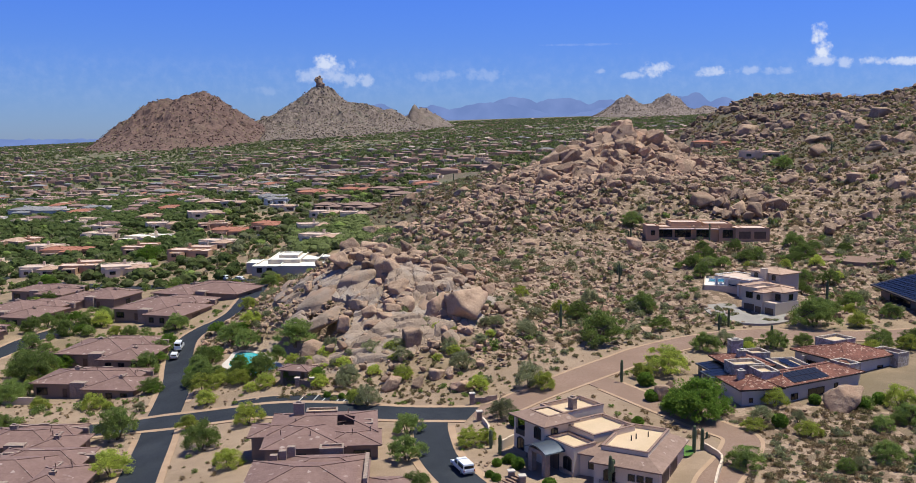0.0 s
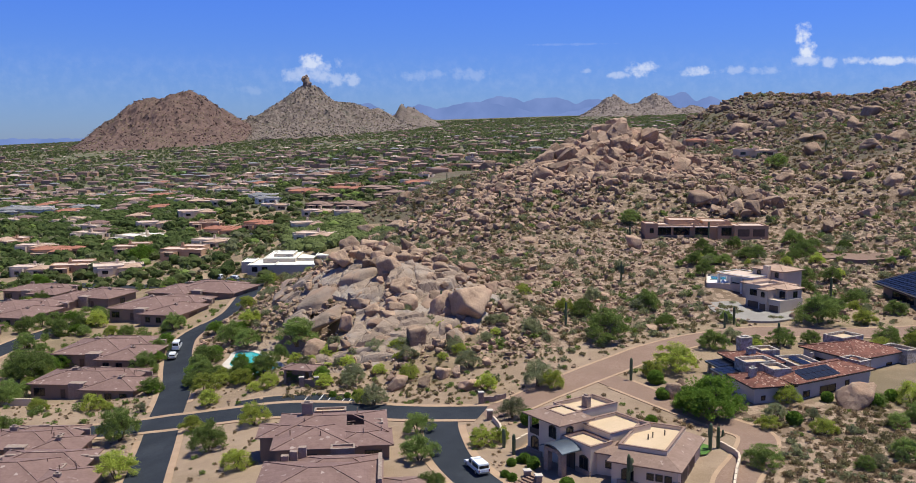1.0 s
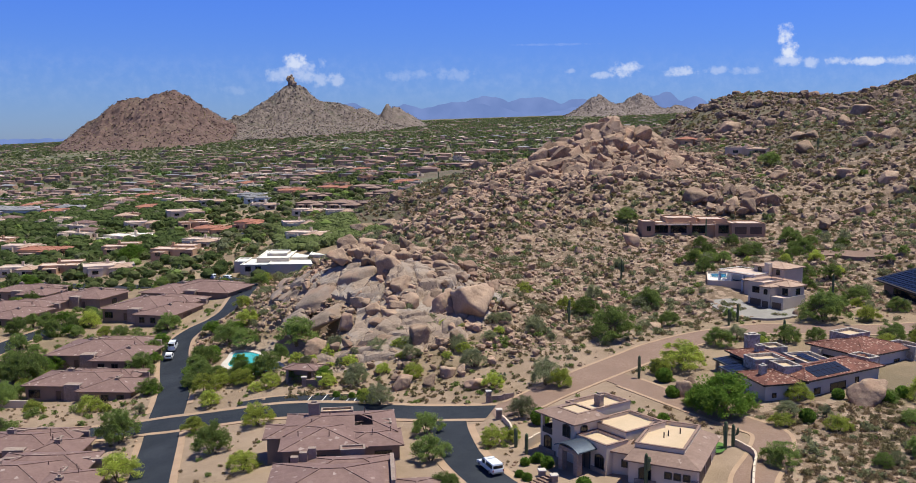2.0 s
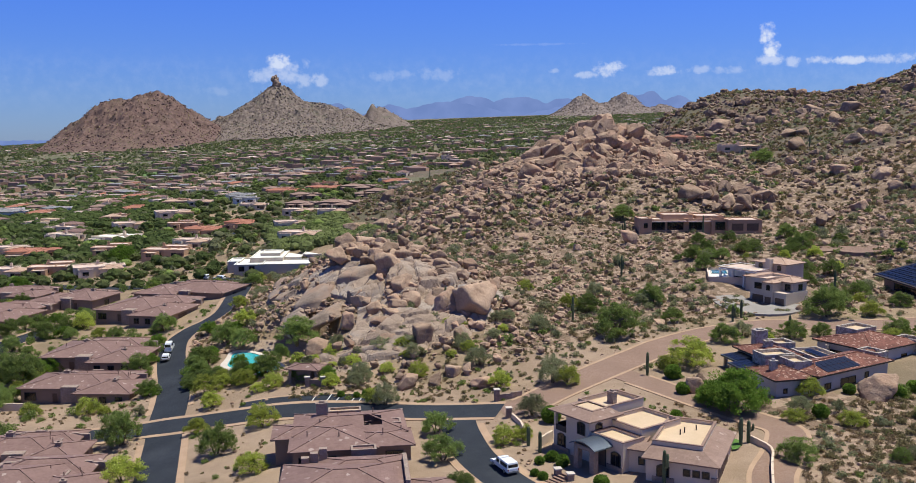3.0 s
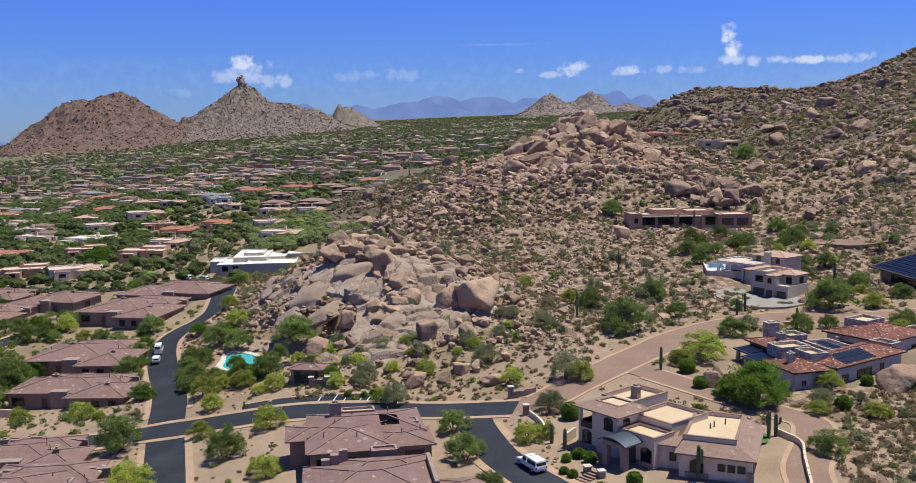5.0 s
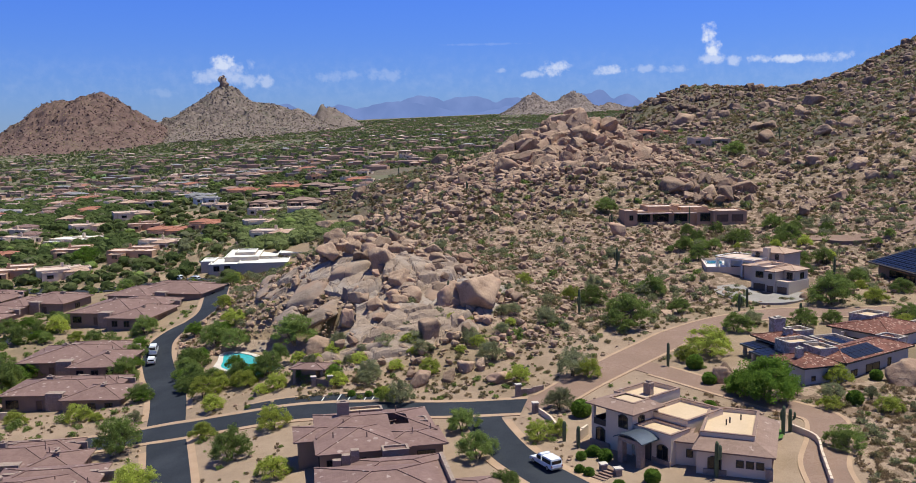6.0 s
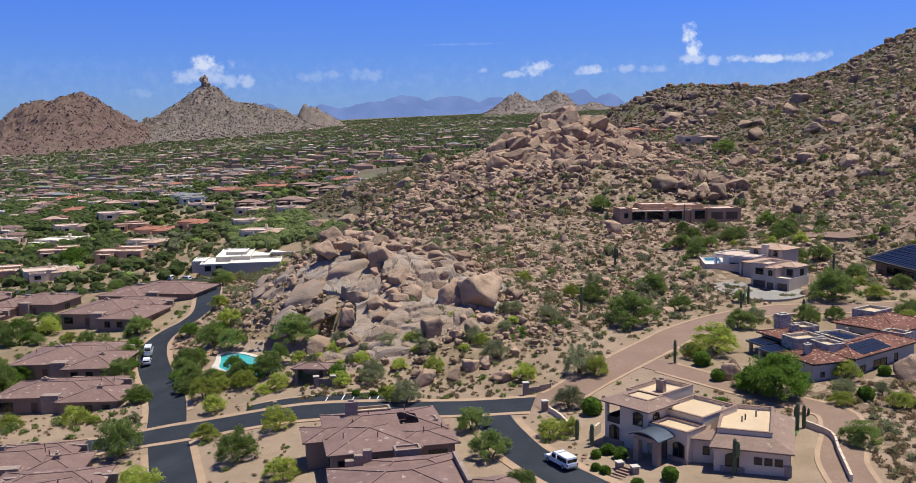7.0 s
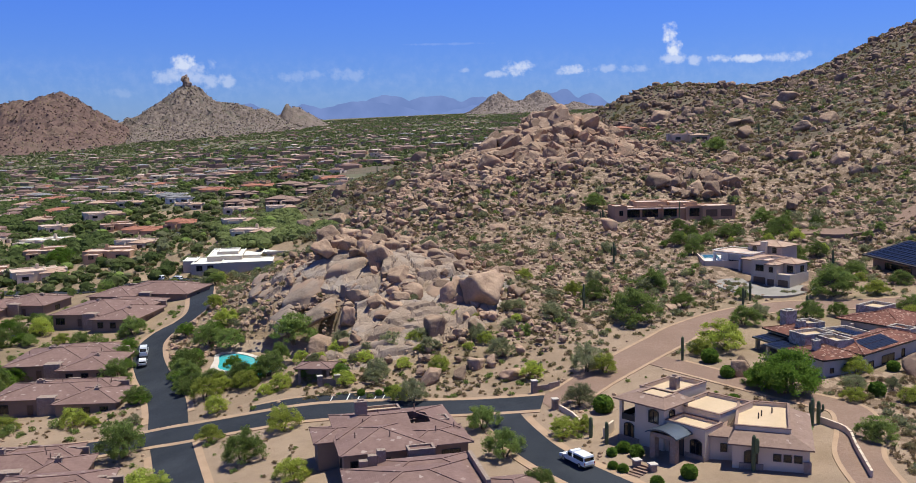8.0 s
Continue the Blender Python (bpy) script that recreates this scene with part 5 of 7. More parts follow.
bedrock(-76, 186, 6, 276, 0.4, ((13, 2.0), (6, 1.1), (3, 0.3)), 0.3, (-35, 230), (35, 40), 51, bed_granite, "jointed grey-brown granite bedrock of the outcrop")
bedrock(5, 405, 125, 525, 0.7, ((15, 3.4), (7.5, 2.4)), 0.6, (60, 464), (46, 46), 52, granite, "jointed brown granite bedrock of the rocky summit")
# blocks strewn over the outcrop, thickest along its crown
for k in range(95):
    if k < 70:
        cx, cy, cw, _ = rock_rng.choice(CROWN)
        x, y = cx + rock_rng.gauss(0, cw * 0.75), cy + rock_rng.gauss(0, cw * 0.6)
        w = 1.3 + 2.6 * rock_rng.random() ** 1.6
    else:
        a, r = rock_rng.uniform(0, 2 * math.pi), rock_rng.random() ** 0.5
        x, y = -30 + 26 * r * math.cos(a), 230 + 32 * r * math.sin(a)
        w = 1.0 + 1.8 * rock_rng.random() ** 2
    boulder(x, y, w, w * rock_rng.uniform(0.55, 0.95), "weathered pinkish-brown granite block on a rock outcrop", "boulders of the outcrop", sink=0.1, lift=0.9, tilt=25)
FACETED = [rock_shape(160 + k, 5) for k in range(16)]
PILE = []


def pile_block(x, y, w, h, sink=0.2, lift=0.0, tilt=35):
    """Adds one angular block to the pile on the far slope."""
    v, f = rock_rng.choice(FACETED)
    z = float(height(x, y)) + lift + h * (0.5 - sink)
    m = pose(x, y, z, rock_rng.uniform(-tilt, tilt), rock_rng.uniform(-tilt, tilt), rock_rng.uniform(0, 360)) @ Matrix.Diagonal((w * 1.1, w * rock_rng.uniform(0.8, 1.2), h * 1.12, 1))
    m = np.array(m)
    PILE.append((v @ m[:3, :3].T + m[:3, 3], f))


# the tumbled summit
for k in range(200):
    a, r = rock_rng.uniform(0, 2 * math.pi), rock_rng.random() ** 0.62
    x, y = 61 + 41 * r * math.cos(a), 456 + 42 * r * math.sin(a)
    w = (4.0 + 9.0 * rock_rng.random() ** 1.6) * (1.1 - 0.3 * r)
    pile_block(x, y, w, w * rock_rng.uniform(0.65, 1.1), 0.2, max(0.6 - r, 0) * 5)
for k in range(110):
    a, r = rock_rng.uniform(0, 2 * math.pi), rock_rng.random() ** 0.5
    w = 2.8 + 5.2 * rock_rng.random() ** 1.8
    pile_block(52 + 48 * r * math.cos(a), 428 + 30 * r * math.sin(a), w, w * rock_rng.uniform(0.6, 1.0), 0.25)
# leaning blocks that crown it
for x, y, w, h, up in ((55, 466, 13, 10, 6), (63, 472, 11, 12, 6.5), (70, 465, 12, 13, 3.5), (50, 460, 11, 9, 2.0), (79, 462, 13, 13, 0.5), (62, 458, 12, 8, 2.5)):
    pile_block(x, y, w, h, 0.3, up - 2.5, 25)
# a jumble of slabs on the slope behind the adobe house
for k in range(46):
    a, r = rock_rng.uniform(0, 2 * math.pi), rock_rng.random() ** 0.5
    w = 2.0 + 4.6 * rock_rng.random() ** 1.5
    pile_block(95 + 17 * r * math.cos(a), 360 + 15 * r * math.sin(a), w, w * rock_rng.uniform(0.5, 0.95), 0.25, 0.0, 40)
start = np.cumsum([0] + [len(v) for v, _ in PILE])
tagged(new("summit_blocks", np_mesh("summit_blocks", np.concatenate([v for v, _ in PILE]), np.concatenate([f + n for (_, f), n in zip(PILE, start)]), [granite])),
       "angular brown granite blocks tumbled over the rocky summit", "rocks", kind="stuff")


def free(x, y, gap=0.0):
    """Where neither house nor road stands."""
    ok = np.ones(x.shape, bool)
    for x0, y0, x1, y1 in FOOT:
        ok &= ~((x > x0 - gap) & (x < x1 + gap) & (y > y0 - gap) & (y < y1 + gap))
    return ok & (clearance(x, y) > 0.8 + gap) & (np.hypot(x - POOL[0], y - POOL[1]) > 14)


def scatter(shapes, x, y, z, size, squash, rng, turn=True):
    """Many copies of a few shapes joined into one mesh; size and squash are arrays."""
    vs, fs, n0 = [], [], 0
    pick = rng.integers(0, len(shapes), len(x))
    for k, (v, f) in enumerate(shapes):
        i = np.where(pick == k)[0]
        if not len(i):
            continue
        a = rng.uniform(0, 2 * np.pi, len(i)) if turn else np.zeros(len(i))
        c, s = np.cos(a)[:, None], np.sin(a)[:, None]
        px = (v[None, :, 0] * c - v[None, :, 1] * s) * size[i, None] + x[i, None]
        py = (v[None, :, 0] * s + v[None, :, 1] * c) * size[i, None] + y[i, None]
        pz = v[None, :, 2] * (size[i] * squash[i])[:, None] + z[i, None]
        vs.append(np.stack([px, py, pz], -1).reshape(-1, 3))
        fs.append((f[None] + (np.arange(len(i)) * len(v))[:, None, None] + n0).reshape(-1, f.shape[1]))
        n0 += len(i) * len(v)
    return np.concatenate(vs), np.concatenate(fs)


def land(x, y):
    """The ground as it is meshed, with its small unevenness."""
    wd = wildness(x, y)
    return height(x, y) + wd * (0.9 * value_noise(x, y, 9, 1) + 0.5 * value_noise(x, y, 4.2, 2) + 1.2 * value_noise(x, y, 24, 3))


rng = np.random.default_rng(11)


def on_slope(n, x0, x1, y0, y1, power=1.0):
    x, y = rng.uniform(x0, x1, n), rng.uniform(y0, y1, n)
    keep = (rng.random(n) < wildness(x, y) ** power) & free(x, y, 1.0)
    return x[keep], y[keep]


SMALL = [rock_shape(200 + k, 2) for k in range(16)]
MEDIUM = [rock_shape(230 + k, 3) for k in range(14)]
batches = []
for n, (x0, x1, y0, y1), lo, hi, shapes in ((19000, (-80, 260, 190, 345), 0.35, 1.7, SMALL), (23000, (-75, 430, 330, 640), 0.6, 2.8, SMALL), (16000, (90, 560, 560, 1000), 1.4, 5.0, SMALL),
                                            (2300, (-75, 260, 195, 340), 1.3, 3.4, MEDIUM), (5000, (-55, 430, 330, 640), 1.8, 5.6, MEDIUM), (2300, (100, 560, 560, 980), 3.5, 10.0, MEDIUM)):
    x, y = on_slope(n, x0, x1, y0, y1)
    clump = value_noise(x, y, 26, 31) + 0.7 * value_noise(x, y, 9, 32)
    keep = (clump > rng.uniform(-1.1, 0.8, len(x))) & (~on_outcrop(x, y) | (rng.random(len(x)) < 0.06))
    x, y = x[keep], y[keep]
    size = lo + (hi - lo) * rng.random(len(x)) ** 2.9
    batches.append(scatter(shapes, x, y, land(x, y) + size * 0.14, size, rng.uniform(0.6, 1.0, len(x)), rng))
# stones in the gravel yards
x, y = rng.uniform(-150, 110, 5200), rng.uniform(98, 235, 5200)
keep = free(x, y, 0.3) & (value_noise(x, y, 11, 35) > rng.uniform(-0.8, 0.7, len(x)))
x, y = x[keep], y[keep]
size = 0.25 + 0.9 * rng.random(len(x)) ** 3
batches.append(scatter(SMALL, x, y, land(x, y) + size * 0.1, size, rng.uniform(0.5, 0.9, len(x)), rng))
# the stony foot of the outcrop beside the road
x, y = rng.uniform(-88, -38, 2600), rng.uniform(226, 345, 2600)
keep = free(x, y, 0.5)
x, y = x[keep], y[keep]
size = 0.35 + 1.9 * rng.random(len(x)) ** 2.6
batches.append(scatter(SMALL, x, y, land(x, y) + size * 0.12, size, rng.uniform(0.5, 0.9, len(x)), rng))
# rubble round the outcrop and the summit
for cx, cy, rx, ry, n, lo, hi in ((-32, 232, 34, 36, 300, 0.4, 1.7), (62, 456, 54, 52, 1500, 1.4, 5.0), (0, 400, 60, 60, 700, 1.0, 4.2), (34, 430, 54, 50, 1500, 1.2, 5.4), (-22, 196, 30, 14, 150, 0.6, 2.6)):
    a, r = rng.uniform(0, 2 * np.pi, n), np.sqrt(rng.random(n))
    x, y = cx + rx * r * np.cos(a), cy + ry * r * np.sin(a)
    keep = free(x, y, 2.0) & (np.hypot(x - POOL[0], y - POOL[1]) > 17)
    x, y = x[keep], y[keep]
    size = lo + (hi - lo) * rng.random(len(x)) ** 2
    batches.append(scatter(MEDIUM, x, y, land(x, y) + size * 0.15 + (0.0 if cx < 50 else 3.5) * np.clip(1 - r[keep], 0, 1) + 0.5, size, rng.uniform(0.6, 1.0, len(x)), rng))
FAR_SIDE = (1, 2, 5)  # the batches that lie on the upper hill
for mat, label, chosen in ((granite, "brown granite rocks strewn over the slopes", [b for k, b in enumerate(batches) if k not in FAR_SIDE]),
                           (varnished_granite, "dark-varnished rocks strewn over the hill", [batches[k] for k in FAR_SIDE])):
    vs, fs, n0 = [], [], 0
    for v, f in chosen:
        vs.append(v), fs.append(f + n0)
        n0 += len(v)
    tagged(new("rubble", np_mesh("rubble", np.concatenate(vs), np.concatenate(fs), [mat])), label, "rocks", kind="stuff")

# boulders and brush that cover the far mountains
far_rng = np.random.default_rng(17)
TUFT = [(d * (0.5, 0.5, 0.45), g) for d, g in [ball(1)]]
for name, shapes, mats, share, lo, hi, label, sort in (("mountain_boulders", SMALL, None, 0.22, 2.5, 8, "boulders strewn over the far mountain", "rocks"),
                                                       ("mountain_brush", TUFT, leaf_scrub, 0.10, 2.5, 5, "dark brush dotted over the far mountain", "scrub")):
    for px, py, pz, rock in SKIN:
        pick = far_rng.random(len(px)) < share
        x, y, z = px[pick] + far_rng.uniform(-6, 6, pick.sum()), py[pick] + far_rng.uniform(-6, 6, pick.sum()), pz[pick]
        size = lo + (hi - lo) * far_rng.random(len(x)) ** 2.5
        v, f = scatter(shapes, x, y, z + size * 0.1, size, far_rng.uniform(0.6, 1.1, len(x)), far_rng)
        o = new(name, np_mesh(name, v, f, [mats or rock]))
        tagged(o, label, sort, kind="stuff")
for k in range(26):
    up = k / 25
    w = 28 - 19 * up + far_rng.uniform(-2, 2)
    ob = new("spire_block", rock_rng.choice(SPIRE))
    ob.matrix_basis = pose(-684 + far_rng.normal(0, 5 * (1.1 - up)), 3470 + far_rng.normal(0, 10), 260 + 36 * up, *far_rng.uniform(-25, 25, 3)) @ Matrix.Diagonal((w, w, w * 1.15, 1))
    tagged(ob, "weathered granite block of the rock spire", "rock", "blocks of the spire")

# ---- plants ----
def leaf_cloud(rng, n, size, centre, radius, shell=0.5):
    """n small leaf triangles round a centre within three radii."""
    d = rng.normal(size=(n, 3))
    d /= np.linalg.norm(d, axis=1)[:, None]
    c = np.asarray(centre) + d * np.asarray(radius) * (shell + (1 - shell) * rng.random(n))[:, None]
    a, b = rng.normal(size=(n, 3)), rng.normal(size=(n, 3))
    a /= np.linalg.norm(a, axis=1)[:, None]
    b = np.cross(a, b)
    b /= np.linalg.norm(b, axis=1)[:, None] + 1e-9
    s = (size * rng.uniform(0.6, 1.4, n))[:, None]
    v = np.stack([c + a * s, c - a * s * 0.5 + b * s * 0.8, c - a * s * 0.5 - b * s * 0.8], 1)
    return v.reshape(-1, 3)


def tri_faces(v):
    return np.arange(len(v)).reshape(-1, 3)


def limb(bm, p, q, r0, r1, sides=6):
    """A tapered branch from p to q."""
    p, q = Vector(p), Vector(q)
    rot = (q - p).to_track_quat("Z", "Y").to_matrix().to_4x4()
    bmesh.ops.create_cone(bm, cap_ends=True, segments=sides, radius1=r0, radius2=r1, depth=(q - p).length, matrix=Matrix.Translation((p + q) / 2) @ rot)


def make_tree(seed, mat, label, clumps=100, leaves=120, leaf=0.088, airy=1.0, low=0.9, tall=1.0):
    """A many-stemmed desert tree six metres wide: stems, limbs and a crown of small leaves in clumps."""
    rng = np.random.default_rng(seed)
    t = new("tree")
    tagged(t, label, "tree")
    bm = bmesh.new()
    cloud = []
    stems = []
    for k in range(rng.integers(3, 5)):
        a = rng.uniform(0, 2 * np.pi)
        top = np.array([np.cos(a) * rng.uniform(0.6, 1.4), np.sin(a) * rng.uniform(0.6, 1.4), rng.uniform(1.6, 2.4) * tall])
        limb(bm, (np.cos(a) * 0.1, np.sin(a) * 0.1, -0.4), top, 0.16, 0.08)
        stems.append(top)
    for k in range(clumps):
        a, r = rng.uniform(0, 2 * np.pi), np.sqrt(rng.random())
        edge = 1 + 0.22 * np.sin(3 * a + seed) + 0.12 * np.sin(5 * a + 2 * seed)
        x, y = 2.6 * r * edge * np.cos(a), 2.6 * r * edge * np.sin(a)
        roof = low + (3.4 * tall) * (1 - r ** 2.4) ** 0.6
        z = rng.uniform(max(low, roof * 0.45), max(roof, low + 0.3))
        c = np.array([x, y, z])
        rad = rng.uniform(0.4, 0.9) * airy
        cloud.append(leaf_cloud(rng, leaves, leaf, c, (rad, rad, rad * 0.7), 0.2))
        if k % 4 == 0:
            s = stems[int(np.argmin([np.linalg.norm(c - q) for q in stems]))]
            limb(bm, s, c, 0.06, 0.02, 4)
    part("trunk", bm, bark, t)
    v = np.concatenate(cloud)
    crown = new("crown", np_mesh("crown", v, tri_faces(v), [mat]))
    crown.parent = t
    return t


# x, y, crown width
PALO = [
    (32.9, 178.8, 10.0), (27.7, 176.2, 5.5), (-6.5, 143.0, 5.6), (-3.5, 144.0, 4.1), (-95.3, 194.5, 6.7), (-108.3, 195.0, 5.5), (-69.7, 145.5, 8.5),
    (-47.5, 141.1, 6.3), (-51.1, 166.4, 6.7), (-69.2, 193.6, 7.5), (-61.0, 194.8, 7.0), (-53.3, 188.8, 5.4), (-40.8, 185.3, 5.2), (-29.1, 188.9, 3.9),
    (-22.2, 184.8, 5.1), (-5.6, 174.2, 5.4), (-30.7, 173.7, 4.9), (49.0, 158.4, 5.2), (41.5, 146.0, 4.5), (71.1, 158.0, 7.2), (49.8, 143.0, 4.8),
    (-72.3, 246.3, 7.8), (-78.4, 266.1, 6.7), (4.3, 239.1, 5.8), (14.5, 225.5, 6.1), (7.3, 171.5, 5.9), (-128.1, 273.9, 8.0), (54.0, 195.2, 4.1),
    (78.8, 189.5, 5.5), (85.5, 213.4, 6.2),
]
MESQUITE = [
    (-18.0, 151.7, 6.7), (-16.7, 137.6, 6.9), (-13.9, 124.9, 5.3), (-79.7, 171.1, 10.0), (-56.3, 153.8, 8.3), (-85.0, 203.4, 6.9), (-95.5, 227.2, 9.0),
    (-98.4, 245.3, 7.5), (-73, 203.5, 6.5), (-78.5, 224.1, 9.3), (-62, 199.5, 6.0), (-56.7, 198.8, 7.8), (-52.8, 216.9, 12.3), (-47.7, 190.3, 5.6),
    (-100.7, 265.0, 8.7), (-89.0, 334.2, 8.1), (-75.8, 238.2, 9.1), (-122.6, 222.0, 12.4), (-135.4, 262.2, 9.0), (-129.1, 226.9, 10.5), (-119.7, 202.8, 8.8),
]
SLOPE_TREES = [
    (22.4, 201.9, 13.1), (18.9, 224.0, 7.9), (36.7, 232.5, 9.5), (38.0, 214.2, 6.6), (49.5, 342.1, 9.2), (44.6, 195.5, 8.5), (75.3, 214.2, 13.1),
    (60.4, 196.9, 7.0), (82.0, 225.2, 8.1), (67.1, 197.7, 5.6), (83.7, 197.0, 7.2), (90.4, 195.6, 7.2), (139.6, 448.7, 13.0), (80.0, 307.3, 6.0),
    (100.3, 309.1, 9.1), (96.7, 288.5, 10.0), (36.0, 129.8, 6.7), (-107.4, 175.0, 8.4), (-75.3, 203.6, 6.0), (96.2, 263.4, 8.0), (96.0, 221.0, 6.5),
    (92, 235, 8), (88, 262, 8), (84, 250, 6), (104, 300, 7),
]
POOLSIDE = [(-58, 203, 6), (-63.5, 202, 6.5), (-69.5, 205, 6), (-75, 211, 7), (-78.5, 218.5, 8), (-80, 228, 8), (-70, 232, 8), (-55.5, 208.5, 6), (-74, 201, 5)]
DEEP = [(33.4, 152.4, 12.4), (30.5, 156.5, 6.5), (-183, 346.7, 12.5), (-170.0, 420.1, 14.5)]
ROADSIDE = [(-98.8, 252.8, 6), (-96.2, 237.7, 5.5), (-84.0, 202.3, 5), (-120.1, 233.2, 6.5), (-139.6, 279.7, 6.5), (-128.8, 288.2, 6), (-102.8, 277.4, 5), (-122.5, 229.1, 7), (-130.1, 263.2, 6), (-83.8, 252.1, 6.5), (-74.0, 243.7, 5.5), (-78.0, 230.7, 6), (-77.4, 212.7, 6), (-65.9, 212.2, 5), (-59.3, 198.1, 5.5), (-48.9, 194.5, 5), (-41.5, 188.2, 5)]
IRONWOOD = [
    (-1.0, 156.6, 6.8), (-9.7, 187.6, 6.7), (4.4, 173.1, 7.9), (4.9, 205.2, 5.9), (-19.1, 210.6, 4.2), (-28.2, 171.4, 6.6), (44.1, 150.6, 5.0),
    (-12.8, 198.3, 4.6), (-25.6, 218.2, 4.0), (23.8, 242.3, 6.6), (-2.1, 211.0, 5.1), (35.9, 272.8, 6.3), (-34.9, 184.3, 5.2), (50.1, 200.3, 5.6),
]
tree_rng = random.Random(3)


def plant_trees(spots, mat, label, group, seed, **shape):
    kinds = [make_tree(seed + k, mat, label, **shape) for k in range(min(3, len(spots)))]
    for n, (x, y, w) in enumerate(spots):
        k = kinds[n % len(kinds)]
        s = w / 6.8
        m = pose(x, y, float(height(x, y)), 0, 0, tree_rng.uniform(0, 360)) @ Matrix.Diagonal((s, s, s * tree_rng.uniform(0.85, 1.1), 1))
        if n < len(kinds):
            k.matrix_basis = m
        else:
            k = copy_thing(k, Matrix())
            k.matrix_basis = m
        k["group"] = group


plant_trees(PALO, leaf_bright, "bright yellow-green palo verde tree with fine leaves", "palo verde trees", 300, airy=1.05, low=0.7)
plant_trees(MESQUITE, leaf_green, "green mesquite tree with a spreading crown", "mesquite trees", 310, clumps=110)
plant_trees(SLOPE_TREES, leaf_green, "green mesquite tree among desert scrub", "mesquite trees", 320, clumps=110, low=0.5)
plant_trees(POOLSIDE, leaf_green, "green mesquite tree beside the pool", "mesquite trees", 325, clumps=110, low=0.6)
plant_trees(DEEP, leaf_deep, "large dense deep-green shade tree", "shade trees", 330, clumps=200, leaves=120, low=0.6)
plant_trees(ROADSIDE, leaf_deep, "deep-green shade tree beside the road", "shade trees", 335, clumps=120, low=0.6)
plant_trees(IRONWOOD, leaf_grey, "grey-green ironwood tree with thin foliage", "ironwood trees", 340, clumps=80, airy=1.1)

def yard_spots(n, x0, x1, y0, y1, lo, hi, gap=4.0):
    """Open places for trees between houses and roads."""
    out = []
    x, y = np.array([(tree_rng.uniform(x0, x1), tree_rng.uniform(y0, y1)) for _ in range(n * 12)]).T
    ok = free(x, y, 1.4)
    for a, b in zip(x[ok], y[ok]):
        if len(out) < n and all(math.hypot(a - p, b - q) > gap for p, q, _ in out):
            out.append((float(a), float(b), tree_rng.uniform(lo, hi)))
    return out


WEST, MIDDLE, EAST = (-185, -96, 120, 345), (-98, -2, 186, 212), (52, 125, 185, 300)
plant_trees(yard_spots(88, *WEST, 4, 9), leaf_green, "green mesquite tree in a gravel yard", "mesquite trees", 350, clumps=110)
plant_trees(yard_spots(24, -185, -60, 120, 345, 3, 6.5), leaf_bright, "bright yellow-green palo verde tree with fine leaves", "palo verde trees", 360, airy=1.05, low=0.7)
plant_trees(yard_spots(18, *MIDDLE, 2.5, 5.5), leaf_bright, "young yellow-green palo verde tree", "palo verde trees", 370, low=0.5)
plant_trees(yard_spots(16, *MIDDLE, 3, 6), leaf_grey, "grey-green ironwood tree with thin foliage", "ironwood trees", 375, clumps=80)
plant_trees(yard_spots(22, *EAST, 3, 8), leaf_green, "green mesquite tree in a desert garden", "mesquite trees", 380, clumps=110)
plant_trees(yard_spots(9, *EAST, 3, 6), leaf_bright, "bright yellow-green palo verde tree with fine leaves", "palo verde trees", 385, low=0.6)

plant_trees(yard_spots(26, 40, 112, 96, 168, 2.5, 6.0, 5), leaf_green, "green mesquite tree in a desert garden", "mesquite trees", 397, clumps=110, low=0.5)
plant_trees(yard_spots(10, 40, 112, 96, 168, 2.5, 5.0, 5), leaf_grey, "grey-green ironwood tree with thin foliage", "ironwood trees", 398, clumps=80)

# clipped round shrubs in the gardens
def round_shrub(x, y, w, seed):
    r = np.random.default_rng(seed)
    v = leaf_cloud(r, 1300, 0.12 * 2 / w, (0, 0, 0.42), (0.5, 0.5, 0.46), 0.86)
    core = rock_shape(seed, 3)
    ob = new("shrub", np_mesh("shrub", np.concatenate([v, core[0] * 0.9 + (0, 0, 0.42)]), np.concatenate([tri_faces(v), core[1] + len(v)]), [leaf_deep]))
    ob.matrix_basis = pose(x, y, float(height(x, y)) - 0.1, 0, 0, 0) @ Matrix.Diagonal((w, w, w, 1))
    return tagged(ob, "clipped round dark-green shrub", "shrub", "clipped shrubs")


ROUND = [(1.8, 151.7, 3.3), (5.7, 123.2, 2.1), (0.1, 134.1, 1.7), (1.3, 132.0, 1.9), (-3.1, 128.5, 1.2), (-2.1, 127.1, 1.3), (0.8, 121.6, 1.6), (22.5, 148.8, 2.0), (22.0, 128.5, 1.1), (46.5, 147.8, 2.6), (27.5, 171.5, 3.1), (27.1, 162.2, 2.5), (63.7, 156.4, 2.6), (68.1, 159.6, 2.4), (56.4, 159.4, 2.1), (-37.6, 178.5, 1.3), (-34.3, 177.3, 1.2), (-32.5, 177.4, 1.5), (-2.0, 133.1, 1.3), (1.1, 131.5, 1.3), (-0.7, 134.2, 1.0)]
for n, (x, y, w) in enumerate(ROUND):
    round_shrub(x, y, w, 400 + n)


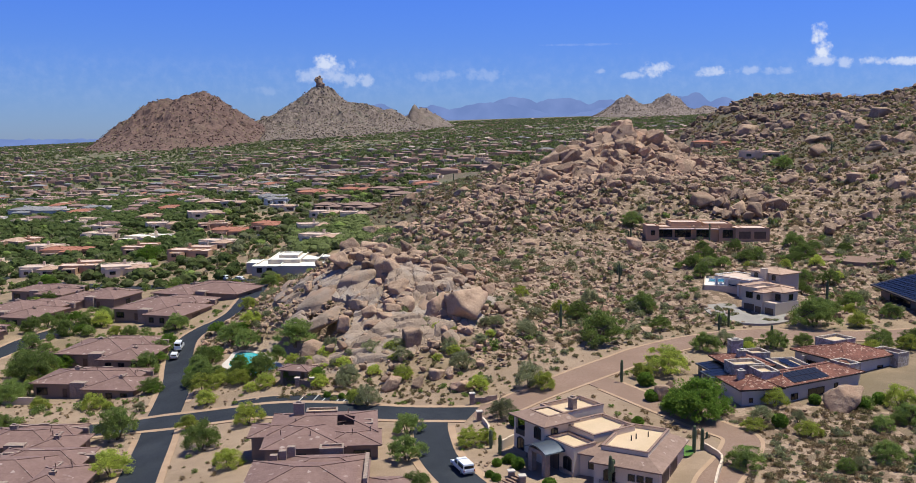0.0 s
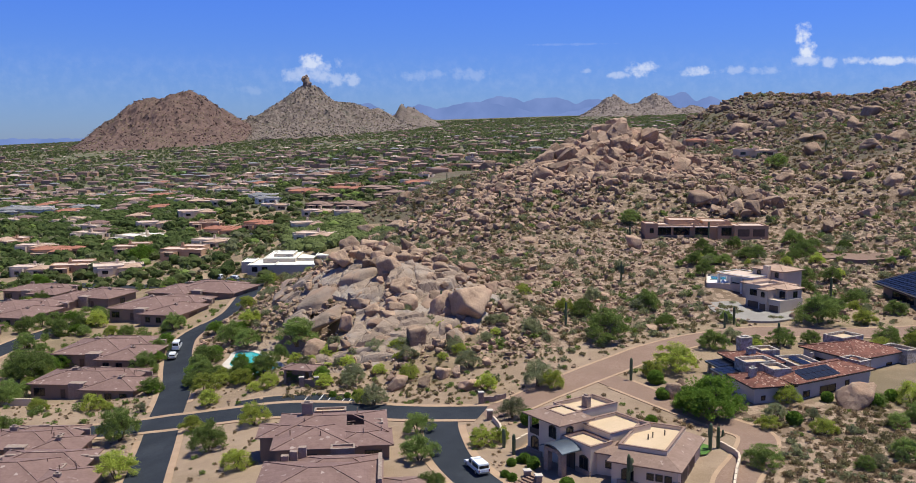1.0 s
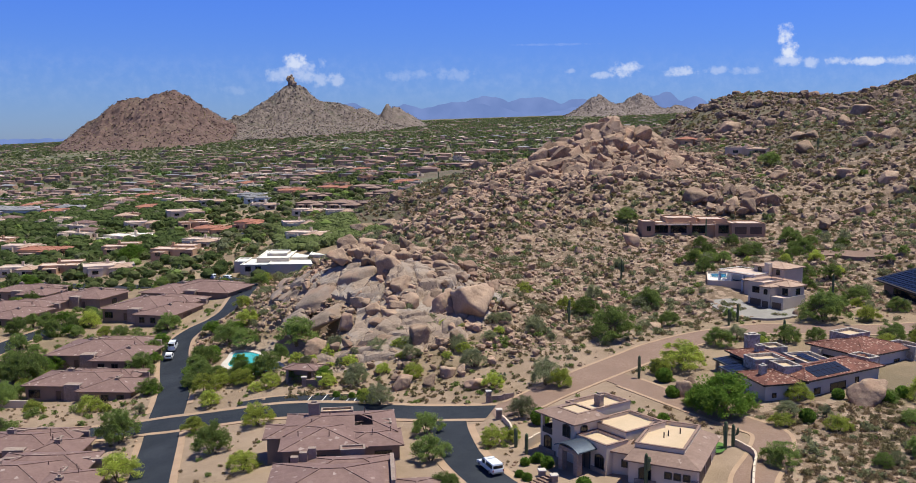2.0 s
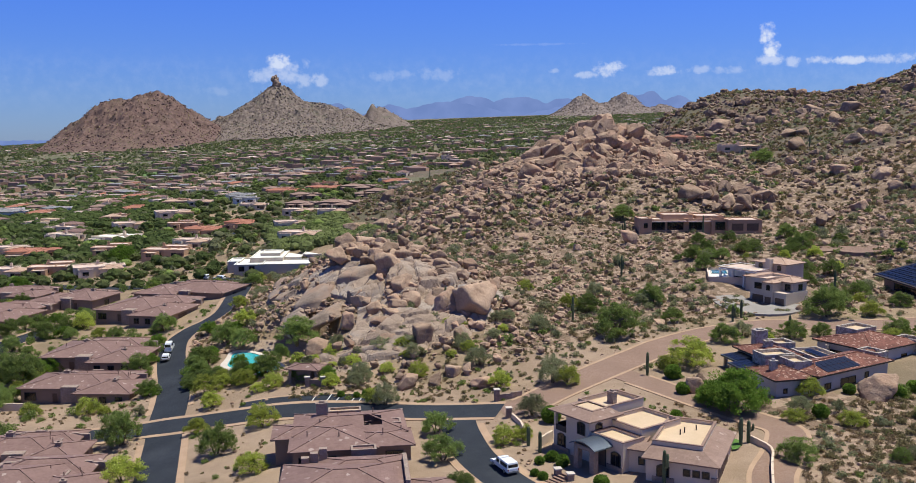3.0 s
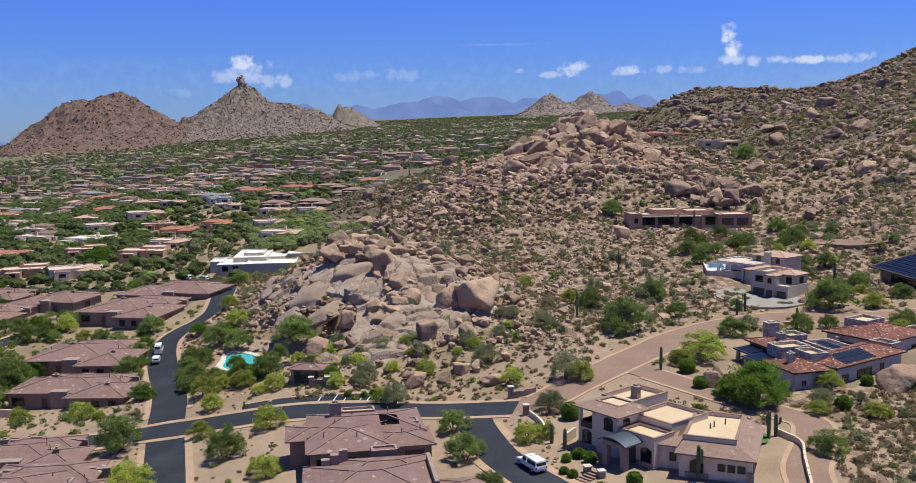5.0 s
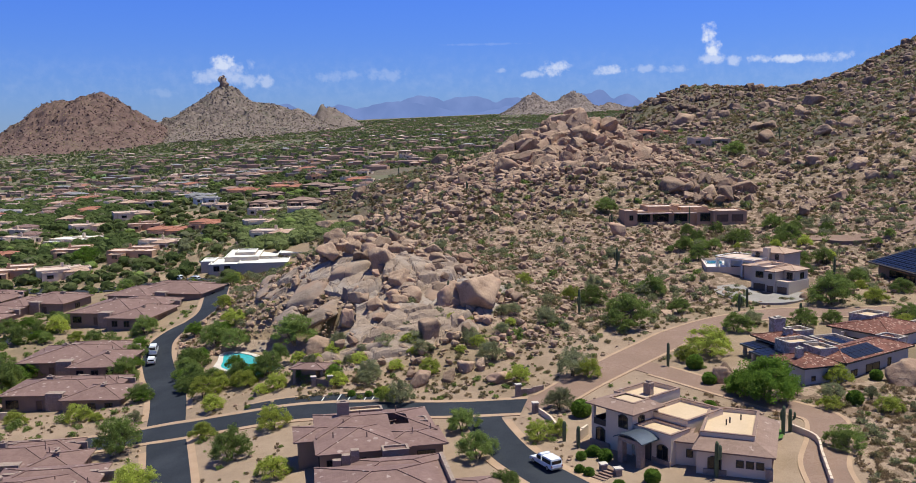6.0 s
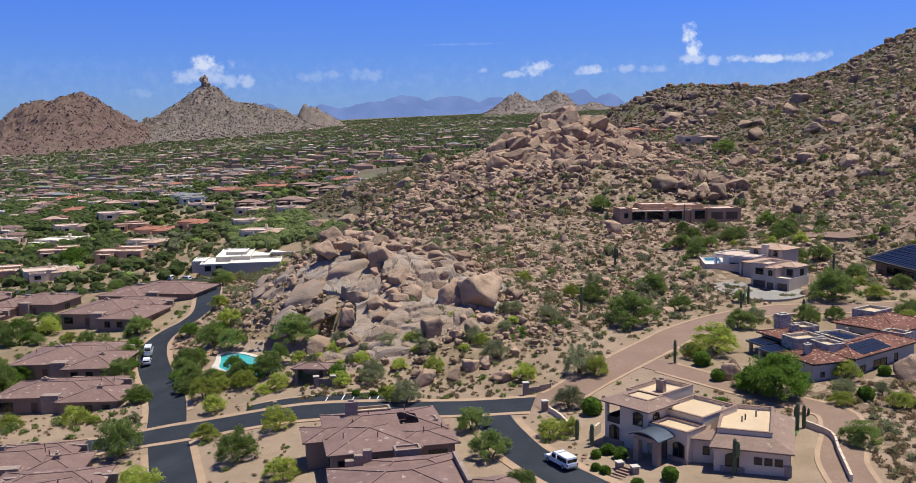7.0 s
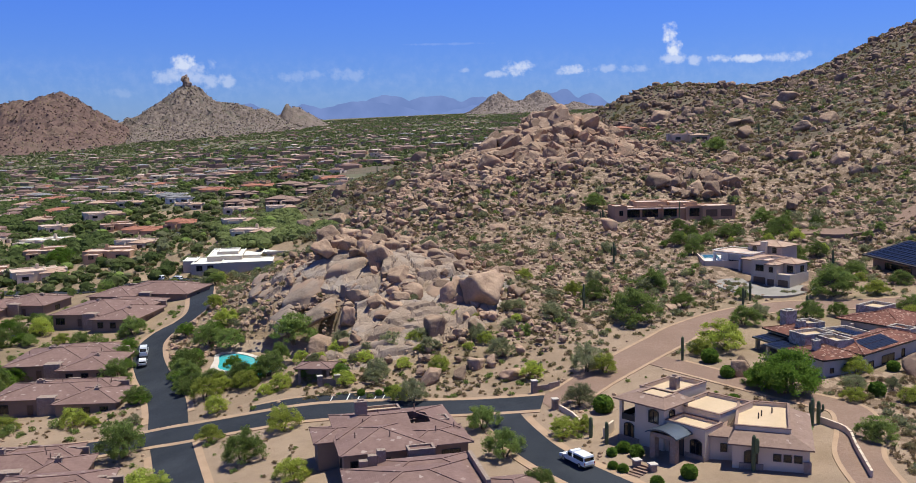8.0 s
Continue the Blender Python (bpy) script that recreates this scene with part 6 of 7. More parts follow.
# scrub
def bush_shape(seed, n=40, leaf=0.2, core=0.0):
    """A bush one metre wide: loose leaves, with a lumpy heart of foliage where core is given."""
    r = np.random.default_rng(seed)
    v = leaf_cloud(r, n, leaf, (0, 0, 0.28), (0.5, 0.5, 0.36), 0.35)
    f = tri_faces(v)
    if core:
        d, g = ball(2)
        lump = d * (core * r.uniform(0.7, 1.25, len(d)))[:, None] * (1, 1, 0.75) + (0, 0, 0.28)
        v, f = np.concatenate([v, lump]), np.concatenate([f, g + len(v)])
    return v, f


BUSH = [bush_shape(500 + k) for k in range(8)]
GARDEN = [bush_shape(540 + k, 500, 0.05) for k in range(6)]
FINE_BUSH = [bush_shape(520 + k, 110, 0.11) for k in range(8)]


def bushes(name, mat, label, zones, seed):
    """Scrub over stretches of land: count, bounds, sizes, whether on wild slopes alone, shapes."""
    r = np.random.default_rng(seed)
    parts, n0 = [], 0
    for n, (x0, x1, y0, y1), lo, hi, slope, shapes in zones:
        x, y = r.uniform(x0, x1, n), r.uniform(y0, y1, n)
        keep = free(x, y, 0.6) & (np.hypot(x - POOL[0], y - POOL[1]) > 14)
        if slope:
            keep &= r.random(n) < wildness(x, y)
        keep &= value_noise(x, y, 30, seed) + 0.7 * value_noise(x, y, 8, seed + 1) > r.uniform(-1.2, 0.8, n)
        keep &= ~on_outcrop(x, y) | (r.random(n) < 0.07)
        x, y = x[keep], y[keep]
        size = lo + (hi - lo) * r.random(len(x)) ** 1.15
        v, f = scatter(shapes, x, y, land(x, y) - 0.05, size, r.uniform(0.7, 1.15, len(x)), r)
        parts.append((v, f + n0))
        n0 += len(v)
    ob = new(name, np_mesh(name, np.concatenate([a for a, _ in parts]), np.concatenate([b for _, b in parts]), [mat]))
    return tagged(ob, label, "scrub", kind="stuff")


SLOPE_NEAR, SLOPE_MID, SLOPE_FAR = (-85, 260, 195, 345), (-75, 430, 335, 640), (90, 560, 560, 1000)
bushes("olive_scrub", leaf_scrub, "olive and yellow desert scrub on the slopes", [
    (3800, SLOPE_NEAR, 0.7, 2.2, True, FINE_BUSH), (8500, SLOPE_MID, 1.1, 3.0, True, BUSH), (4200, SLOPE_FAR, 2.0, 4.5, True, BUSH),
    (700, (-88, -38, 226, 345), 0.7, 2.2, False, FINE_BUSH), (1700, (20, 110, 95, 160), 0.7, 1.9, False, FINE_BUSH), (260, (-160, -40, 95, 300), 0.5, 1.2, False, FINE_BUSH), (700, (-50, 4, 168, 202), 0.4, 1.5, False, FINE_BUSH), (500, (0, 60, 172, 235), 0.6, 1.8, False, FINE_BUSH), (2600, (-140, 20, 345, 760), 1.0, 3.2, False, BUSH), (1100, (-100, -35, 325, 440), 1.0, 3.2, False, FINE_BUSH)], 61)
bushes("green_scrub", leaf_grey, "grey-green desert bushes on the slopes", [
    (2800, SLOPE_NEAR, 1.0, 2.8, True, FINE_BUSH), (420, SLOPE_NEAR, 2.4, 5.0, True, GARDEN), (3000, SLOPE_MID, 1.3, 4.2, True, BUSH), (1300, SLOPE_FAR, 2.0, 5.0, True, BUSH),
    (260, (-88, -38, 240, 345), 1.2, 3.4, False, GARDEN), (750, (34, 110, 95, 160), 0.8, 2.4, False, FINE_BUSH), (300, (55, 130, 185, 300), 0.8, 2.4, False, FINE_BUSH), (300, (-5, 60, 176, 235), 0.8, 2.6, False, FINE_BUSH), (1100, (-140, 20, 345, 760), 1.6, 4.0, False, BUSH), (500, (-100, -35, 325, 440), 1.6, 4.5, False, GARDEN)], 71)
bushes("dry_scrub", leaf_dry, "dry brown brush and grass tufts", [
    (7000, SLOPE_NEAR, 0.6, 1.7, True, FINE_BUSH), (11000, SLOPE_MID, 1.0, 2.4, True, BUSH), (4000, SLOPE_FAR, 2.0, 4.0, True, BUSH),
    (900, (-88, -38, 226, 345), 0.6, 1.6, False, FINE_BUSH), (3600, (20, 110, 95, 160), 0.5, 1.5, False, FINE_BUSH), (2600, (-160, -15, 95, 215), 0.4, 1.1, False, FINE_BUSH), (900, (-20, 60, 110, 235), 0.4, 1.0, False, FINE_BUSH)], 81)
bushes("garden_shrubs", leaf_green, "small green garden shrubs in gravel yards", [
    (1700, (-180, -60, 120, 345), 0.7, 1.9, False, FINE_BUSH), (420, (-185, -96, 120, 345), 2.0, 4.2, False, GARDEN), (400, (-60, 0, 110, 205), 0.6, 1.6, False, FINE_BUSH), (160, (0, 110, 110, 215), 0.6, 1.6, False, FINE_BUSH),
    (300, SLOPE_NEAR, 1.4, 3.6, True, FINE_BUSH), (260, SLOPE_MID, 2.0, 4.5, True, BUSH)], 91)


# saguaros
def saguaro(x, y, tall, arms, seed):
    """A ribbed column cactus with upturned arms."""
    r = random.Random(seed)
    bm = bmesh.new()

    def column(path, rad):
        prev = None
        for k, (p, scale) in enumerate(path):
            ring = [bm.verts.new((p[0] + rad * scale * (1 + 0.12 * (i % 2)) * math.cos(i * math.pi / 8), p[1] + rad * scale * (1 + 0.12 * (i % 2)) * math.sin(i * math.pi / 8), p[2])) for i in range(16)]
            if prev:
                for i in range(16):
                    bm.faces.new((prev[i], prev[(i + 1) % 16], ring[(i + 1) % 16], ring[i]))
            prev = ring
        bm.faces.new(prev)

    column([((0, 0, -0.5), 0.8), ((0, 0, tall * 0.3), 1), ((0, 0, tall * 0.8), 1), ((0, 0, tall * 0.95), 0.8), ((0, 0, tall), 0.3)], 0.27)
    for k in range(arms):
        a = r.uniform(0, 6.28)
        z0, up = tall * r.uniform(0.35, 0.55), tall * r.uniform(0.2, 0.4)
        c, s = math.cos(a), math.sin(a)
        column([((0.2 * c, 0.2 * s, z0 - 0.2), 0.8), ((0.6 * c, 0.6 * s, z0), 1), ((0.72 * c, 0.72 * s, z0 + 0.4), 1), ((0.72 * c, 0.72 * s, z0 + up), 1), ((0.72 * c, 0.72 * s, z0 + up + 0.3), 0.35)], 0.18)
    ob = part("saguaro", bm, cactus_skin, None)
    ob.matrix_basis = pose(x, y, float(height(x, y)), 0, 0, r.uniform(0, 360))
    return tagged(ob, "tall ribbed green saguaro cactus standing in the desert", "cactus", "saguaros")


for n, (x, y, t, a) in enumerate([(23.1, 173.9, 4.6, 0), (34.3, 260.8, 7, 3), (29.5, 136.5, 4.5, 2), (13.6, 212.3, 6, 2), (14.5, 123.2, 5.0, 2), (-3.0, 141, 3.2, 0),
                                  (-1.5, 137.6, 3.4, 0), (31, 137.5, 3.6, 1), (60, 198, 5, 0), (55, 216, 4.5, 0), (52, 213, 4, 1)]):
    saguaro(x, y, t, a, 600 + n)
for n in range(20):
    x, y = tree_rng.uniform(-30, 220), tree_rng.uniform(215, 560)
    if wildness(np.array([x]), np.array([y]))[0] > 0.4 and free(np.array([x]), np.array([y]))[0]:
        saguaro(x, y, tree_rng.uniform(4, 8), tree_rng.randint(0, 3), 640 + n)

# ---- the suburb on the plain ----
fr = np.random.default_rng(21)


def open_plain(x, y, steep=0.11):
    """Level land that is built upon, away from the rocky slopes and the near lots."""
    slope = np.hypot(height(x + 8, y) - height(x - 8, y), height(x, y + 8) - height(x, y - 8)) / 16
    edge = np.where(y < 900, -35 - 0.05 * (y - 350), np.where(y < 1500, 0.22, 0.38) * y)
    return (slope < steep) & (x < edge) & (y > 345)


def town_house(kind, roof, wall, seed):
    """A detached house of the suburb: joined blocks under hips or flat roofs, with windows and a garage door."""
    r = random.Random(seed)
    h = new("house")
    flat = kind == "flat"
    blocks = [(-11, -6, 3, 6, 3.8), (0, -9, 9, 3, 3.3), (-6, 3, 7, 11, 4.4), (6, -1, 13, 8, 3.2), (-9, -10, -3, -4, 3.0)]
    for n, (x0, y0, x1, y1, e) in enumerate(blocks):
        x0, y0, x1, y1 = (v + r.uniform(-1.6, 1.6) for v in (x0, y0, x1, y1))
        e += r.uniform(-0.6, 0.7)
        low = flat or r.random() < 0.3
        wall_part(h, x0, y0, x1, y1, -3, e, wall)
        if low:
            flat_part(h, x0, y0, x1, y1, e - 0.35, roof if flat else deck_blush, wall, 0.3)
        else:
            hip_part(h, x0, y0, x1, y1, e, r.uniform(0.24, 0.32), roof, 0.5)
        opening(h, "window", "s", (x0 + x1) / 2, y0, 0.8, 2.2, 1.5)
        if n == 1:
            opening(h, "garage_door", "s", x1 - 2.2, y0, 0, 3.2, 2.3, garage_wood, wall, mullions=0)
    chimney(h, r.uniform(-6, 2), r.uniform(-2, 4), 3, 6.2, 1.2, 1.0, wall)
    return h


KINDS = [("hip", tan_tile, stucco_beige, "tan tile roof and beige walls"), ("hip", red_tile, stucco_adobe, "red clay tile roof and adobe walls"),
         ("flat", deck_blush, stucco_adobe, "flat blush roof and adobe walls"), ("hip", brown_tile, stucco_brown, "brown tile roof and brown walls"),
         ("flat", deck_white, stucco_beige, "flat white roof and beige walls"), ("hip", grey_tile, stucco_white, "grey tile roof and pale walls"),
         ("hip", rose_tile, stucco_beige, "rose tile roof and beige walls"), ("hip", tan_tile, stucco_adobe, "tan tile roof and adobe walls"),
         ("flat", deck_sand, stucco_beige, "flat sand roof and beige walls"), ("hip", brown_tile, stucco_beige, "brown tile roof and beige walls"),
         ("hip", red_tile, stucco_beige, "faded red tile roof and beige walls")]
BUILT = [town_house(k, a, b, 70 + n) for n, (k, a, b, _) in enumerate(KINDS)]
PLACED = [  # x, y, width, kind
    (-192, 401, 22, 2), (-214, 402, 20, 0), (-236, 471, 24, 1), (-207, 514, 29, 4), (-186, 455, 21, 2), (-168, 386, 24, 0), (-146, 417, 23, 2),
    (-142, 440, 20, 0), (-205, 613, 30, 0), (-152, 497, 22, 1), (-132, 505, 20, 1), (-146, 704, 28, 1), (-118, 735, 29, 1), (-85, 415, 22, 0),
    (-96, 452, 21, 0), (-78, 470, 18, 0), (-87, 702, 28, 3), (-77, 500, 22, 3), (-121, 653, 22, 3),
]
MORE = [
    (-176, 690, 23, 5), (-200, 665, 22, 0), (-379, 720, 45, 5), (-345, 752, 24, 5), (-392, 670, 24, 5), (-266, 583, 25, 6), (-291, 687, 24, 6),
    (-180, 555, 20, 2), (-152, 620, 21, 0), (-165, 655, 18, 5), (-148, 1062, 35, 4), (-185, 1118, 30, 0), (-262, 872, 30, 6), (-273, 786, 27, 6),
    (-310, 773, 24, 6), (-276, 1128, 38, 4), (136, 586, 24, 1), (140, 491, 26, 0), (-110, 560, 22, 0), (-70, 620, 24, 3), (-60, 580, 22, 3),
]
spots = [(x, y, w, k, fr.uniform(-25, 25)) for x, y, w, k in PLACED + MORE]
taken = [(s[0], s[1]) for s in spots]
for _ in range(2500):
    x, y = fr.uniform(-620, 0), fr.uniform(390, 1150)
    if len(spots) > 190:
        break
    if not open_plain(np.array([x]), np.array([y]))[0] or x < -0.66 * y or min(math.hypot(x - a, y - b) for a, b in taken) < 38:
        continue
    taken.append((x, y))
    spots.append((x, y, fr.uniform(19, 26), int(fr.choice([0, 0, 2, 2, 3, 6, 7, 7, 8, 9, 0, 10, 10, 4, 0, 7])), fr.uniform(-30, 30)))
used = set()
for x, y, w, k, rz in spots:
    h = BUILT[k]
    if k in used:
        h = copy_thing(h, Matrix())
    used.add(k)
    s = w / 24.0
    h.matrix_basis = pose(x, y, float(height(x, y)) + 0.2, 0, 0, rz) @ Matrix.Diagonal((s, s, 0.85 if w < 40 else 1.4, 1))
    tagged(h, "suburban house with a " + KINDS[k][3], "house", "houses of the suburb")
    FOOT.append((x - w * 0.45, y - w * 0.4, x + w * 0.45, y + w * 0.4))

# far rows of houses, too small to tell parts
ROOFS = [tan_tile, brown_tile, brown_tile, rose_tile, rose_tile, deck_blush, grey_tile, brown_tile, rose_tile, brown_tile, grey_tile, rose_tile, rose_tile, brown_tile]
n = 1900
d = 900 * (4300 / 900) ** fr.random(n)
u = fr.uniform(-0.68, 0.36, n)
x, y = u * d, d
keep = open_plain(x, y) & (fr.random(n) < np.clip(d / 1300, 0.5, 1)) & (value_noise(x, y, 130, 41) > -0.55)
x, y = x[keep], y[keep]
vs, fs, mi, n0 = [], [], [], 0
for px, py in zip(x, y):
    w, dd, e = fr.uniform(8, 20), fr.uniform(6, 11), fr.uniform(3.0, 5.2)
    z, a = float(height(px, py)), fr.uniform(-0.5, 0.5)
    top = e + (min(w, dd) * 0.16 if fr.random() < 0.6 else 0.1)
    c = [(-w, -dd, -4), (w, -dd, -4), (w, dd, -4), (-w, dd, -4), (-w, -dd, e), (w, -dd, e), (w, dd, e), (-w, dd, e), (-w * 0.4, 0, top), (w * 0.4, 0, top)]
    ca, sa = math.cos(a), math.sin(a)
    vs += [(px + p[0] * ca * 0.55 - p[1] * sa * 0.55, py + p[0] * sa * 0.55 + p[1] * ca * 0.55, z + p[2]) for p in c]
    fs += [[n0 + i for i in q] for q in ((0, 1, 5, 4), (1, 2, 6, 5), (2, 3, 7, 6), (3, 0, 4, 7), (4, 5, 9, 8), (6, 7, 8, 9), (5, 6, 9, 9), (7, 4, 8, 8))]
    m = 2 + int(fr.integers(0, len(ROOFS)))
    wl = int(fr.random() < 0.5)
    mi += [wl] * 4 + [m] * 4
    n0 += 10
tri, tmi = [], []
for f, m in zip(fs, mi):
    f = list(f)
    tri.append(f[:3])
    tmi.append(m)
    if f[2] != f[3]:
        tri.append((f[0], f[2], f[3]))
        tmi.append(m)
town = new("distant_houses", np_mesh("distant_houses", vs, tri, [stucco_brown, stucco_adobe, *ROOFS], False, tmi))
tagged(town, "rows of small tan and brown houses across the plain", "houses", kind="stuff")

# streets of the suburb
for line, w in (([(-93, 330), (-97, 343), (-112, 350), (-135, 347), (-160, 352), (-190, 368)], 7), ([(-135, 462), (-122, 500), (-108, 540), (-104, 590)], 7),
                ([(-230, 380), (-222, 430), (-214, 480), (-225, 540)], 7), ([(-330, 640), (-270, 650), (-215, 640)], 8), ([(-400, 640), (-350, 690), (-330, 760)], 8)):
    o = ribbon("street", dense(line, 3), np.linspace(-w / 2, w / 2, 5), 0.25, asphalt, 0.8)
    tagged(o, "dark asphalt street between the houses", "road", kind="structure")

# fairways
for line, w in (([(-420, 780), (-368, 830), (-330, 900), (-300, 960)], 30), ([(-292, 794), (-250, 860), (-215, 900)], 24), ([(-497, 1185), (-471, 1290), (-440, 1370)], 45),
                ([(-600, 1850), (-560, 2050), (-500, 2150)], 80), ([(-330, 1450), (-250, 1500)], 50), ([(-430, 1000), (-380, 1060)], 40)):
    o = ribbon("fairway", dense(line, 8), np.linspace(-w / 2, w / 2, 6), 1.0, fairway_green, 3.0)
    tagged(o, "mown green golf fairway", "grass", kind="structure")

# woods between the houses
def crowns(name, mat, n, near_d, far_d, lo, hi, shapes, seed, label, us=(-0.68, 0.38)):
    r = np.random.default_rng(seed)
    d = np.sqrt(near_d ** 2 + (far_d ** 2 - near_d ** 2) * r.random(n))
    x, y = r.uniform(*us, n) * d, d
    ok = open_plain(x, y, 0.22) & (value_noise(x, y, 60, seed) + 0.5 * value_noise(x, y, 22, seed + 1) > r.uniform(-1.3, 0.5, n))
    x, y = x[ok], y[ok]
    ok = np.ones(len(x), bool)
    if near_d < 1000:
        for x0, y0, x1, y1 in FOOT:
            ok &= ~((x > x0 + 1) & (x < x1 - 1) & (y > y0 + 1) & (y < y1 - 1))
    x, y = x[ok], y[ok]
    size = r.uniform(lo, hi, len(x))
    v, f = scatter(shapes, x, y, height(x, y) - 0.2, size, r.uniform(0.7, 1.1, len(x)) * (1.0 if near_d < 900 else 0.95), r)
    o = new(name, np_mesh(name, v, f, [mat]))
    return tagged(o, label, "trees", kind="stuff")


LUMP = [bush_shape(700 + k, 170, 0.06, 0.4) for k in range(6)]
COARSE = [bush_shape(720 + k, 22, 0.26) for k in range(6)]
for k, (mat, share) in enumerate(((leaf_far, 0.42), (leaf_far_deep, 0.3), (leaf_green, 0.1), (leaf_grey, 0.18))):
    crowns("suburban_trees", mat, int(8500 * share), 345, 1000, 3.0, 8.0, LUMP, 800 + k, "green desert trees between the houses")
    crowns("suburban_scrub", mat, int(16000 * share), 345, 1000, 1.5, 3.5, COARSE, 840 + k, "low scrub between the houses")
for k, (mat, n) in enumerate(((leaf_far, 16000), (leaf_far_deep, 11000), (leaf_grey, 17000))):
    crowns("distant_trees", mat, n, 930, 4300, 5.0, 10.5, COARSE, 820 + k, "far green tree cover over the plain")
crowns("suburban_trees", leaf_far_deep, 5200, 430, 1000, 4.0, 9.0, LUMP, 861, "green desert trees along the fairways", (-0.7, -0.34))
crowns("suburban_trees", leaf_far, 2200, 350, 470, 3.0, 7.0, LUMP, 862, "green desert trees beside the white-roofed building", (-0.24, -0.1))

# ---- kerbs, markings, walls ----
def kerb(line, offset, width=1.3, lift=0.135):
    o = ribbon("kerb", line, np.linspace(offset, offset + width, 3), lift, kerb_stone, 0.3)
    return tagged(o, "tan concrete kerb band beside the road", "kerb", kind="structure")


for key in ROADS:
    line, width = LINES[key]
    if key in ("north", "south", "bend"):
        line = line[5:] if key != "south" else line[5:]
    for side in (1, -1):
        d = width / 2 if side > 0 else -width / 2 - 1.3
        kerb(line, d, lift=0.135 if key == "cross" else 0.128)
for key in PAVED:
    line, width = LINES[key]
    line = line[4:] if key == "drive" else line[5:]
    for side in (1, -1):
        kerb(line, width / 2 if side > 0 else -width / 2 - 0.7, 0.7, 0.12)

# parking bay with painted stall lines
bay = dense([(-58.5, 180), (-52, 179.8), (-46, 178.8), (-38, 177.4), (-31, 175.8), (-28, 174.6)])
tagged(ribbon("parking_bay", bay, np.linspace(-2.2, 2.0, 4), 0.118, asphalt), "dark asphalt parking bay beside the road", "parking", kind="structure")
kerb(bay, -2.9, 0.7)
for k in range(7):
    x = -42.6 + 2.5 * k
    i = min(int(np.argmin(np.abs(bay[:, 0] - x))), len(bay) - 2)
    d = bay[i + 1] - bay[i]
    nrm = np.array([d[1], -d[0]]) / np.hypot(*d)
    o = ribbon("stall_line", np.array([bay[i] + nrm * a for a in (-2.1, -0.8, 0.8, 1.9)]), (-0.09, 0.09), 0.13, line_paint, 0.02)
    tagged(o, "white painted parking stall line", "marking", kind="structure")

# pool
def pool(name, cx, cy, z, rx, ry, turn, water, label, rim=1.6, lobes=0.22):
    """A freeform pool: rim, deck and water."""
    p = thing(name, label, "pool", cx, cy, z, turn)
    n = 48
    a = [2 * math.pi * i / n for i in range(n)]
    shape = [(math.cos(q) * (1 + lobes * math.cos(2 * q + 0.8)), math.sin(q) * (1 + lobes * 0.7 * math.sin(q * 3))) for q in a]
    bm = bmesh.new()
    poly(bm, [(rx * x, ry * y, -0.12) for x, y in shape])
    part("water", bm, water, p)
    bm = bmesh.new()
    rings = []
    for g, h in ((0, -0.4), (0, 0.02), (rim, 0.02), (rim, -2.0)):
        rings.append([bm.verts.new(((rx + g) * x, (ry + g) * y, h)) for x, y in shape])
    for r0, r1 in zip(rings, rings[1:]):
        for i in range(n):
            bm.faces.new((r0[i], r0[(i + 1) % n], r1[(i + 1) % n], r1[i]))
    part("deck", bm, concrete, p)
    return p


pool("swimming_pool", POOL[0], POOL[1], POOL_Z, 11.2, 5.2, -57, pool_water, "turquoise freeform swimming pool with a pale concrete deck")

# terrace and pool of the white house
w = thing("pool_terrace", "white pool terrace with a small blue pool and retaining walls", "terrace", 63.5, 256, 19.6, -14)
bm = bmesh.new()
box(bm, -5, -9, -4, 6, 8, 0)
part("paving", bm, stucco_white, w)
bm = bmesh.new()
for a in ((-5.3, -9.3, -5, 8.3), (-5.3, -9.3, 6.3, -9), (6, -9, 6.3, 8.3), (-5.3, 8, 6.3, 8.3)):
    box(bm, a[0], a[1], -4, a[2], a[3], 0.6)
part("retaining_wall", bm, stucco_beige, w)
bm = bmesh.new()
box(bm, -4, 0.5, -0.3, 0.2, 6.5, 0.05)
part("water", bm, deep_water, w)
bm = bmesh.new()
for a in ((-4.3, 0.2, -4, 6.8), (0.2, 0.2, 0.5, 6.8), (-4, 0.2, 0.2, 0.5), (-4, 6.5, 0.2, 6.8)):
    box(bm, a[0], a[1], -0.2, a[2], a[3], 0.22)
part("pool_rim", bm, concrete, w)
for y in (-3, -6):
    l = thing("sun_lounger", "white poolside lounger on the terrace", "lounger", 63 + y * 0.3, 255 + y, 19.62, 20, "poolside loungers")
    bm = bmesh.new()
    box(bm, -0.3, -0.9, 0.3, 0.3, 0.5, 0.38)
    part("seat", bm, white_paint, l)
    bm = bmesh.new()
    box(bm, -0.3, 0, 0, 0.3, 0.7, 0.08, Matrix.Translation((0, 0.5, 0.3)) @ Matrix.Rotation(0.6, 4, "X"))
    part("backrest", bm, white_paint, l)
    for q in ((-0.25, -0.8), (0.25, -0.8), (-0.25, 0.4), (0.25, 0.4)):
        bm = bmesh.new()
        box(bm, q[0] - 0.03, q[1] - 0.03, 0, q[0] + 0.03, q[1] + 0.03, 0.3)
        part("leg", bm, white_paint, l)
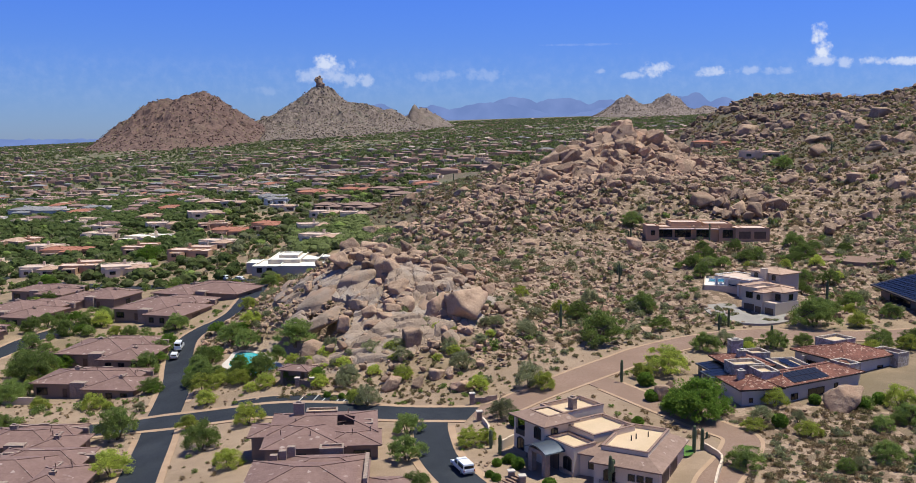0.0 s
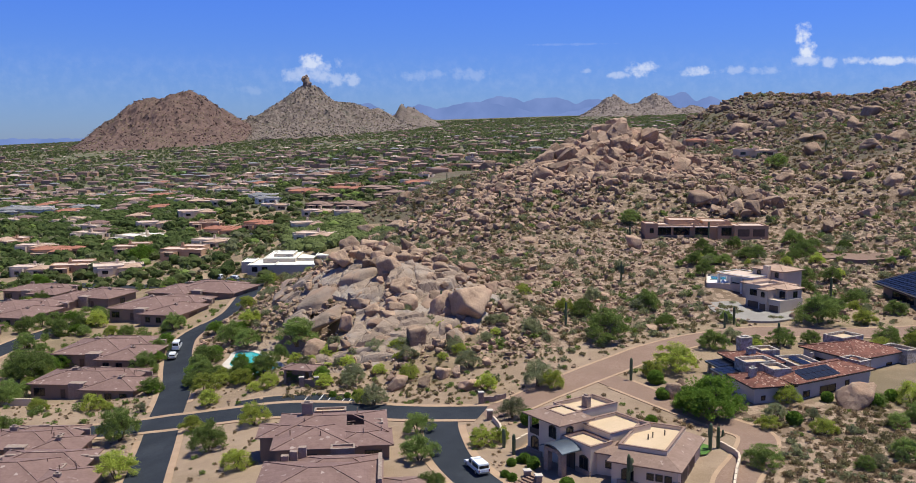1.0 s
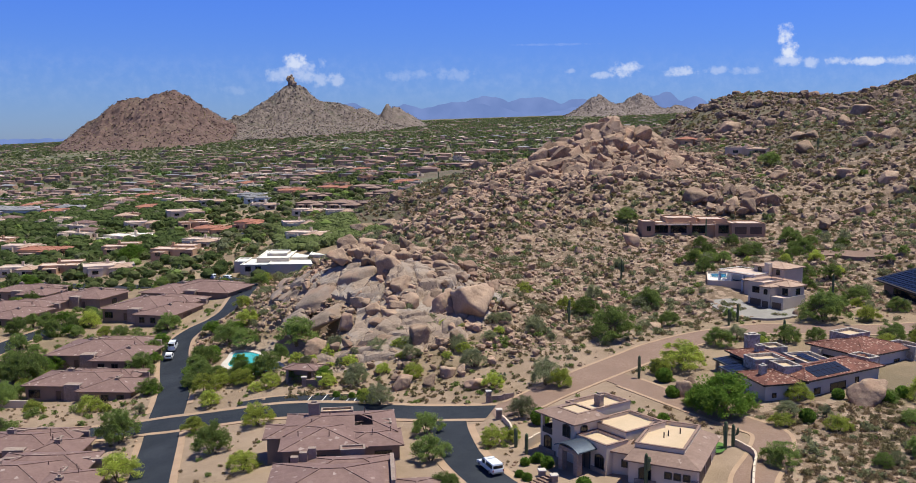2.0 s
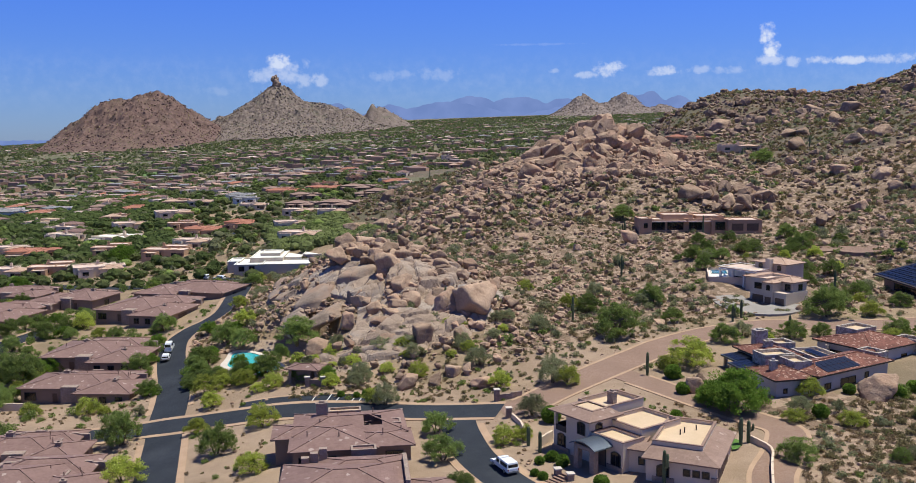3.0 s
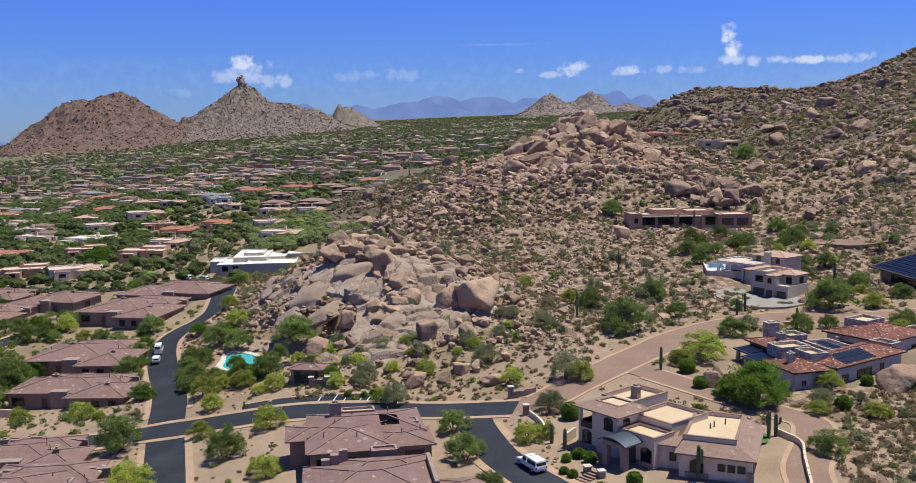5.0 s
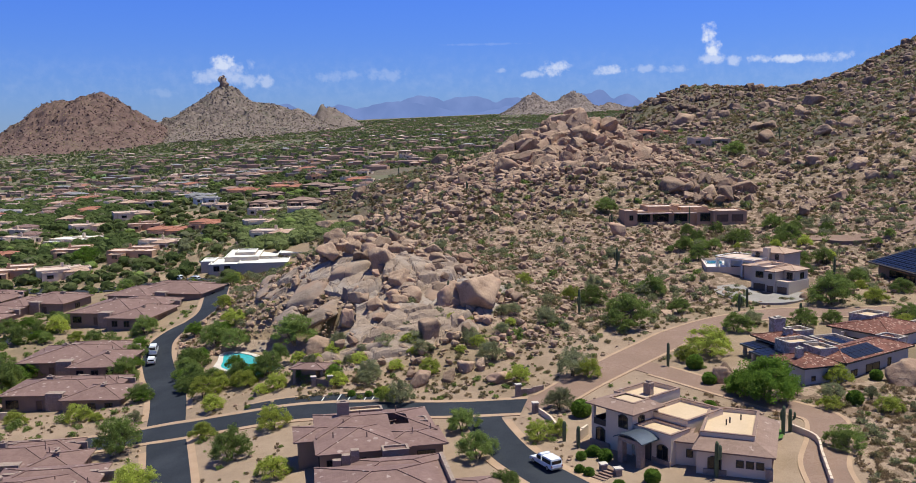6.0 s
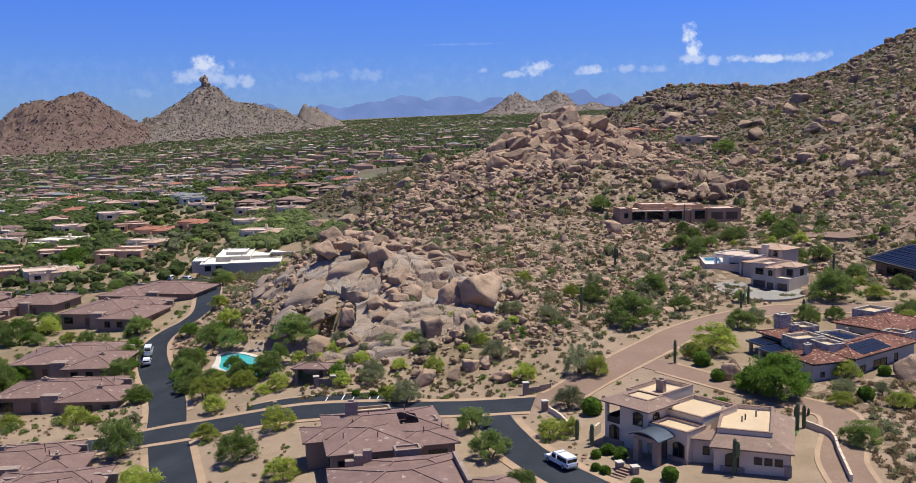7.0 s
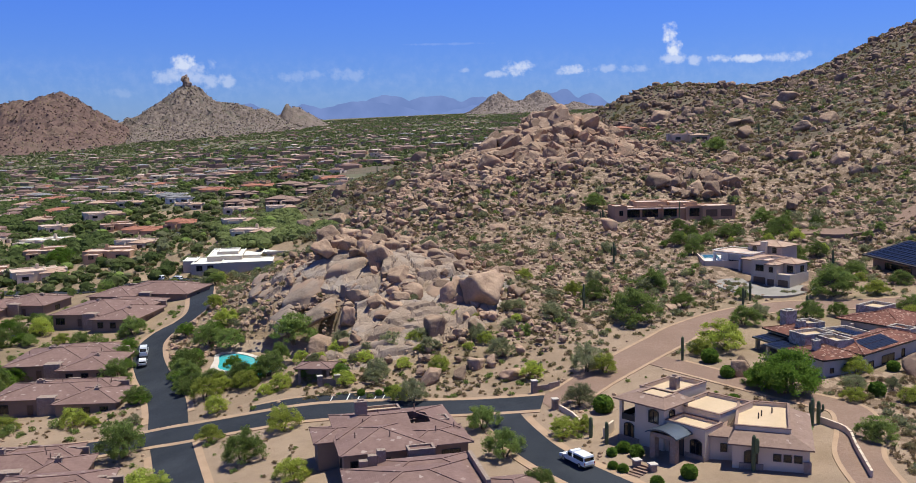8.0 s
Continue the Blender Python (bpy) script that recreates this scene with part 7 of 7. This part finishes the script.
drive = dense([(57.6, 240), (57.2, 234), (57.5, 228), (60, 222), (64.5, 220.5), (70, 223.5), (75, 229)])
tagged(ribbon("concrete_driveway", drive, np.linspace(-4.4, 4.4, 5), 0.55, grey_concrete, 2.2), "pale grey concrete driveway before the garages", "driveway", kind="structure")


def low_wall(pts, hgt, mat, label, thick=0.35, name="garden_wall"):
    """A garden wall that steps with the ground along a line."""
    w = thing(name, label, "wall", pts[0][0], pts[0][1], 0)
    line = dense(pts, 2.0)
    for a, b in zip(line, line[1:]):
        bm = bmesh.new()
        d = b - a
        z = float(height(*((a + b) / 2)))
        m = Matrix.Translation((a[0] - pts[0][0], a[1] - pts[0][1], z)) @ Matrix.Rotation(math.atan2(d[1], d[0]), 4, "Z")
        box(bm, -0.02, -thick / 2, -1.5, float(np.hypot(*d)) + 0.02, thick / 2, hgt, m)
        part("wall_bay", bm, mat, w)
    return w


def pillar(x, y, hgt, mat, label, wide=0.9):
    p = thing("gate_pillar", label, "pillar", x, y, float(height(x, y)), 10, "stone gate pillars")
    bm = bmesh.new()
    box(bm, -wide / 2, -wide / 2, -1, wide / 2, wide / 2, hgt)
    part("shaft", bm, mat, p)
    bm = bmesh.new()
    box(bm, -wide / 2 - 0.12, -wide / 2 - 0.12, hgt, wide / 2 + 0.12, wide / 2 + 0.12, hgt + 0.18)
    part("cap", bm, concrete, p)


for x, y, hgt in ((-6.8, 166.4, 2.2), (-5.2, 156.3, 1.7), (-45.6, 186.1, 2.0), (-42.2, 185.2, 2.0), (0.2, 128.4, 0.9), (1.8, 126.4, 0.9)):
    pillar(x, y, hgt, ledge_stone, "brown stone gate pillar with a concrete cap")
low_wall([(-6.2, 166.6), (-4, 167), (-2.0, 167.8)], 1.1, ledge_stone, "low brown stone entrance wall beside the drive")
low_wall([(-45.2, 186.2), (-42.6, 185.3)], 1.5, stucco_brown, "low brown stucco wall between two pillars")
low_wall([(-124, 201), (-118, 200.5), (-112, 200.3)], 1.7, stucco_beige, "tan stucco garden wall in front of the house")
low_wall([(-4.6, 155.5), (-3.5, 151), (-3.2, 147)], 0.9, stucco_beige, "low curved tan wall beside the garden")
low_wall([(31.5, 138), (33, 133), (31, 127), (28, 118)], 1.0, stucco_beige, "low curved tan wall along the drive")
low_wall([(14, 152), (19, 147), (24, 142.5), (28, 140)], 1.3, stucco_beige, "tan stucco wall behind the villa")
low_wall([(1, 143), (-1.2, 140)], 1.6, stucco_beige, "tan stucco wall beside the villa")

# tile-roofed ramada between the pool and the road
ra = thing("ramada", "small brown stucco ramada with a rose tile roof", "pavilion", -46.5, 190.5, float(height(-46.5, 190.5)), -12)
hip_part(ra, -3.2, -2.2, 3.2, 2.2, 2.6, 0.25, rose_tile, 0.6)
wall_part(ra, -1.6, -1.6, 1.6, 2.0, -1.0, 2.6, stucco_brown)
for x, y in ((-2.9, -1.9), (2.9, -1.9), (-2.9, 1.9), (2.9, 1.9)):
    bm = bmesh.new()
    box(bm, x - 0.25, y - 0.25, -1.0, x + 0.25, y + 0.25, 2.6)
    part("post", bm, ledge_stone, ra)

# garden steps
st = thing("garden_steps", "brown paver steps rising through the gravel garden", "steps", -1.2, 125.6, float(height(-1.2, 125.6)), -52)
for k in range(5):
    bm = bmesh.new()
    box(bm, -1.1, k * 0.75, -0.6, 1.1, k * 0.75 + 0.4, 0.12 + 0.1 * k)
    part("step", bm, pavers, st)

# green lawn beside the garage
bm = bmesh.new()
poly(bm, [(27.6 + 2.2 * math.cos(q) * (1 + 0.2 * math.sin(2 * q)), 137 + 2.8 * math.sin(q), float(height(27.6, 137)) + 0.25) for q in np.linspace(0, 2 * math.pi, 24, endpoint=False)])
tagged(part("lawn", bm, lawn_green, None), "small clipped green lawn beside the garage", "lawn", kind="structure")


# ---- vehicles ----
def wheel(car, x, y, r):
    bm = bmesh.new()
    bmesh.ops.create_cone(bm, cap_ends=True, segments=20, radius1=r, radius2=r, depth=0.24, matrix=Matrix.Translation((x, y, r)) @ Matrix.Rotation(math.pi / 2, 4, "Y"))
    bmesh.ops.bevel(bm, geom=[e for e in bm.edges if e.calc_face_angle(0) > 1], offset=0.05, segments=2, affect="EDGES")
    t = part("wheel", bm, black_rubber, car)
    bm = bmesh.new()
    bmesh.ops.create_cone(bm, cap_ends=True, segments=16, radius1=r * 0.6, radius2=r * 0.6, depth=0.26, matrix=Matrix.Translation((x, y, r)) @ Matrix.Rotation(math.pi / 2, 4, "Y"))
    part("rim", bm, chrome, t)


def prism(bm, profile, half, taper=0.0, top=None):
    """A body swept across the car: a side outline (y, z), narrowing above the height top."""
    left = [bm.verts.new((-half + (taper if top is not None and z > top else 0), y, z)) for y, z in profile]
    right = [bm.verts.new((half - (taper if top is not None and z > top else 0), y, z)) for y, z in profile]
    bm.faces.new(left[::-1])
    bm.faces.new(right)
    n = len(profile)
    for i in range(n):
        bm.faces.new((left[i], left[(i + 1) % n], right[(i + 1) % n], right[i]))
    bmesh.ops.recalc_face_normals(bm, faces=bm.faces)
    bmesh.ops.bevel(bm, geom=list(bm.edges), offset=0.05, segments=2, affect="EDGES", profile=0.6)


def vehicle(kind, x, y, rz, label, paint=white_paint, length=5.7, tall=1.9):
    """A pickup with a shell, an estate car or a boxy truck; it points along +y."""
    car = thing(kind, label, "vehicle", x, y, float(height(x, y)) + 0.12, rz, "vehicles on the road")
    h, L = 0.97, length / 2
    belt = tall * 0.56
    bm = bmesh.new()
    prism(bm, [(-L, 0.45), (-L, belt), (L * 0.42, belt), (L * 0.9, belt - 0.12), (L, belt - 0.35), (L, 0.45)], h)
    part("body", bm, paint, car)
    bm = bmesh.new()
    prism(bm, [(-L * 0.06, belt - 0.03), (0.0, tall), (L * 0.22, tall), (L * 0.5, belt - 0.03)] if kind == "pickup_truck" else [(-L * 0.96, belt - 0.03), (-L * 0.8, tall), (L * 0.2, tall), (L * 0.5, belt - 0.03)], h - 0.02, 0.14, tall - 0.2)
    part("cab", bm, paint, car)
    if kind == "pickup_truck":
        bm = bmesh.new()
        prism(bm, [(-L * 0.97, belt - 0.02), (-L * 0.92, tall - 0.04), (-L * 0.1, tall - 0.02), (-L * 0.1, belt - 0.02)], h - 0.02, 0.1, tall - 0.25)
        part("bed_shell", bm, paint, car)
    rows = [(-L * 0.9, -L * 0.16), (-L * 0.02, L * 0.28)] if kind == "pickup_truck" else [(-L * 0.78, -L * 0.36), (-L * 0.3, L * 0.04), (L * 0.08, L * 0.3)]
    for sx in (-1, 1):
        for y0, y1 in rows:
            bm = bmesh.new()
            box(bm, sx * (h - 0.06), y0, belt + 0.08, sx * (h + 0.008), y1, tall - 0.24)
            part("side_window", bm, car_glass, car)
        for yy in (-L * 0.62, L * 0.64):
            wheel(car, sx * (h - 0.1), yy, 0.39)
        bm = bmesh.new()
        box(bm, sx * (h - 0.3), L - 0.06, belt - 0.42, sx * (h - 0.03), L + 0.02, belt - 0.2)
        part("headlight", bm, chrome, car)
        bm = bmesh.new()
        box(bm, sx * (h - 0.2), -L - 0.02, belt - 0.35, sx * (h - 0.02), -L + 0.06, belt - 0.02)
        part("tail_light", bm, lamp_red, car)
        bm = bmesh.new()
        box(bm, sx * h, L * 0.36, belt + 0.02, sx * (h + 0.22), L * 0.42, belt + 0.2)
        part("mirror", bm, paint, car)
    bm = bmesh.new()
    poly(bm, [(-h + 0.2, L * 0.25, tall - 0.06), (h - 0.2, L * 0.25, tall - 0.06), (h - 0.1, L * 0.485, belt + 0.04), (-h + 0.1, L * 0.485, belt + 0.04)])
    bmesh.ops.translate(bm, verts=bm.verts, vec=(0, 0.035, 0.03))
    part("windscreen", bm, car_glass, car)
    bm = bmesh.new()
    box(bm, -h + 0.2, -L * 0.97 - 0.02, belt + 0.1, h - 0.2, -L * 0.93, tall - 0.3)
    part("rear_window", bm, car_glass, car)
    for yy in (-L - 0.06, L - 0.04):
        bm = bmesh.new()
        box(bm, -h + 0.05, yy, 0.42, h - 0.05, yy + 0.1, 0.66)
        part("bumper", bm, chrome, car)
    return car


vehicle("pickup_truck", -7.4, 131.6, 24, "white pickup truck with a white bed shell parked at the kerb")
vehicle("estate_car", -92.2, 239.0, 12, "silver-grey estate car parked at the kerb", white_paint, 4.8, 1.7)
vehicle("box_truck", -93.6, 246.5, 10, "white work truck parked at the kerb", white_paint, 6.4, 2.6)
vehicle("estate_car", -106, 349, 70, "pale car parked by the white-roofed building", white_paint, 4.8, 1.7)
vehicle("estate_car", -113, 352, 60, "pale van parked by the white-roofed building", white_paint, 5.2, 2.1)
